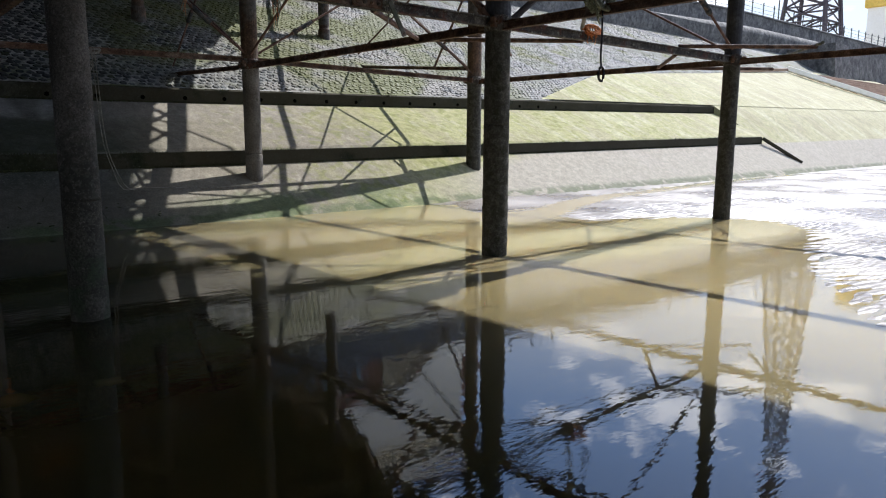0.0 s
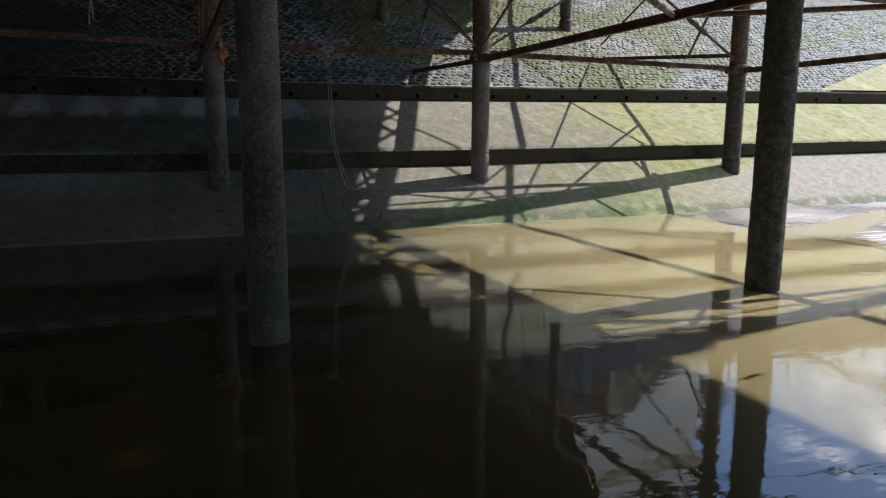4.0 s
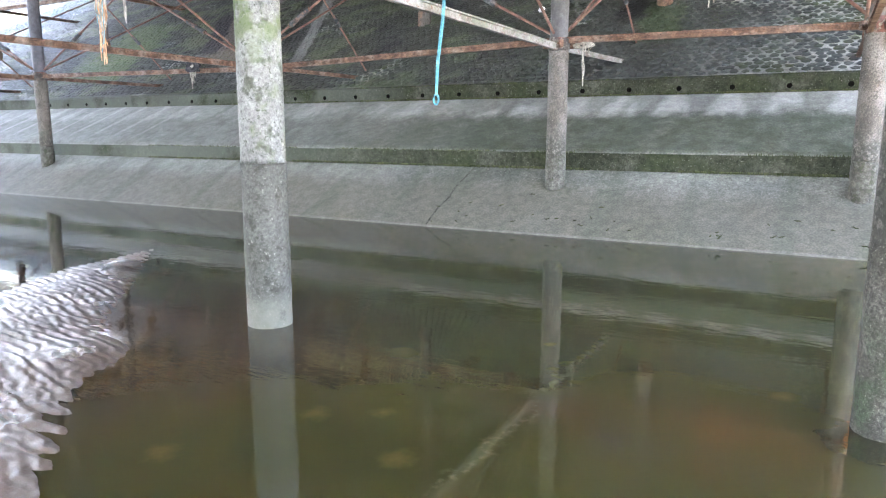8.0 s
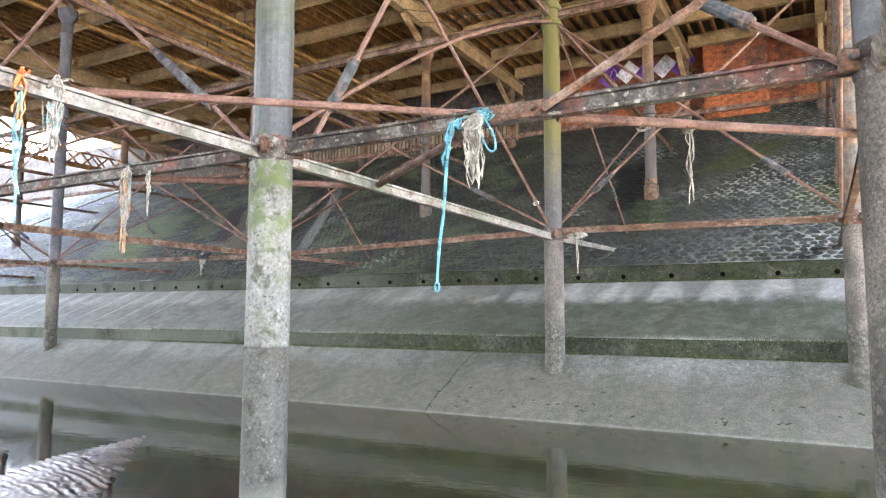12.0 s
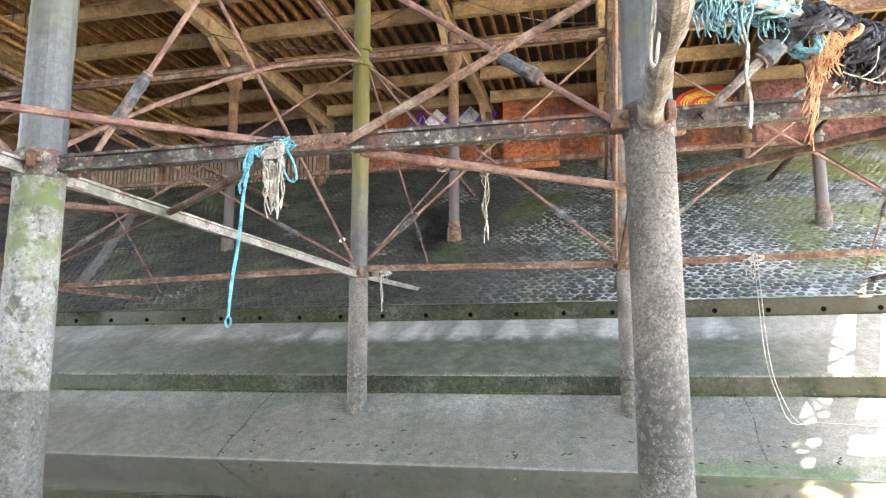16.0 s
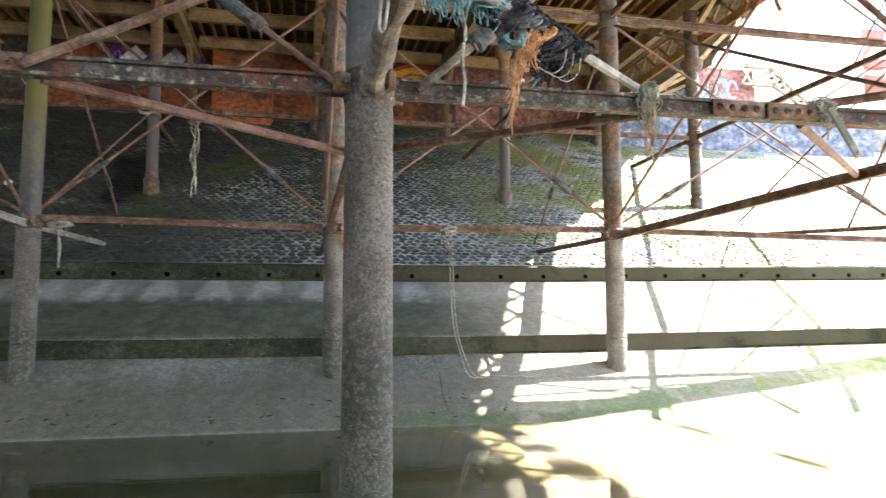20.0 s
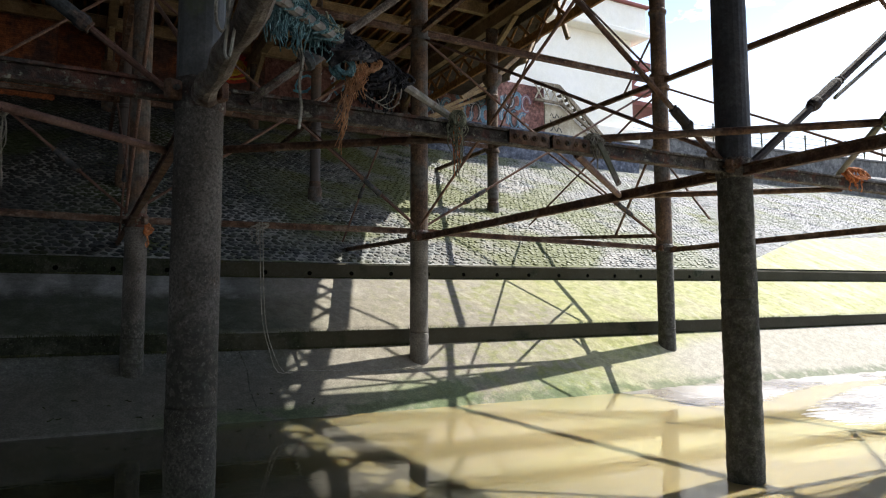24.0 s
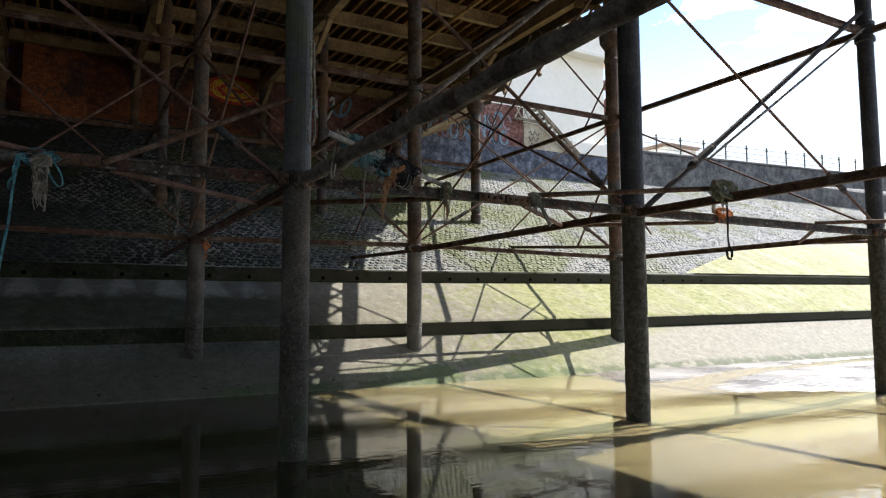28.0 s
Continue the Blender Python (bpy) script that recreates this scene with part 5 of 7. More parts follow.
def build_columns():
    rng = random.Random(4)
    for li, x in enumerate(LINES):
        for ri, y in enumerate(ROWS):
            if ri == 0 and li in (0, 1):
                continue
            base = min(ground_z(x, y), 0.0) if y < 11 else slope_z(y)
            front = y < 11
            low = thing("pier_column", "cast iron pier column with %s" % ("a barnacled concrete lower casing" if front else "a rusty collar, footed in the sloping sea wall"), "column", "pier columns", at=(x, y, 0))
            low.location.x += SHIFT.get((li, ri), 0.0)
            r0 = STOUT.get((li, ri), (0.15 if front else 0.165, 0))[0]
            bm = bmesh.new()
            if ri < 4:
                split = 1.05 if (li, ri) == (5, 2) else 1.37 if (li, ri) == (4, 2) else 1.75 if ri == 2 else (1.5 if front else base + 0.5)
                near = li >= 3 and ri in (2, 3)
                if near:
                    rough_shaft(bm, r0 * 1.06, r0 * 1.03, base - 0.6, split, rng, 0.035 if li >= 5 else 0.025)
                else:
                    lathe(bm, [(r0 * (1.06 - 0.03 * i / 8), base - 0.6 + (split - base + 0.6) * i / 8) for i in range(9)], 24, wobble=0.05, rng=rng)
                part("barnacled_base", bm, "column_base" if (li, ri) == (4, 2) else "column_grit" if (li, ri) == (5, 2) else "column_bounce_lit" if (li, ri) == (6, 3) else "column_rough", low, smooth=True)
                bm = bmesh.new()
                if near:
                    rough_shaft(bm, r0 * 1.03, r0, split - 0.002, TIE - 0.1, rng, 0.02 if li >= 6 else 0.012)
                else:
                    lathe(bm, [(r0, split + (TIE - 0.1 - split) * i / 6) for i in range(7)], 24, wobble=0.025, rng=rng)
                part("casing", bm, "column_pale" if front and li in (3, 4) else "column_bounce_lit" if (li, ri) == (6, 3) else "column_rough" if li >= 6 else "column_mid", low, smooth=True)
                bm = bmesh.new()
                lathe(bm, [(r0 * 1.0, TIE - 0.12), (r0 * 1.07, TIE - 0.1), (r0 * 1.1, TIE + 0.06), (r0 * 0.97, TIE + 0.1)], 24, wobble=0.05, rng=rng)
                collar = part("collar", bm, "beam", low)
                if li >= 3 and ri in (2, 3):
                    for q in range(4):
                        turn = Matrix.Rotation(math.pi / 2 * q + 0.5, 4, "Z")
                        bm = bmesh.new()
                        add_box(bm, (r0 * 0.98, -0.035, TIE - 0.075), (r0 + 0.1, 0.035, TIE + 0.05), turn, 0.012)
                        part("lug", bm, "rust", collar, "rusty clamp lug")
                        bm = bmesh.new()
                        add_tube(bm, [turn @ Vector((r0 + 0.06, -0.065, TIE - 0.01)), turn @ Vector((r0 + 0.06, 0.065, TIE - 0.01))], 0.018, 6)
                        part("bolt", bm, "rust_brown", collar)
                start = TIE + 0.08
            else:
                bm = bmesh.new()
                lathe(bm, [(0.2, base - 0.4), (0.2, base + 0.25), (0.17, base + 0.3), (0.165, base + 0.45)], 20, wobble=0.04, rng=rng)
                part("foot", bm, "rust_brown", low)
                start = base + 0.4
            bm = bmesh.new()
            r1 = STOUT.get((li, ri), (0, 0.15))[1]
            top = GIRDER - (1.9 if li >= 6 else 1.05)
            flange = UPPER
            prof = [(r1, start)]
            if flange > start + 0.5:
                prof += [(r1, flange - 0.22), (r1 * 1.25, flange - 0.2), (r1 * 1.25, flange - 0.12), (r1 * 1.02, flange - 0.1), (r1 * 1.02, flange + 0.08), (r1 * 1.25, flange + 0.1), (r1 * 1.25, flange + 0.18), (r1, flange + 0.2)]
            prof += [(r1, top - 0.5), (r1 * 1.15, top - 0.45), (r1 * 1.15, top - 0.4), (r1, top - 0.36), (r1, top - 0.1), (r1 * 1.7, top + 0.1), (r1 * 1.8, top + 0.3)]
            lathe(bm, prof, 20)
            shaft = "column_backlit" if (li, ri) in ((6, 2), (7, 2)) else "column_algae" if (li, ri) in ((4, 3), (3, 3)) else "column_back" if ri >= 4 and li < 7 else "column_slate" if li < 4 and ri == 3 else "rust_brown" if ri >= 3 or li >= 6 else ("column_algae" if (li, ri) == (3, 2) else "column_grey")
            part("upper_shaft", bm, shaft, low, smooth=False)
            bm = bmesh.new()
            lathe(bm, [(r1 * 1.1, top + 0.3), (r1 * 1.1, GIRDER + 0.02)], 16)
            part("head", bm, "rust_brown", low)


def bar_thing(name, label, category, pieces, group=""):
    """pieces: (part name, bmesh, material) under one Empty."""
    root = thing(name, label, category, group)
    for nm, bm, mat in pieces:
        part(nm, bm, mat, root)
    return root


def tie_beam(p, q, w=0.1, h=0.15, mat="beam", label="lichen-spotted rusty iron tie beam between pier columns", group="tie beams"):
    bm = bmesh.new()
    add_channel(bm, p, q, w, h, 0.022)
    pieces = [("channel", bm, mat)]
    for k in (0.04, 0.96):
        a = Vector(p).lerp(Vector(q), k)
        d = (Vector(q) - Vector(p)).normalized()
        bm = bmesh.new()
        add_bar(bm, a - d * 0.2, a + d * 0.2, w * 0.5, h * 1.04, 0.006)
        pieces.append(("end_plate", bm, mat))
    return bar_thing("tie_beam", label, "beam", pieces, group)


def tie_rod(p, q, r=0.025, mat="rust_pink", sleeve=None, label="thin rusty iron bracing rod", group="bracing rods", bow=0.0, fat=1.0, cover="sleeve"):
    p, q = Vector(p), Vector(q)
    bm = bmesh.new()
    add_tube(bm, sag(p, q, bow, 6), r, 8)
    pieces = [("rod", bm, mat)]
    if sleeve:
        a, b = p.lerp(q, sleeve[0]), p.lerp(q, sleeve[1])
        d = (b - a)
        bm = bmesh.new()
        add_tube(bm, [a, a + d * 0.04, a + d * 0.1, a + d * 0.2, a + d * 0.24, a + d * 0.85, a + d * 0.92, b], [fat * r * k for k in (1.2, 1.7, 2.4, 2.4, 2.05, 2.05, 1.7, 1.2)], 12)
        pieces.append(("turnbuckle", bm, cover))
    root = bar_thing("bracing_rod", label, "rod", pieces, group)
    if sleeve:
        body = [c for c in root.children if c.name.startswith("turnbuckle")][0]
        for k in (0.02, 0.97):
            bm = bmesh.new()
            add_tube(bm, [a + d * (k - 0.02), a + d * (k + 0.02)], r * 1.9 * fat, 6)
            part("lock_nut", bm, "rust" if fat == 1.0 else "rust_dark", body)
    return root


LEAN = {-10.0: -0.12, -3.0: 0.06, 6.5: 0.08}


def build_bracing():
    # tie beams along the shore at both levels
    for ri in (1, 2, 3):
        for a, b in zip(LINES, LINES[1:]):
            y = ROWS[ri]
            za, zb = (TIE + (LEAN.get(v, 0.0) if ri == 3 else 0.0) for v in (a, b))
            tie_beam((a, y, za), (b, y, zb), 0.09, 0.125 if ri < 3 else 0.1, "beam" if ri < 3 else "rust")
    # tie bars running inland
    for li, x in enumerate(LINES):
        for ri in (1, 2):
            if (li, ri) == (5, 1):
                bm = bmesh.new()
                pts = [Vector((x + 0.012 * math.sin(k * 1.7), ROWS[2] - 0.1 - (7.0 * (k / 24) ** 1.6), TIE - 0.03 + 0.006 * math.sin(k * 2.3))) for k in range(25)]
                add_tube(bm, pts, [0.1, 0.095] + [0.068 + 0.008 * math.sin(k * 2.1) for k in range(23)], 14, 0.12, random.Random(8))
                bar_thing("encrusted_pipe", "encrusted grey-brown iron pipe running out from a pier column", "pipe", [("pipe", bm, "encrusted")], "tie beams")
                continue
            tie_beam((x, ROWS[ri], TIE - 0.05), (x, ROWS[ri + 1], TIE - 0.05), 0.07, 0.11, "bar_pale" if li == 4 else "rust")
        z0, y1, z1 = {7: (0.3, 18.4, 0.72), 6: (-0.05, 17.9, 0.06), 5: (-0.05, 17.6, -0.05), 4: (-0.05, 18.9, 0.12)}.get(li, (-0.05, 17.65, -0.04))
        tie_beam((x, 13.1, TIE + z0), (x, y1, TIE + z1), 0.06, 0.09, "bar_pale" if li == 4 else "rust")
        if li < 7:
            tie_rod((x + 0.06, y1 - 0.06, TIE + z1), (x + 0.06, 13.2, UPPER - 0.1), 0.022, "rust_pink", sleeve=(0.3, 0.36))
    for ri in (1, 2, 3, 4):
        for a, b in zip(LINES, LINES[1:]):
            tie_beam((a, ROWS[ri], UPPER), (b, ROWS[ri], UPPER), 0.09, 0.13, "rust")
    for x in LINES:
        for a, b in zip(ROWS[1:5], ROWS[2:]):
            tie_beam((x, a, UPPER), (x, b, UPPER), 0.08, 0.12, "rust")
    # crossed rods in the planes of the rows and of the lines
    for ri in (1, 2, 3):
        y = ROWS[ri]
        for a, b in zip(LINES, LINES[1:]):
            if (ri, a) not in ((2, -3.0), (2, 1.45), (2, 6.5)):
                tie_rod((a, y + 0.05, TIE + 0.1), (b, y + 0.05, UPPER - 0.1), 0.024, sleeve=(0.16, 0.24))
            if (ri, a) not in ((2, -3.0), (2, -10.0), (2, 1.45)):
                tie_rod((b, y - 0.05, TIE + 0.1), (a, y - 0.05, UPPER - 0.1), 0.024, sleeve=(0.16, 0.24))
    # heavier braces about the two nearest front columns
    heavy = "rusty iron brace with a dark turnbuckle sleeve"
    tie_rod((-2.62, 6.0, 2.98), (0.25, 5.96, UPPER), 0.022, sleeve=(0.08, 0.18), label=heavy)
    tie_rod((-3.1, 5.97, 3.04), (-8.0, 5.97, UPPER), 0.022, sleeve=(0.12, 0.3), label=heavy)
    tie_rod((1.25, 5.93, 3.03), (-3.0, 5.93, 6.08), 0.022, sleeve=(0.105, 0.18), label=heavy)
    tie_rod((1.75, 5.97, 3.04), (5.95, 5.97, 6.75), 0.03, "encrusted", sleeve=(0.085, 0.15), label=heavy)
    brace = tie_rod((6.3, 6.03, 3.16), (1.6, 5.95, 6.5), 0.026, "rust", sleeve=(0.07, 0.12), label=heavy, fat=0.95, cover="rust_dark")
    for side in (-1, 1):
        bm = bmesh.new()
        add_bar(bm, (6.44, 6.03 + side * 0.035, 3.06), (6.24, 6.03 + side * 0.03, 3.2), 0.018, 0.06, 0.004)
        part("fork", bm, "rust", brace)
    tie_rod((6.7, 5.97, 3.06), (12.75, 5.97, 7.42), 0.046, "rust_dark", sleeve=(0.175, 0.27), label=heavy, fat=0.66, cover="rust_dark")
    tie_rod((8.1, 5.9, 3.97), (12.7, 5.9, 7.05), 0.022, "bar_pale", label="pale flaking iron rod lashed beside a heavy brace")
    tie_rod((-0.5, 5.9, 3.03), (1.35, 5.9, 3.95), 0.03, "rust", label="rusty raking pipe between a tie beam and a column")
    # the outer line: steeper rods footed in the slope, knee rods at the column and rods up to the deck's edge
    outer = "rusty iron bracing rod on the outer pier line"
    for p, q, r in (((13.1, 3.2), (18.7, 7.0), 0.03), ((13.1, 6.85), (18.6, 4.2), 0.026), ((13.1, 5.95), (14.8, 3.5), 0.032), ((13.1, 5.2), (11.8, 3.6), 0.026), ((13.1, 7.1), (16.6, 11.0), 0.03),
                    ((13.1, 8.55), (14.4, 7.05), 0.026), ((20.6, 7.2), (17.0, 11.0), 0.026)):
        tie_rod((12.94, p[0], p[1]), (12.94, q[0], q[1]), r, "rust", label=outer)
    for x in LINES:
        for a, b in ((6.0, 13.1), (13.1, 20.6)):
            if (x, a) == (12.9, 13.1):
                continue
            tie_rod((x + 0.05, a, TIE + 0.1), (x + 0.05, b, UPPER - 0.1), 0.024, bow=-0.3 if (x, a) == (-3.0, 6.0) else 0.0)
            if a < 13.0 and x < 12.0:
                tie_rod((x - 0.05, b, TIE + 0.1), (x - 0.05, a, UPPER - 0.1), 0.024)


def build_deck():
    x0, x1, y0, y1 = -36.5, 13.3, -12.0, WALL_Y
    root = thing("pier_deck", "underside of the pier deck, dirty cream girders and tarred joists", "deck", kind="structure")
    # planking carried on unseen to y -70 to keep sky light out
    bm = bmesh.new()
    add_box(bm, (x0, -70.0, DECK), (x1, y1 + 2, DECK + 0.12))
    part("planking", bm, "deck_wood", root)
    x = x0 + 0.15
    while x < x1:
        bm = bmesh.new()
        add_box(bm, (x - 0.04, y0, DECK - 0.26), (x + 0.04, y1 - 0.01, DECK - 0.002))
        part("joist", bm, "rail_rust", root)
        x += 0.42
    for x in LINES:
        bm = bmesh.new()
        add_channel(bm, (x, y0, GIRDER + 0.3), (x, y1 - 0.02, GIRDER + 0.3), 0.26, 0.6, 0.04)
        part("girder", bm, "deck_cream", root)
    y = -8.2
    while y < y1:
        for a, b in zip((x0,) + LINES, LINES + (x1,)):
            bm = bmesh.new()
            add_channel(bm, (a + 0.14, y, DECK - 0.5), (b - 0.14, y, DECK - 0.5), 0.2, 0.44, 0.03)
            part("cross_girder", bm, "deck_cream", root)
        y += 2.4
    for y in ROWS:
        for x in LINES:
            for sx in (-1, 1):
                bm = bmesh.new()
                add_bar(bm, (x, y + sx * 0.12, GIRDER - 0.75), (x, y + sx * 1.5, GIRDER - 0.02), 0.16, 0.14)
                part("bracket", bm, "deck_cream", root)
    # solid edge girders, added so that no sun leaks in below the deck's edge
    bm = bmesh.new()
    add_box(bm, (x1 - 0.16, 8.0, 10.87), (x1 - 0.06, 20.5, DECK - 0.004), bevel=0.01)
    part("edge_girder", bm, "deck_wood", root)
    bm = bmesh.new()
    add_box(bm, (x1 - 0.16, -60.0, 10.35), (x1 - 0.06, 8.0, DECK - 0.004), bevel=0.01)
    part("edge_girder", bm, "deck_wood", root)
    # lattice along the open edges
    for s in (x0 + 0.1, x1 - 0.1):
        for z, h in ((LATTICE + 0.06, 0.28), (LATTICE + 0.85, 0.1)):
            bm = bmesh.new()
            add_bar(bm, (s, y0, z), (s, y1 - 0.02, z), 0.1, h)
            part("lattice_chord", bm, "rail_rust", root)
        k = y0
        while k < y1 - 0.9:
            bm = bmesh.new()
            add_bar(bm, (s, k, LATTICE), (s, k + 0.9, LATTICE + 0.85), 0.05, 0.1)
            part("lattice_bar", bm, "rail_rust", root)
            bm = bmesh.new()
            add_bar(bm, (s + 0.04, k + 0.9, LATTICE), (s + 0.04, k, LATTICE + 0.85), 0.05, 0.1)
            part("lattice_bar", bm, "rail_rust", root)
            k += 0.9


def build_walls():
    bm = bmesh.new()
    add_box(bm, (-8.5, WALL_Y, 8.6), (21.5, WALL_Y + 0.6, DECK - 0.01))
    tagged(part("wall_north", bm, "brick_worn"), "brick wall with flaking orange paint below the pier", "wall", kind="structure")
    bm = bmesh.new()
    add_box(bm, (-60, WALL_Y, 8.6), (-8.5, WALL_Y + 0.6, DECK - 0.01))
    tagged(part("wall_west", bm, "wall_dark"), "dark brick wall below the pier", "wall", kind="structure")
    f = thing("slatted_screen", "weathered slatted timber screen before the wall", "screen")
    for k in range(60):
        bm = bmesh.new()
        add_box(bm, (-22.0 + 0.2 * k, WALL_Y - 0.35, 9.0), (-21.88 + 0.2 * k, WALL_Y - 0.3, 10.9))
        part("slat", bm, "boards", f)
    for z in (9.3, 10.6):
        bm = bmesh.new()
        add_box(bm, (-22.1, WALL_Y - 0.3, z), (-9.9, WALL_Y - 0.22, z + 0.12))
        part("rail", bm, "boards", f)
    root = thing("sea_wall", "dark stone sea wall with a rounded ledge", "sea wall", kind="structure")
    bm = bmesh.new()
    prof = [(WALL_Y + 0.6, 8.5), (WALL_Y - 0.05, 9.3), (WALL_Y - 0.25, 10.2)]
    for k in range(9):
        a = math.pi / 2 * k / 8
        prof.append((WALL_Y + 0.5 - 0.8 * math.cos(a), 10.5 + 0.75 * math.sin(a)))
    prof += [(WALL_Y + 2.2, 11.35), (WALL_Y + 2.2, 8.5)]
    extrude_profile(bm, prof, 21.5, 260, lift=lambda x, y: dip(x) if y > WALL_Y - 0.3 else 0.0)
    part("rounded_ledge", bm, "wall_stone", root)
    bm = bmesh.new()
    extrude_profile(bm, [(WALL_Y + 1.5, 11.0), (WALL_Y + 1.5, 12.68), (WALL_Y + 2.4, 12.68), (WALL_Y + 2.4, 11.0)], 28.6, 260, lift=lambda x, y: dip(x))
    part("parapet_wall", bm, "wall_stone", root)
    bm = bmesh.new()
    extrude_profile(bm, [(WALL_Y + 1.42, 12.68), (WALL_Y + 1.42, 12.8), (WALL_Y + 1.48, 12.85), (WALL_Y + 2.42, 12.85), (WALL_Y + 2.48, 12.8), (WALL_Y + 2.48, 12.68)], 28.6, 260, lift=lambda x, y: dip(x))
    part("coping", bm, "wall_stone", root)
    # bastion that steps forward beside the beach steps
    bm = bmesh.new()
    plan = [(69.0, WALL_Y - 0.2), (66.0, 23.1), (82.0, 23.9), (82.0, WALL_Y + 0.6)]
    foot, head = [bm.verts.new((x, y, 3.0)) for x, y in plan], [bm.verts.new((x + 0.4, y + 0.5, 9.7)) for x, y in plan]
    bm.faces.new(head[::-1])
    for k in range(4):
        bm.faces.new((foot[k], head[k], head[(k + 1) % 4], foot[(k + 1) % 4]))
    part("bastion", bm, "wall_stone", root)
    bm = bmesh.new()
    add_box(bm, (-400, WALL_Y + 2.4, 10.2), (500, WALL_Y + 400, 11.02))
    tagged(part("promenade", bm, "promenade"), "grey paved promenade above the sea wall", "promenade", kind="structure")
    # steps cut in the slope further along the beach
    root = thing("beach_steps", "broad brown concrete steps beside a pale kerb", "steps", kind="structure")
    for i in range(14):
        y = 14.0 + 0.65 * i
        bm = bmesh.new()
        x = 56.2 + (23.2 - y) * 0.72 + 0.3
        z = slope_z(y) + rise(x, y) + 0.15
        add_box(bm, (x, y, z - 0.9), (150, y + 0.66, z + 0.18), bevel=0.02)
        part("step", bm, "step_brown", root)
    bm = bmesh.new()
    add_bar(bm, (55.8, 23.1, slope_z(23.1) + rise(55.8, 23.1) + 0.3), (61.0, 15.9, slope_z(15.95) + rise(61.0, 15.9) + 0.35), 0.4, 0.35, 0.03)
    part("kerb", bm, "cream", root)
    bm = bmesh.new()
    add_bar(bm, (55.8, 23.1, slope_z(23.1) + rise(55.8, 23.1) + 0.2), (44.0, 21.5, slope_z(21.5) + rise(44.0, 21.5) + 0.1), 0.3, 0.2, 0.03)
    part("top_kerb", bm, "step_brown", root)


def build_services():
    """Rusty service pipes and slack cables slung under the deck."""
    for k, (x, z, r) in enumerate(((-14.1, 10.5, 0.06), (-14.5, 10.55, 0.07), (-14.9, 10.45, 0.06), (-15.35, 10.5, 0.08), (-16.0, 10.55, 0.06), (-16.6, 10.5, 0.07), (-18.3, 10.5, 0.08), (9.4, 10.5, 0.06))):
        root = thing("service_pipe", "orange-rusted service pipe slung below the deck", "pipe", "service pipes")
        bm = bmesh.new()
        add_tube(bm, [(x, -8.0, z), (x, 10.0, z - 0.03), (x, 28.9, z)], r, 10)
        part("pipe", bm, "pipe_rust", root)
        for j in range(5):
            bm = bmesh.new()
            y = -4.0 + 7.1 * j
            add_bar(bm, (x, y, z - r), (x, y, DECK - 0.27), 0.02, 0.05)
            part("hanger", bm, "rust", root)
    rng = random.Random(5)
    for k in range(14):
        n = rng.randrange(3, len(LINES) - 1)
        y = rng.uniform(3.0, 22.0)
        a, b = Vector((LINES[n], y, GIRDER + 0.02)), Vector((LINES[n + 1], y + rng.uniform(-2.5, 3.5), GIRDER + 0.02))
        root = thing("slack_cable", "thin slack cable slung between deck girders", "cable", "slack cables")
        part("cable", add_tube(bmesh.new(), sag(a, b, rng.uniform(0.25, 1.0), 12), 0.012, 5), "beam", root)


def build_flare():
    """The deck's landing flares out towards the promenade, boarded along its edge."""
    root = thing("landing_edge", "flared pier landing clad in weathered boards", "deck", kind="structure")
    line = [(13.35, 17.6), (14.4, 19.8), (15.3, 21.8), (15.9, 24.0), (16.4, 26.0), (17.0, 27.2), (17.4, 28.1)]
    bm = bmesh.new()
    low = [bm.verts.new((x, y, 11.3)) for x, y in line] + [bm.verts.new((13.32, 28.1, 11.3))]
    top = [bm.verts.new((v.co.x, v.co.y, DECK + 0.12)) for v in low]
    n = len(low)
    bm.faces.new(low[::-1])
    bm.faces.new(top)
    for k in range(n):
        bm.faces.new((low[k], low[(k + 1) % n], top[(k + 1) % n], top[k]))
    part("platform", bm, "deck_wood", root)
    for (ax, ay), (bx, by) in zip(line, line[1:]):
        a, b = Vector((ax, ay, 0)), Vector((bx, by, 0))
        m = max(2, int((b - a).length / 0.16))
        for k in range(m):
            p = a.lerp(b, (k + 0.5) / m)
            d = (b - a).normalized()
            bm = bmesh.new()
            drop = 0.12 * math.sin(k * 12.9 + ay * 3.1)
            add_box(bm, (-0.07, -0.015, 11.0 + drop), (0.07, 0.015, 12.6), Matrix.Translation(p) @ Matrix.Rotation(math.atan2(d.y, d.x), 4, "Z"))
            part("board", bm, "boards", root)
    for k in range(7):
        x, y = line[k]
        bm = bmesh.new()
        add_bar(bm, (13.3, y - 0.6, 9.6), (x - 0.1, y, 11.3), 0.1, 0.14)
        part("raking_strut", bm, "deck_cream", root)


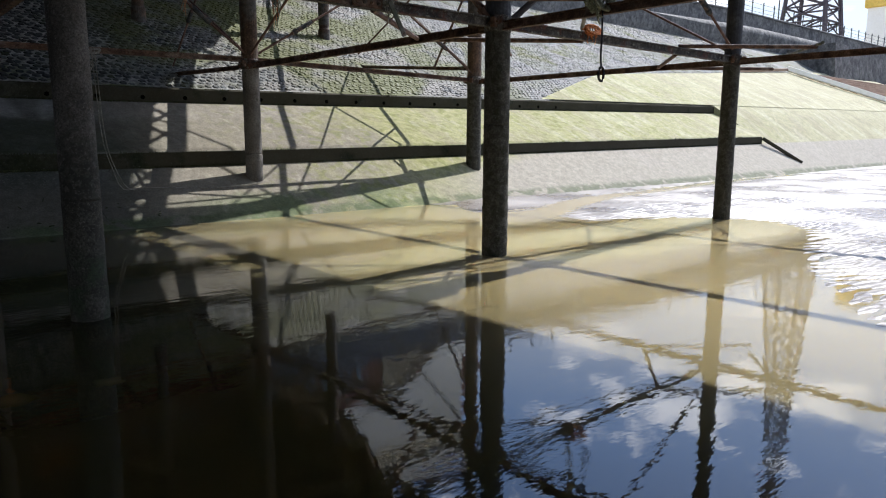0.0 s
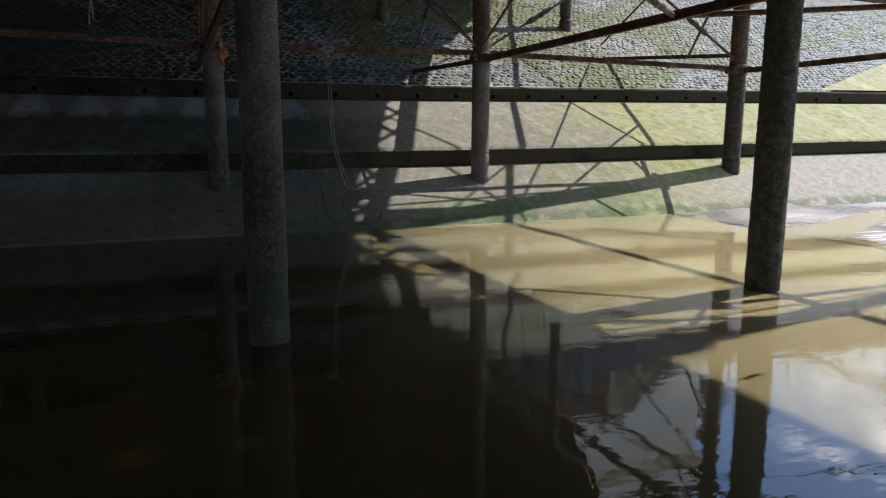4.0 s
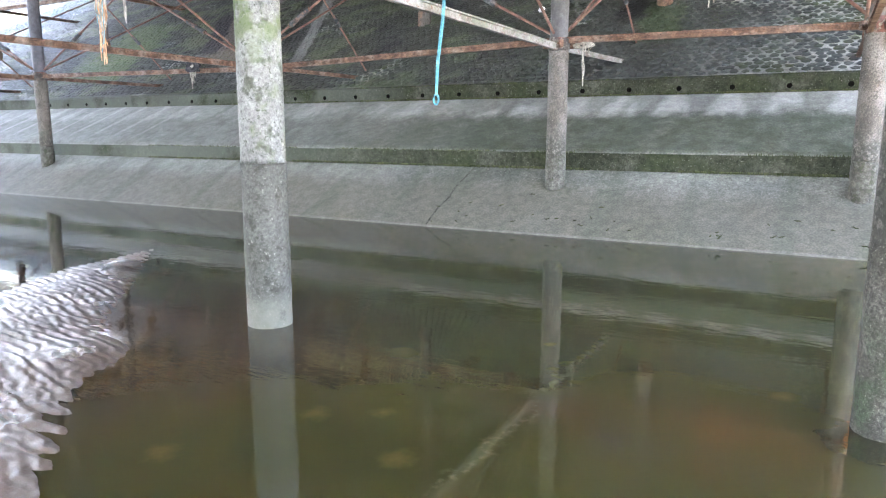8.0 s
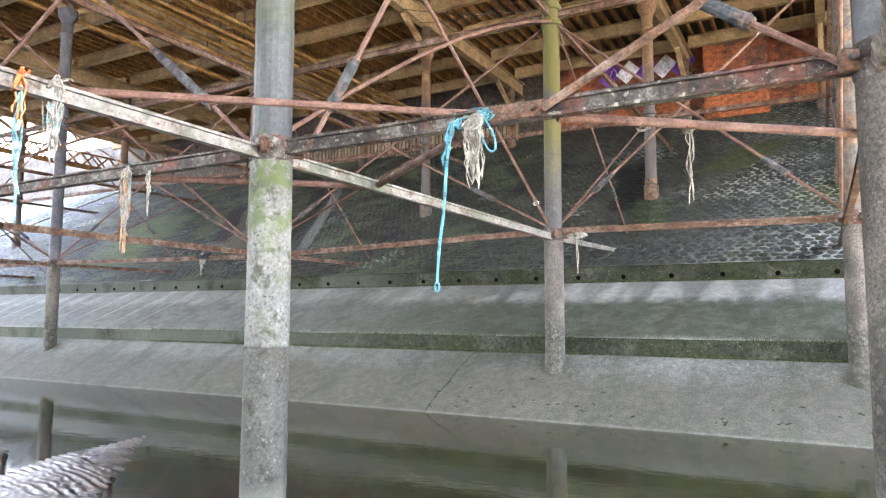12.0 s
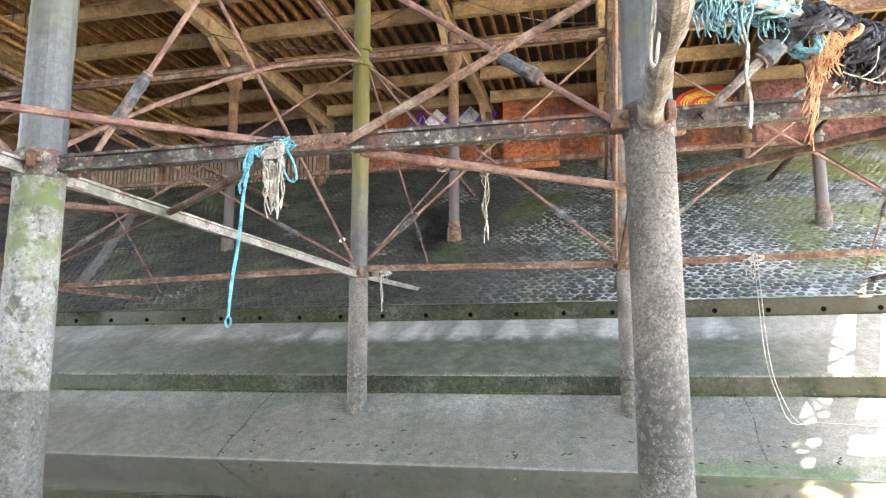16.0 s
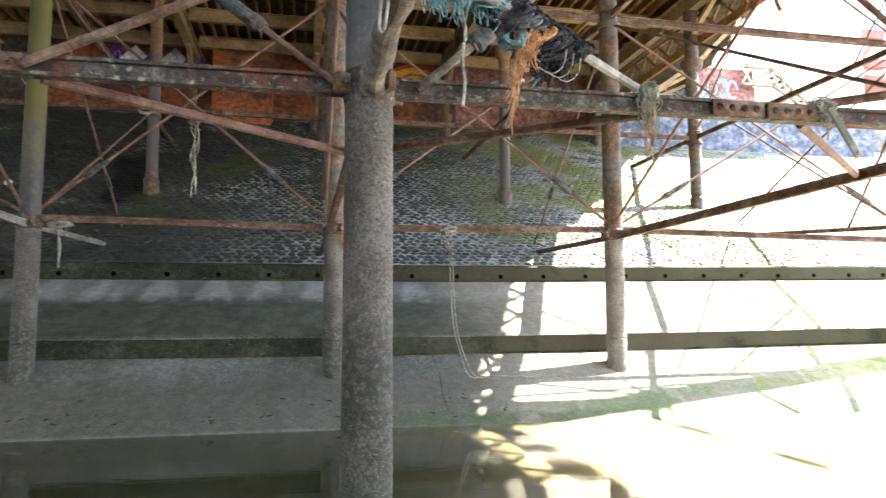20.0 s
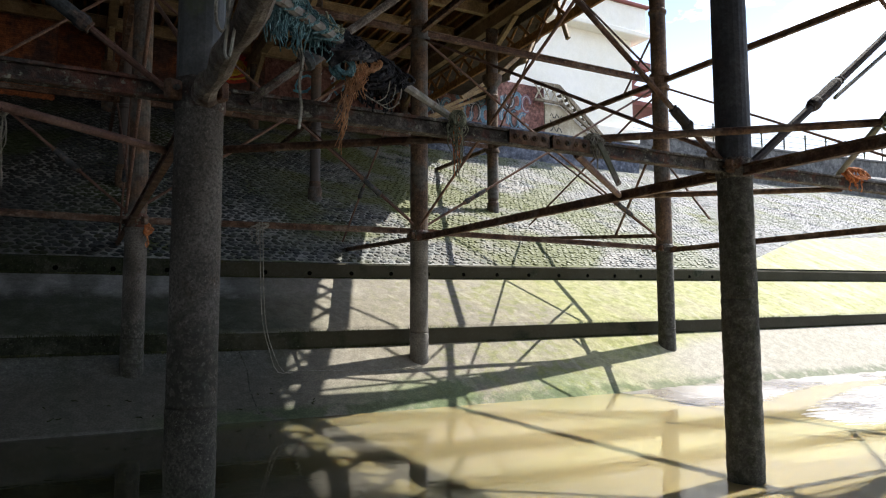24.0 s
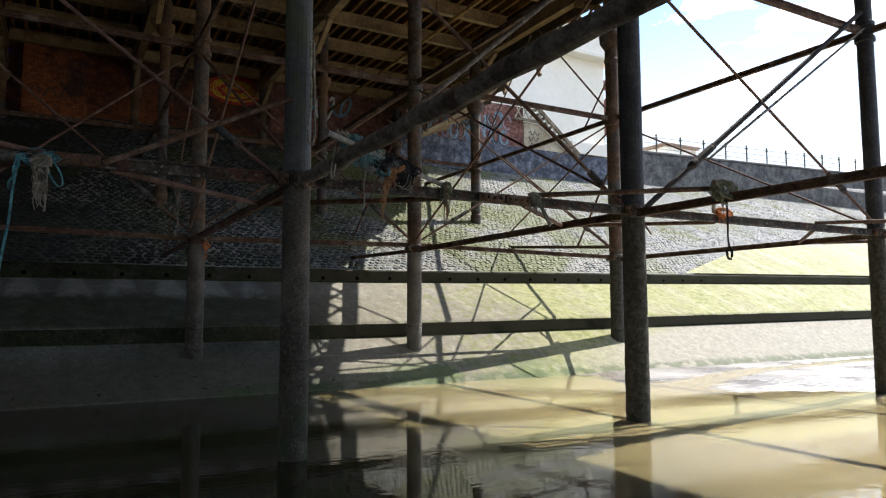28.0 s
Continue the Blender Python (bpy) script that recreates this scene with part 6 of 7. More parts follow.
def build_building():
    X0, X1, Y0, Y1 = 15.2, 26.5, 28.2, 44.0
    b = thing("promenade_building", "cream rendered building with maroon trim above the sea wall", "building")
    bm = bmesh.new()
    add_box(bm, (X0, Y0, 10.3), (X1, Y1, 16.0))
    part("wall", bm, "cream", b)
    bm = bmesh.new()
    add_box(bm, (X0, Y0 - 0.7, 15.95), (X1 + 0.75, Y1, 16.25), bevel=0.05)
    part("cornice", bm, "cream", b)
    bm = bmesh.new()
    add_box(bm, (X0, Y0 - 0.55, 16.25), (X1 + 0.6, Y1, 17.6))
    part("parapet", bm, "cream", b)
    bm = bmesh.new()
    add_box(bm, (X0, Y0 - 0.7, 17.6), (X1 + 0.75, Y1, 17.8), bevel=0.04)
    part("trim", bm, "maroon", b, "maroon roof trim")
    bm = bmesh.new()
    add_box(bm, (23.7, Y0 - 0.45, 10.25), (X1 + 0.05, Y0 - 0.004, 10.95), bevel=0.02)
    part("sill_box", bm, "cream", b)
    for z0, z1 in ((14.6, 15.0), (13.2, 13.6)):
        bm = bmesh.new()
        add_box(bm, (X1 + 0.05, Y0 + 0.1, z0), (X1 + 1.5, Y0 + 0.6, z1))
        bracket = part("bracket", bm, "maroon", b, "maroon timber bracket")
    bm = bmesh.new()
    add_bar(bm, (X1 + 0.1, Y0 + 0.35, 13.5), (X1 + 1.3, Y0 + 0.35, 14.7), 0.16, 0.2)
    part("strut", bm, "maroon", bracket)
    bm = bmesh.new()
    add_box(bm, (X1 + 0.2, Y0 + 0.5, 12.7), (X1 + 3.0, Y0 + 4.5, 12.95))
    part("canopy", bm, "maroon", b, "maroon canopy roof")
    for x in (X1 - 0.25, X1 - 4.0, X1 - 8.0):
        bm = bmesh.new()
        add_box(bm, (x - 0.2, Y0 + 0.1, 8.7), (x + 0.2, Y0 + 0.5, 10.86), bevel=0.02)
        part("post", bm, "wall_stone", b, "dark stone post")
    # stair flight with a lattice side
    st = thing("stair_flight", "timber stair side with a pale lattice panel", "stairs")
    Y = 27.6
    top, foot, drop = Vector((21.15, Y, 12.45)), Vector((24.0, Y, 10.15)), Vector((0, 0, 0.75))
    for name, d, h in (("stringer", Vector(), 0.2), ("lower_stringer", drop, 0.14)):
        bm = bmesh.new()
        add_bar(bm, top - d, foot - d * 0.2, 0.12, h)
        part(name, bm, "boards", st)
    for z, h in ((12.45, 0.18), (11.62, 0.12)):
        bm = bmesh.new()
        add_bar(bm, (19.7, Y, z), (21.2, Y, z), 0.12, h)
        part("landing_beam", bm, "boards", st)
    for k in range(6):
        a, b2 = top.lerp(foot, k / 6), top.lerp(foot, (k + 1) / 6)
        for p, q, o in ((a, b2 - drop * (1 - 0.13 * k), 0.0), (b2, a - drop * (1 - 0.13 * k), 0.05)):
            bm = bmesh.new()
            add_bar(bm, p + Vector((0, o, 0)), q + Vector((0, o, 0)), 0.04, 0.07)
            part("lattice_bar", bm, "boards_pale", st)
    for k in range(3):
        x = 19.75 + 0.47 * k
        for za, zb, o in ((12.4, 11.66, 0.0), (11.66, 12.4, 0.05)):
            bm = bmesh.new()
            add_bar(bm, (x, Y + o, za), (x + 0.45, Y + o, zb), 0.04, 0.07)
            part("lattice_bar", bm, "boards_pale", st)
    for k in range(11):
        bm = bmesh.new()
        p = top.lerp(foot, (k + 0.5) / 11)
        add_box(bm, (p.x - 0.15, Y + 0.08, p.z - 0.02), (p.x + 0.15, Y + 0.55, p.z + 0.03))
        part("tread", bm, "boards", st)
    # cream panel below the stair, with a dark painted tag
    bm = bmesh.new()
    vs = [(20.45, 9.75), (23.6, 9.75), (23.6, 10.0), (21.35, 11.55), (20.45, 11.55)]
    front, back = [bm.verts.new((x, 27.8, z)) for x, z in vs], [bm.verts.new((x, 28.15, z)) for x, z in vs]
    bm.faces.new(front)
    bm.faces.new(back[::-1])
    for k in range(5):
        bm.faces.new((front[k], back[k], back[(k + 1) % 5], front[(k + 1) % 5]))
    tagged(part("under_stair_panel", bm, "boards_pale"), "dirty cream panel closing the space under the stair", "wall", kind="structure")
    g = thing("wall_painting", "black painted tag on the cream panel", "wall painting")
    for k in range(3):
        smear(g, "paint_dark", [(20.75 + 0.1 * a, 11.0 - 0.32 * k + 0.13 * math.sin(a * 1.9 + k * 2)) for a in range(8)], 0.06, 27.79)


def build_promenade_things():
    # railing on the parapet
    rail = thing("promenade_railing", "grey iron railing with knobbed posts along the promenade", "railing")
    me = None
    for k in range(44):
        x = 29.0 + 2.3 * k
        if me is None:
            bm = bmesh.new()
            lathe(bm, [(0.1, 0), (0.1, 0.08), (0.05, 0.12), (0.05, 0.5), (0.085, 0.55), (0.05, 0.62), (0.05, 1.0), (0.09, 1.06), (0.09, 1.12), (0.04, 1.16), (0.07, 1.25), (0.03, 1.34), (0.01, 1.36)], 8)
            ob = part("post", bm, "column_grey", rail)
            me = ob.data
        else:
            ob = new("post", me)
            ob.parent = rail
        ob.location = (x, WALL_Y + 1.95, 12.84 + dip(x))
    for z in (13.2, 13.55, 13.95):
        bm = bmesh.new()
        add_tube(bm, [(x, WALL_Y + 1.95, z + dip(x)) for x in (29.0, 32.0, 47.0, 62.0, 128.0)], 0.016, 6)
        part("rail", bm, "column_grey", rail)
    k = thing("kiosk", "small beige promenade kiosk with a flat roof", "kiosk")
    bm = bmesh.new()
    add_box(bm, (41.0, 37.0, 11.02), (44.6, 40.0, 14.6), bevel=0.04)
    part("body", bm, "cream", k)
    bm = bmesh.new()
    add_box(bm, (40.8, 36.8, 14.6), (44.8, 40.2, 14.85), bevel=0.03)
    part("roof", bm, "step_brown", k)
    for x in (92.0,):
        lp = thing("street_lamp", "tall slim promenade lamp post", "street lamp", "promenade lamps")
        bm = bmesh.new()
        add_tube(bm, [(x, 40, 11.0), (x, 40, 16.0), (x, 40, 20.0)], [0.12, 0.09, 0.06], 8)
        part("pole", bm, "column_grey", lp)
        bm = bmesh.new()
        add_tube(bm, [(x, 40, 19.9), (x - 0.5, 39.6, 20.4), (x - 1.2, 39.0, 20.4)], 0.05, 6)
        part("arm", bm, "column_grey", lp)
        bm = bmesh.new()
        add_box(bm, (x - 1.6, 38.6, 20.28), (x - 1.0, 39.1, 20.42), bevel=0.03)
        part("lamp_head", bm, "column_grey", lp)
    y = thing("far_building", "distant yellow building beside the promenade", "building")
    bm = bmesh.new()
    add_box(bm, (140, 42.5, 11.0), (172, 45.5, 24.0))
    part("wall", bm, "cream", y)
    bm = bmesh.new()
    add_box(bm, (139.5, 42, 24.0), (172.5, 46, 30.0), bevel=0.2)
    part("upper_storey", bm, "yellow", y)
    # lattice tower on its four-legged base
    t = thing("lattice_tower", "tall backlit iron lattice tower behind the promenade", "tower")
    cx, cy, base, h = 299.3, 118.0, 11.0, 152.0

    def half(z):
        u = z / h
        return 9.4 * (1 - u) ** 1.6 + 2.0

    for sx in (-1, 1):
        for sy in (-1, 1):
            bm = bmesh.new()
            zs = [h * k / 12 for k in range(13)]
            add_tube(bm, [(cx + sx * half(z), cy + sy * half(z), base + z) for z in zs], [1.1 - 0.06 * k for k in range(13)], 6)
            part("leg", bm, "tower", t)
    for k in range(26):
        z0, z1 = h * k / 26, h * (k + 1) / 26
        a, b = half(z0), half(z1)
        r = 0.42 - 0.009 * k
        for ux, uy in ((1, 0), (-1, 0), (0, 1), (0, -1)):
            def at(side, hw, z):
                return (cx + ux * hw + (side * hw if ux == 0 else 0), cy + uy * hw + (side * hw if uy == 0 else 0), base + z)
            bm = bmesh.new()
            add_tube(bm, [at(-1, a, z0), at(1, b, z1)], r, 4)
            add_tube(bm, [at(1, a, z0), at(-1, b, z1)], r, 4)
            add_tube(bm, [at(-1, b, z1), at(1, b, z1)], r, 4)
            part("lattice_panel", bm, "tower", t)
    bm = bmesh.new()
    lathe(bm, [(3.5, 0), (4.2, 1.5), (4.2, 4), (3.2, 6), (2.4, 9), (1.2, 13), (0.4, 18), (0.2, 26)], 10, at=(cx, cy, base + h - 12))
    part("crown", bm, "tower", t)


def smear(root, mat, pts, w, y, z_scale=1.0):
    """A painted stroke on the wall: a thin ribbon through points of the wall's plane."""
    bm = bmesh.new()
    prev = None
    for i, (x, z) in enumerate(pts):
        nx, nz = pts[min(i + 1, len(pts) - 1)], pts[max(i - 1, 0)]
        d = Vector((nx[0] - nz[0], nx[1] - nz[1]))
        d = d.normalized() if d.length else Vector((1, 0))
        o = Vector((-d.y, d.x)) * w / 2
        pair = [bm.verts.new((x + o.x, y, z + o.y)), bm.verts.new((x - o.x, y, z - o.y))]
        if prev:
            bm.faces.new((prev[0], prev[1], pair[1], pair[0]))
        prev = pair
    return part("stroke", bm, mat, root)


def build_graffiti():
    rng = random.Random(8)
    # brick pier standing proud of the wall
    bm = bmesh.new()
    add_box(bm, (-2.4, WALL_Y - 0.9, 8.4), (-0.2, WALL_Y - 0.004, 12.2))
    tagged(part("brick_pier", bm, "brick"), "orange painted brick pier against the wall", "brick pier", kind="structure")
    bm = bmesh.new()
    add_box(bm, (7.2, WALL_Y - 0.03, 9.6), (13.0, WALL_Y - 0.004, 12.0))
    tagged(part("brick_panel", bm, "brick_dark"), "dark red brick panel covered in painted tags", "wall", kind="structure")
    bm = bmesh.new()
    add_box(bm, (12.9, 27.85, 10.15), (20.44, 28.15, 12.35), bevel=0.01)
    tagged(part("wall_under_landing", bm, "brick_dark"), "dark red brick wall below the pier landing, covered in painted tags", "wall", kind="structure")
    bm = bmesh.new()
    add_box(bm, (12.9, 27.7, 8.4), (26.4, 28.16, 10.14), bevel=0.03)
    tagged(part("wall_base", bm, "stone_base"), "blue-grey rubble stone base below the brick wall", "wall", kind="structure")

    def tag_thing(label):
        return thing("wall_painting", label, "wall painting")
    y = WALL_Y - 0.012
    g = tag_thing("purple and pale blocky painting on the orange wall")
    for k in range(5):
        x = -6.4 + 0.72 * k
        smear(g, "paint_purple" if k % 2 == 0 else "paint_white", [(x, 11.1 + 0.1 * (k % 2)), (x + 0.55, 11.75)], 0.6, y - 0.004 * (k % 2))
    g = tag_thing("yellow and red swirling painting on the wall")
    bm = bmesh.new()
    lathe(bm, [(1.2, 0), (1.2, 0.01)], 24)
    ob = part("ground_patch", bm, "paint_red", g)
    ob.matrix_basis = pose(5.6, y, 11.3, 90) @ Matrix.Diagonal((1.1, 0.55, 1, 1))
    for k in range(9):
        r = 0.18 + 0.1 * k
        smear(g, "paint_yellow", [(5.6 + 1.1 * r * math.cos(a / 10 * 4.2 + k), 11.3 + 0.5 * r * math.sin(a / 10 * 4.2 + k)) for a in range(11)], 0.07, y - 0.016)
    for k in range(3):
        g = tag_thing("looping pale blue and white painted tag on dark brick") if k == 0 else g
        x0, z0 = 8.6 + 0.92 * k, 11.2 + rng.uniform(-0.2, 0.2)
        rx, rz, ph = rng.uniform(0.25, 0.5), rng.uniform(0.35, 0.65), rng.random() * 6
        smear(g, ("paint_blue", "paint_white")[k % 2], [(x0 + rx * math.cos(ph + a * 0.55) + 0.04 * a, z0 + rz * math.sin(ph + a * 0.62)) for a in range(13)], 0.1, WALL_Y - 0.036 - 0.002 * k)
    # crowded bubble shapes with pale rims along the wall below the landing
    for row in range(2):
        g = tag_thing("crowded dull blue, rose and white bubble shapes on dark brick")
        for k in range(12):
            x0, z0 = 13.5 + 0.52 * k + 0.2 * row + rng.uniform(-0.06, 0.06), 10.62 + 0.78 * row + rng.uniform(-0.08, 0.08)
            rx, rz, ph, sweep = rng.uniform(0.17, 0.26), rng.uniform(0.3, 0.42), rng.random() * 6, rng.uniform(4.2, 6.0)
            loop = [(x0 + rx * math.cos(ph + sweep * a / 14), z0 + rz * math.sin(ph + sweep * a / 14)) for a in range(15)]
            smear(g, ("paint_rose", "paint_dull_blue", "paint_dark", "paint_dull_blue")[(k + row) % 4], loop, 0.2, 27.844 - 0.001 * (k % 2))
            smear(g, ("paint_grey", "paint_dull_blue", "paint_grey")[k % 3], loop, 0.05, 27.84 - 0.001 * (k % 2))
    g = tag_thing("thin white and dark painted scribbles on the orange wall")
    for k in range(10):
        x0, z0 = rng.uniform(-14, 7), rng.uniform(9.9, 11.6)
        if -2.9 < x0 < 0.2:
            continue
        smear(g, ("paint_white", "paint_dark")[k % 2], [(x0 + 0.1 * a, z0 + 0.22 * math.sin(a * 1.4 + k)) for a in range(9)], 0.05, y)
    g = tag_thing("dark painted scribble on the brick pier")
    smear(g, "paint_dark", [(-2.1 + 0.14 * a, 9.9 + 0.22 * math.sin(a * 1.7)) for a in range(10)], 0.05, WALL_Y - 0.905)


# ---- ropes and wrack ----
def add_tangle(bm, c, size, n, r, rng, pts=9):
    c = Vector(c)
    for _ in range(n):
        a = rng.random() * 6.28
        p = []
        for k in range(pts):
            a += rng.uniform(0.5, 1.1)
            e = rng.uniform(0.45, 1.0)
            p.append(c + Vector((size[0] * e * math.cos(a) + rng.uniform(-0.3, 0.3) * size[0], size[1] * e * math.sin(a * 0.7 + 1), size[2] * e * math.sin(a))))
        add_tube(bm, smooth_line(p), r, 5)
    return bm


def smooth_line(p, n=3):
    """Catmull-Rom through points."""
    out = []
    for i in range(len(p) - 1):
        a, b, c, d = p[max(i - 1, 0)], p[i], p[i + 1], p[min(i + 2, len(p) - 1)]
        for k in range(n):
            t = k / n
            out.append(0.5 * (2 * b + (c - a) * t + (2 * a - 5 * b + 4 * c - d) * t * t + (3 * b - a - 3 * c + d) * t * t * t))
    return out + [p[-1]]


def add_tails(bm, c, n, length, spread, r, rng, drift=(0, 0)):
    c = Vector(c)
    for _ in range(n):
        ln = length * rng.uniform(0.45, 1.0)
        x, y = rng.uniform(-spread, spread), rng.uniform(-spread, spread) * 0.5
        p = [c + Vector((x * 0.5, y * 0.5, 0.03))]
        for k in range(1, 6):
            u = k / 5
            p.append(c + Vector((x * (1 - 0.3 * u) + rng.uniform(-0.02, 0.02) + drift[0] * u, y + rng.uniform(-0.02, 0.02) + drift[1] * u, -ln * u)))
        add_tube(bm, smooth_line(p, 2), r, 5)
    return bm


def rope_clump(label, at, knot, tail, seed, knot_mat, tail_mat, name="rope_clump"):
    """A knot of rope round a bar with strands hanging from it."""
    rng = random.Random(seed)
    root = thing(name, label, "rope", "rope scraps")
    if knot:
        size, n, r = knot
        part("knot", add_tangle(bmesh.new(), at, size, n, r, rng), knot_mat, root)
    for n, length, spread, r, mat in tail:
        part("strand_tuft", add_tails(bmesh.new(), at, n, length, spread, r, rng), mat or tail_mat, root)
    return root


def build_ropes():
    rng = random.Random(21)
    # blue rope on the front tie beam
    root = thing("blue_rope", "frayed turquoise rope knotted round a tie beam, its tail hanging", "rope", "rope scraps")
    part("knot", add_tangle(bmesh.new(), (-1.06, 5.98, 3.05), (0.16, 0.085, 0.085), 16, 0.006, rng), "blue_rope", root)
    bm = bmesh.new()
    for dx in (-0.005, 0.005):
        add_tube(bm, smooth_line([Vector((-1.2 + dx, 5.92, 3.02)), Vector((-1.235 + dx, 5.9, 2.7)), Vector((-1.255 + dx, 5.9, 2.4)), Vector((-1.295 + dx, 5.9, 2.1)), Vector((-1.31 + dx * 0.4, 5.9, 1.87))], 3), 0.007, 6)
    part("tail", bm, "blue_rope", root)
    bm = bmesh.new()
    add_tube(bm, [Vector((-1.31 + 0.02 * math.sin(a * 0.7), 5.9, 1.84 + 0.035 * math.cos(a * 0.7))) for a in range(10)], 0.007, 6)
    part("loop", bm, "blue_rope", root)
    part("fray", add_tails(bmesh.new(), (-1.2, 5.92, 3.0), 6, 0.3, 0.035, 0.006, rng, (-0.05, 0)), "blue_rope", root)
    bm = bmesh.new()
    add_tube(bm, smooth_line([Vector((-0.96, 5.9, 3.05)), Vector((-0.86, 5.88, 2.9)), Vector((-0.84, 5.88, 2.78)), Vector((-0.9, 5.89, 2.79)), Vector((-0.98, 5.9, 2.95))], 3), 0.008, 5)
    part("hanging_loop", bm, "blue_rope", root)
    rope_clump("bleached grey rope tassel hanging from a tie beam", (-1.02, 5.91, 3.0), ((0.09, 0.06, 0.07), 14, 0.006), [(34, 0.48, 0.065, 0.005, None)], 3, "white_rope", "white_rope")
    # wrack caught on the pipe brace beside the second front column
    a, b = Vector((3.38, 6.15, 3.2)), Vector((1.6, 4.72, 3.24))
    root = thing("wrack_bundle", "bundle of black weed, net and orange twine caught on a pipe", "wrack", "rope scraps")
    bm = bmesh.new()
    for k in range(11):
        c = a.lerp(b, 0.46 + 0.03 * k)
        deep = 0.09 + 0.05 * math.sin(math.pi * min(1.0, k / 5))
        add_tangle(bm, c - Vector((0, 0, 0.5 * deep)), (0.12, 0.11, deep), 11, 0.011, rng, 7)
    part("weed", bm, "black_rag", root)
    bm = bmesh.new()
    pts = [a.lerp(b, 0.45 + 0.033 * k) - Vector((0, 0, 0.05)) for k in range(11)]
    add_tube(bm, pts, [0.03] + [0.065 + 0.045 * math.sin(k * 1.9) ** 2 for k in range(1, 10)] + [0.03], 11, 0.5, rng)
    part("rag", bm, "black_rag", root)
    bm = bmesh.new()
    for k in range(7):
        add_tails(bm, a.lerp(b, 0.475 + 0.027 * k) - Vector((0, 0, 0.08)), 9, 0.22, 0.09, 0.007, rng)
    part("hanging_weed", bm, "black_rag", root)
    bm = bmesh.new()
    for k in range(3):
        c = a.lerp(b, 0.5 + 0.035 * k) - Vector((0, 0.05, 0.14))
        add_tube(bm, smooth_line([c + Vector((0.1 * math.cos(q * 0.8), -0.05, 0.13 * math.sin(q * 0.8) - 0.02)) for q in range(5, 9)], 3), 0.004, 5)
    part("pale_loop", bm, "white_rope", root)
    part("orange_twine", add_tails(bmesh.new(), a.lerp(b, 0.66) - Vector((0, 0.08, 0.1)), 60, 0.24, 0.075, 0.0028, rng), "peach_twine", root)
    part("orange_tail", add_tails(bmesh.new(), a.lerp(b, 0.67) - Vector((0, 0.08, 0.14)), 18, 0.56, 0.018, 0.0028, rng, (-0.1, -0.02)), "peach_twine", root)
    part("orange_knot", add_tangle(bmesh.new(), a.lerp(b, 0.62) - Vector((0, 0.1, 0.1)), (0.085, 0.05, 0.06), 30, 0.004, rng), "peach_twine", root)
    part("blue_rag", add_tangle(bmesh.new(), a.lerp(b, 0.71) - Vector((0, 0.02, 0.16)), (0.06, 0.05, 0.07), 9, 0.009, rng), "net_teal", root, "turquoise rag end")
    root = thing("blue_net_scrap", "shredded turquoise and grey net hanging on a pipe", "net", "rope scraps")
    bm = bmesh.new()
    for k in range(4):
        add_tangle(bm, a.lerp(b, 0.74 + 0.03 * k), (0.07, 0.07, 0.06), 12, 0.007, rng)
    part("wrap", bm, "net_green", root)
    bm = bmesh.new()
    for k in range(6):
        add_tangle(bm, a.lerp(b, 0.8 + 0.045 * k) - Vector((0, 0, 0.03)), (0.08, 0.08, 0.07), 22, 0.004, rng)
    part("blue_wrap", bm, "net_teal", root)
    bm = bmesh.new()
    add_tails(bm, a.lerp(b, 0.8) + Vector((0, 0, 0.05)), 26, 0.24, 0.07, 0.004, rng)
    for k in range(3):
        add_tails(bm, a.lerp(b, 0.92 + 0.03 * k) + Vector((0, 0, 0.05)), 34, 0.3, 0.09, 0.004, rng)
    part("blue_fringe", bm, "net_teal", root)
    part("pale_tail", add_tails(bmesh.new(), a.lerp(b, 0.9), 2, 0.68, 0.01, 0.009, rng), "white_rope", root)
    root = thing("rope_loop", "pale doubled rope loop hanging from a pipe end", "rope", "rope scraps")
    bm = bmesh.new()
    add_tube(bm, smooth_line([Vector((1.45, 4.6, 3.31)), Vector((1.42, 4.62, 3.1)), Vector((1.4, 4.64, 2.95)), Vector((1.385, 4.65, 2.85)), Vector((1.365, 4.65, 2.86)), Vector((1.37, 4.64, 2.97)), Vector((1.39, 4.62, 3.12)), Vector((1.41, 4.6, 3.31))], 4), 0.0085, 6)
    part("loop", bm, "white_rope", root)
    part("turn", add_tangle(bmesh.new(), (1.44, 4.6, 3.24), (0.06, 0.05, 0.055), 6, 0.008, rng), "white_rope", root)
    rope_clump("pale green and cream rope wrapped round a pipe end, strands hanging", (3.34, 5.93, 3.12), ((0.055, 0.05, 0.075), 30, 0.004), [(24, 0.3, 0.08, 0.004, None), (9, 0.5, 0.035, 0.004, None), (5, 0.5, 0.05, 0.004, "orange_rope")], 5, "net_green", "net_green")
    # strands on the inland corner brace
    rope_clump("bleached rope strands hanging from a corner brace", (0.3, 6.74, 2.98), ((0.04, 0.03, 0.03), 5, 0.005), [(5, 0.62, 0.016, 0.0045, None)], 6, "white_rope", "white_rope")
    rope_clump("wisp of pale twine on a corner brace", (0.02, 6.55, 2.98), ((0.05, 0.03, 0.03), 4, 0.005), [], 7, "white_rope", "white_rope")
    # second row: loops at the green column and a long line down to the apron
    rope_clump("loops of pale twine tied at a column collar", (-2.55, 13.0, 3.0), ((0.2, 0.05, 0.05), 10, 0.007), [(2, 0.75, 0.015, 0.01, None), (5, 0.22, 0.2, 0.006, None)], 8, "white_rope", "white_rope")
    root = thing("long_line", "long pale line hanging from a tie beam down to the concrete", "rope", "rope scraps")
    bm = bmesh.new()
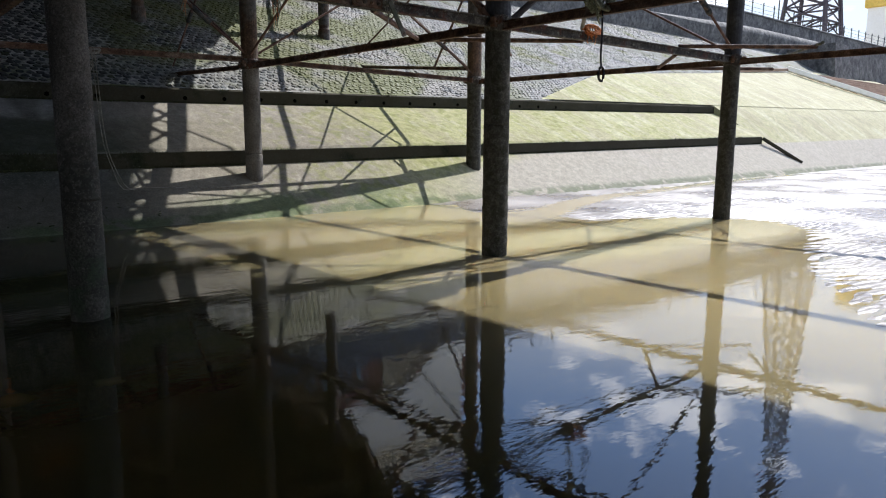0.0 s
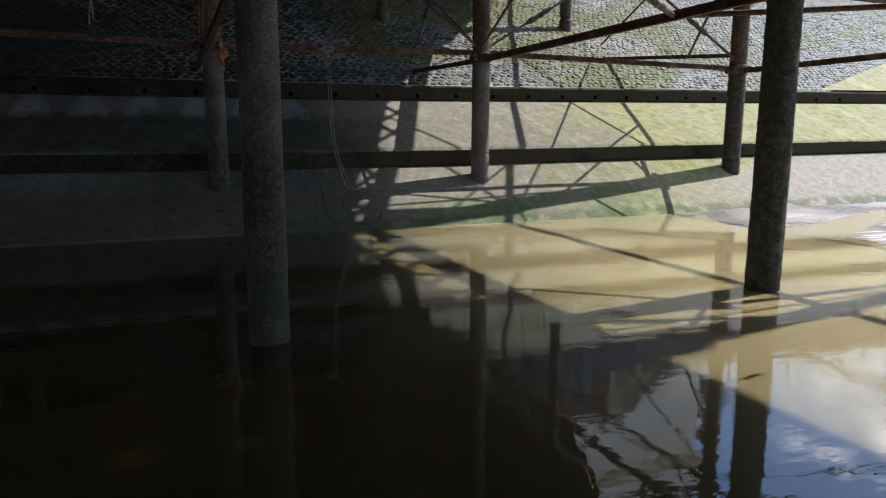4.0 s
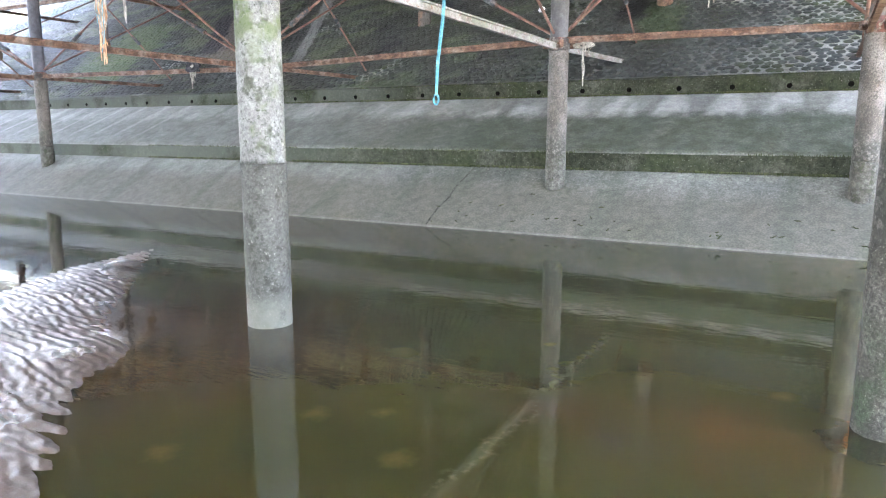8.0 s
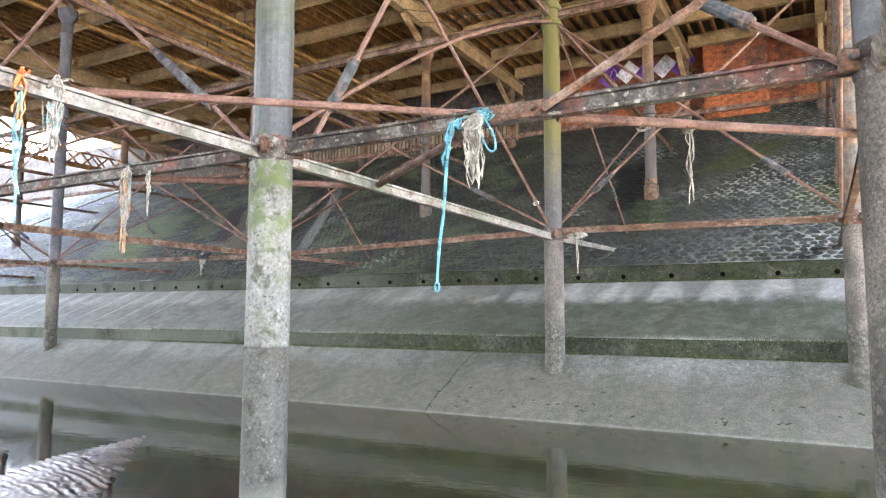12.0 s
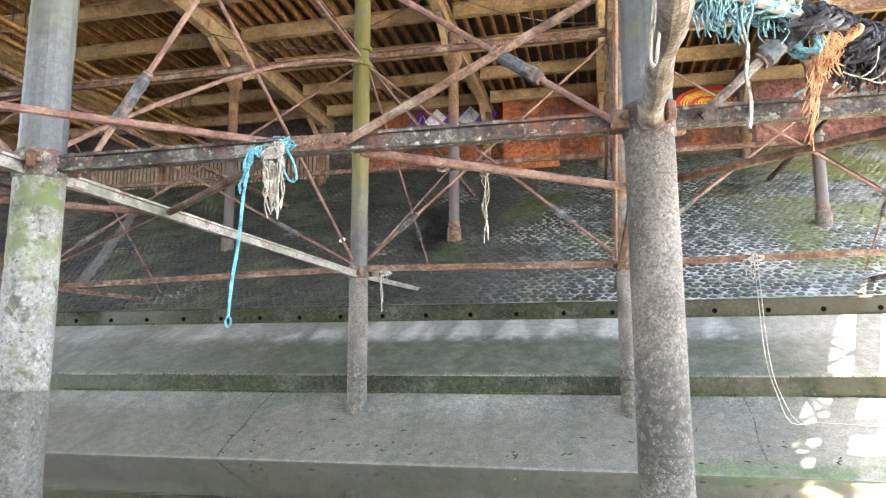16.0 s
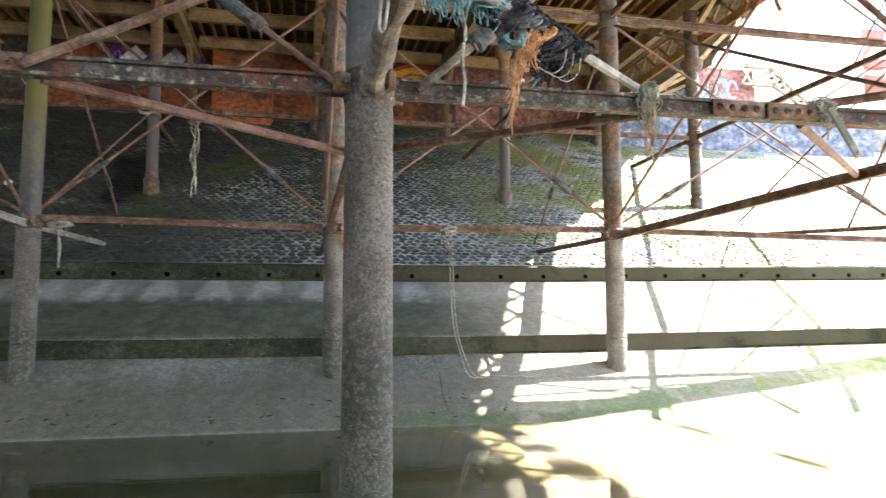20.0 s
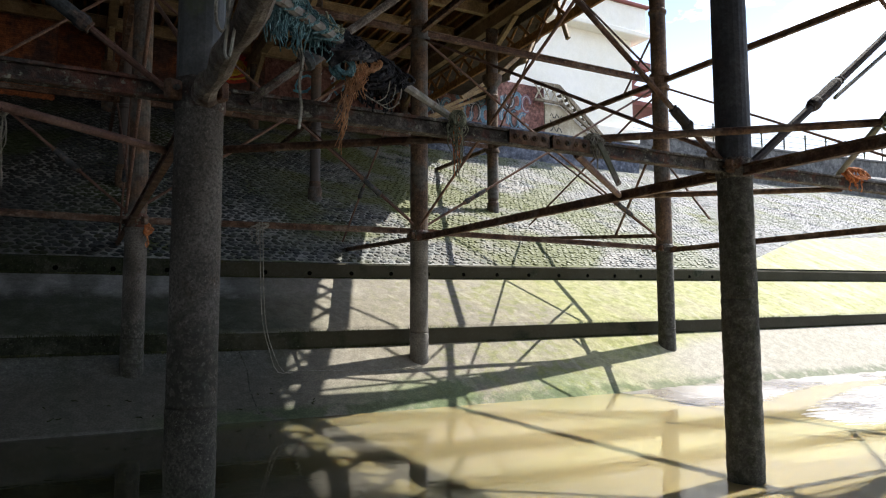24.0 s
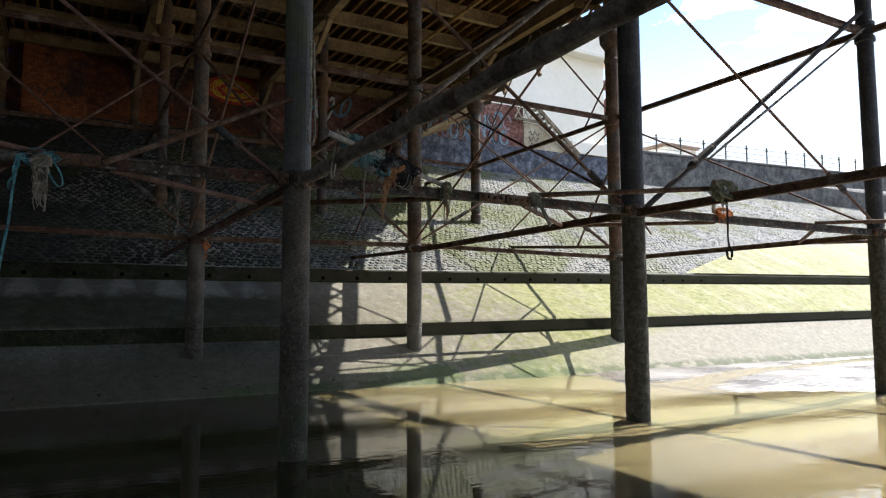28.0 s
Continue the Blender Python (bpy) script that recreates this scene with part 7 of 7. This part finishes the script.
    for dx in (0.0, 0.05):
        p = [Vector((3.45 + dx, 12.98, 3.12)), Vector((3.47 + dx, 12.96, 2.5)), Vector((3.49 + dx, 12.95, 1.9)), Vector((3.53 + dx, 12.93, 1.4)), Vector((3.62 + dx, 12.86, 1.0)),
             Vector((3.78 + dx * 2, 12.85, slope_z(12.85) + 0.04)), Vector((4.21 + dx, 12.9, slope_z(12.9) + 0.02)), Vector((5.4, 12.8, slope_z(12.8) + 0.02)), Vector((6.3, 12.85, slope_z(12.85) + 0.02))]
        add_tube(bm, smooth_line(p, 3), 0.008, 5)
    part("line", bm, "white_rope", root)
    part("knot", add_tangle(bmesh.new(), (3.5, 13.0, 3.06), (0.12, 0.05, 0.05), 6, 0.01, rng), "white_rope", root)
    part("loose_end", add_tails(bmesh.new(), (3.38, 12.98, 3.02), 4, 0.3, 0.1, 0.01, rng), "white_rope", root)
    rope_clump("scrap of orange twine caught at a column joint", (1.72, 12.95, 2.9), ((0.07, 0.05, 0.1), 6, 0.012), [(4, 0.3, 0.05, 0.01, None)], 9, "orange_rope", "orange_rope")
    rope_clump("scrap of white plastic caught on a bracing rod", (-3.28, 13.0, 3.62), ((0.05, 0.03, 0.035), 7, 0.016), [], 19, "paint_white", "paint_white", "plastic_scrap")
    # front row, beside the pale column
    rope_clump("cream and blue rope tied on the pink pipe brace", (-3.02, 4.1, 3.06), ((0.09, 0.08, 0.06), 16, 0.006), [(16, 0.52, 0.07, 0.005, None), (8, 0.38, 0.05, 0.005, "net_teal")], 10, "white_rope", "white_rope")
    rope_clump("long teal and orange rope hanging from a tie beam end", (-3.0, 3.88, 3.02), ((0.06, 0.06, 0.08), 14, 0.006), [(5, 1.15, 0.018, 0.008, "net_teal"), (4, 0.3, 0.04, 0.006, None)], 11, "orange_rope", "orange_rope")
    rope_clump("cream and orange rope tassel hanging from a tie beam", (-4.82, 5.93, 3.02), ((0.08, 0.05, 0.07), 14, 0.006), [(14, 0.62, 0.06, 0.006, None), (10, 0.8, 0.035, 0.005, "peach_twine"), (6, 0.75, 0.05, 0.005, "net_teal")], 12, "white_rope", "white_rope")
    rope_clump("short bleached strand hanging from a tie beam", (-4.48, 5.93, 2.98), ((0.03, 0.03, 0.03), 4, 0.005), [(5, 0.5, 0.02, 0.006, None)], 13, "white_rope", "white_rope")
    rope_clump("dark rag knotted on a tie beam", (-11.6, 13.0, 3.05), ((0.25, 0.08, 0.12), 10, 0.025), [(5, 0.5, 0.12, 0.015, "white_rope")], 14, "black_rag", "black_rag")
    # rope on the outer bay
    rope_clump("orange twine tangled on a pipe end", (8.4, 5.9, 3.14), ((0.14, 0.08, 0.08), 14, 0.009), [(6, 0.22, 0.08, 0.007, None)], 15, "orange_rope", "orange_rope")
    root = rope_clump("grey net clump on a pipe with a looped rope end below", (6.45, 4.32, 3.1), ((0.13, 0.11, 0.14), 22, 0.012), [(6, 0.3, 0.1, 0.009, None)], 16, "net_green", "net_green")
    bm = bmesh.new()
    add_tube(bm, smooth_line([Vector((6.46, 4.3, 3.05)), Vector((6.47, 4.3, 2.7)), Vector((6.46, 4.3, 2.5)), Vector((6.48, 4.3, 2.38))], 3), 0.012, 6)
    add_tube(bm, [Vector((6.48 + 0.05 * math.sin(a * 0.7), 4.3, 2.3 + 0.08 * math.cos(a * 0.7))) for a in range(10)], 0.016, 6)
    part("looped_end", bm, "black_rag", root)
    rope_clump("torn strip of canvas hanging from a tie beam splice", (4.7, 5.93, 3.1), ((0.07, 0.05, 0.07), 6, 0.008), [(4, 0.25, 0.05, 0.007, None)], 17, "white_rope", "white_rope")
    root = thing("broken_lath", "broken pale wooden lath hanging in a rope loop", "lath")
    part("lath", add_bar(bmesh.new(), (4.7, 5.88, 3.08), (4.9, 5.86, 2.72), 0.02, 0.06), "bar_pale", root)
    # pale cord looped over the second front column and a rusty strap up its side
    root = thing("cord_loop", "pink-white cord looped down the side of a column", "rope", "rope scraps")
    bm = bmesh.new()
    p = [Vector((1.52, 5.8, 4.6)), Vector((1.53, 5.79, 4.0)), Vector((1.5, 5.79, 3.55)), Vector((1.54, 5.78, 3.42)), Vector((1.58, 5.79, 3.55)), Vector((1.57, 5.79, 4.0)), Vector((1.56, 5.8, 4.6))]
    add_tube(bm, smooth_line(p, 4), 0.012, 6)
    part("cord", bm, "white_rope", root)
    # bits of weed on the lower apron
    rw = random.Random(33)
    bm = bmesh.new()
    for _ in range(44):
        x, y = rw.uniform(-5, 4.5), 11.95 + abs(rw.gauss(0, 0.35))
        ln, a = rw.uniform(0.03, 0.11), rw.gauss(0.0, 0.5)
        p = [Vector((x + ln * k / 3 * math.cos(a), y + ln * k / 3 * math.sin(a) + rw.uniform(-0.01, 0.01), 0)) for k in range(4)]
        for q in p:
            q.z = slope_z(q.y) + 0.006
        add_tube(bm, p, [0.003, 0.01, 0.009, 0.003], 5, 0.6, rw)
    tagged(part("seaweed_scraps", bm, "weed"), "dark scraps of dried seaweed on the concrete", "seaweed", kind="stuff")


def build_splices():
    """Bolted splice plates on the front tie beam."""
    for x in (-0.72, 4.02, 4.45):
        root = thing("splice_plate", "bolted iron splice plate on a tie beam", "plate", "splice plates")
        bm = bmesh.new()
        add_box(bm, (x - 0.2, 5.935, TIE - 0.055), (x + 0.2, 5.953, TIE + 0.055), bevel=0.004)
        plate = part("plate", bm, "rust", root)
        for k in range(4):
            bm = bmesh.new()
            lathe(bm, [(0.026, 0), (0.026, 0.016), (0.014, 0.018), (0.014, 0.034)], 6)
            ob = part("bolt", bm, "rust_brown", plate)
            ob.matrix_basis = pose(x - 0.14 + 0.093 * k, 5.935, TIE, 90)


def stone_mesh(rng, i):
    """One pitching stone: an uneven six-sided cushion."""
    bm = bmesh.new()
    n = rng.choice((5, 6, 6, 7))
    a0 = rng.random() * 6.28
    rad = [0.108 * rng.uniform(0.88, 1.1) for _ in range(n)]
    low = [bm.verts.new((rad[k] * math.cos(a0 + 6.283 * k / n), rad[k] * math.sin(a0 + 6.283 * k / n), -0.05)) for k in range(n)]
    mid = [bm.verts.new((v.co.x * 0.97, v.co.y * 0.97, 0.012 + rng.uniform(-0.006, 0.008))) for v in low]
    top = [bm.verts.new((v.co.x * 0.66, v.co.y * 0.66, 0.033 + rng.uniform(-0.009, 0.011))) for v in low]
    for p, q in ((low, mid), (mid, top)):
        for k in range(n):
            bm.faces.new((p[k], p[(k + 1) % n], q[(k + 1) % n], q[k]))
    bm.faces.new(top)
    me = bpy.data.meshes.new("pitching_stone")
    bm.to_mesh(me)
    bm.free()
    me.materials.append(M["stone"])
    return me


def skin_top(x):
    """How far up the slope the smooth concrete reaches."""
    return 15.99 + 2.95 * min(1.0, max(0.0, (x - 19.0) / 7.3)) + 0.138 * max(0.0, x - 26.3)


def build_stones():
    """Stone pitching: the nearest as separate stones, the rest as one joined piece."""
    rng = random.Random(11)
    kinds = [stone_mesh(rng, i) for i in range(12)]
    data = [([tuple(v.co) for v in me.vertices], [tuple(p.vertices) for p in me.polygons]) for me in kinds]
    root = thing("stone_pitching", "dark wet stone pitching on the upper sea wall slope", "stone slope", kind="structure")
    verts, faces = [], []
    tilt = math.atan(0.5)
    c, s = math.cos(tilt), math.sin(tilt)
    row, y, single = 0, 16.5, 0
    while y < WALL_Y - 0.15:
        x = -40.0 + (0.1 if row % 2 else 0.0)
        while x < 58.0:
            px, py = x + rng.uniform(-0.035, 0.035), y + rng.uniform(-0.03, 0.03)
            pz = (2.66 + (py - 16.3) * 0.5023 if py < 20.6 else 4.82 + (py - 20.6) * 0.5357) + rise(px, py)
            kind = rng.randrange(12)
            lift = rng.uniform(-0.03, -0.008)
            if py < 18.3 and 0.2 < px < 5.0 and single < 300:
                ob = new("stone", kinds[kind])
                ob.parent = root
                ob.matrix_basis = pose(px, py, pz + lift, math.degrees(tilt), 0, 0)
                single += 1
            elif py > skin_top(px):
                vs, fs = data[kind]
                o = len(verts)
                sc = rng.uniform(0.92, 1.06)
                verts += [(px + vx * sc, py + vy * sc * c - vz * s, pz + lift + vy * sc * s + vz * c) for vx, vy, vz in vs]
                faces += [tuple(k + o for k in f) for f in fs]
            x += 0.2
        y += 0.166
        row += 1
    me = bpy.data.meshes.new("far_stones")
    me.from_pydata(verts, [], faces)
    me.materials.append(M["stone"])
    ob = new("far_stones", me)
    ob.parent = root
    tagged(ob, "many dark wet pitching stones", kind="stuff")
    # smooth concrete skin where the apron sweeps up towards the open beach
    bm = bmesh.new()
    cols = []
    for i in range(41):
        x = 19.0 + i * 1.5
        top = skin_top(x) + 0.02
        cols.append([bm.verts.new((x, yy, slope_z(yy) + 0.02 + rise(x, yy))) for yy in [15.97 + (top - 15.97) * k / 4 for k in range(5)]])
    for a, b in zip(cols, cols[1:]):
        for k in range(4):
            bm.faces.new((a[k], b[k], b[k + 1], a[k + 1]))
    tagged(part("slope_skin", bm, "apron"), "smooth algae-stained concrete skin of the slope", "sea wall", kind="structure")


def build_corner_braces():
    """Level braces that cut the corners between tie beams at the front columns."""
    dx, dy = 1.9, 1.55
    for x in (-10.0, -3.0, 1.45, 6.5, 12.9):
        for sx in (-1, 1):
            p, q = (x + sx * 0.05, 6.0 + dy, TIE - 0.05), (x + sx * dx, 6.06, TIE - 0.05)
            tie_rod(p, q, 0.034, "rust" if sx > 0 else "rust_pink", label="level rusty iron corner brace between tie beams", group="corner braces")
        h = TIE + (0.07 if x == -3.0 else 0.13)
        p, q = Vector((x - 0.02, 6.0 - 1.5, h)), Vector((x + 1.95, 6.12, h))
        p = p + (p - q) * 0.12
        tie_rod(p, q, 0.028 if x < 0 else 0.03, "rust_pink" if x < 0 else "bar_pale", label="level pipe brace laid over the tie beams", group="corner braces")
        p, q = (x + 0.02, 6.0 - 1.5, TIE + 0.1), (x - 1.8, 6.08, TIE + 0.1)
        if x > 3:
            tie_rod(p, q, 0.034, "rust", label="level pipe brace laid over the tie beams", group="corner braces")


build_ground()
build_water()
build_apron()
build_riser_weed()
build_columns()
build_bracing()
build_corner_braces()
build_deck()
build_walls()
build_services()
build_flare()
build_building()
build_promenade_things()
build_graffiti()
build_splices()
build_ropes()
build_stones()
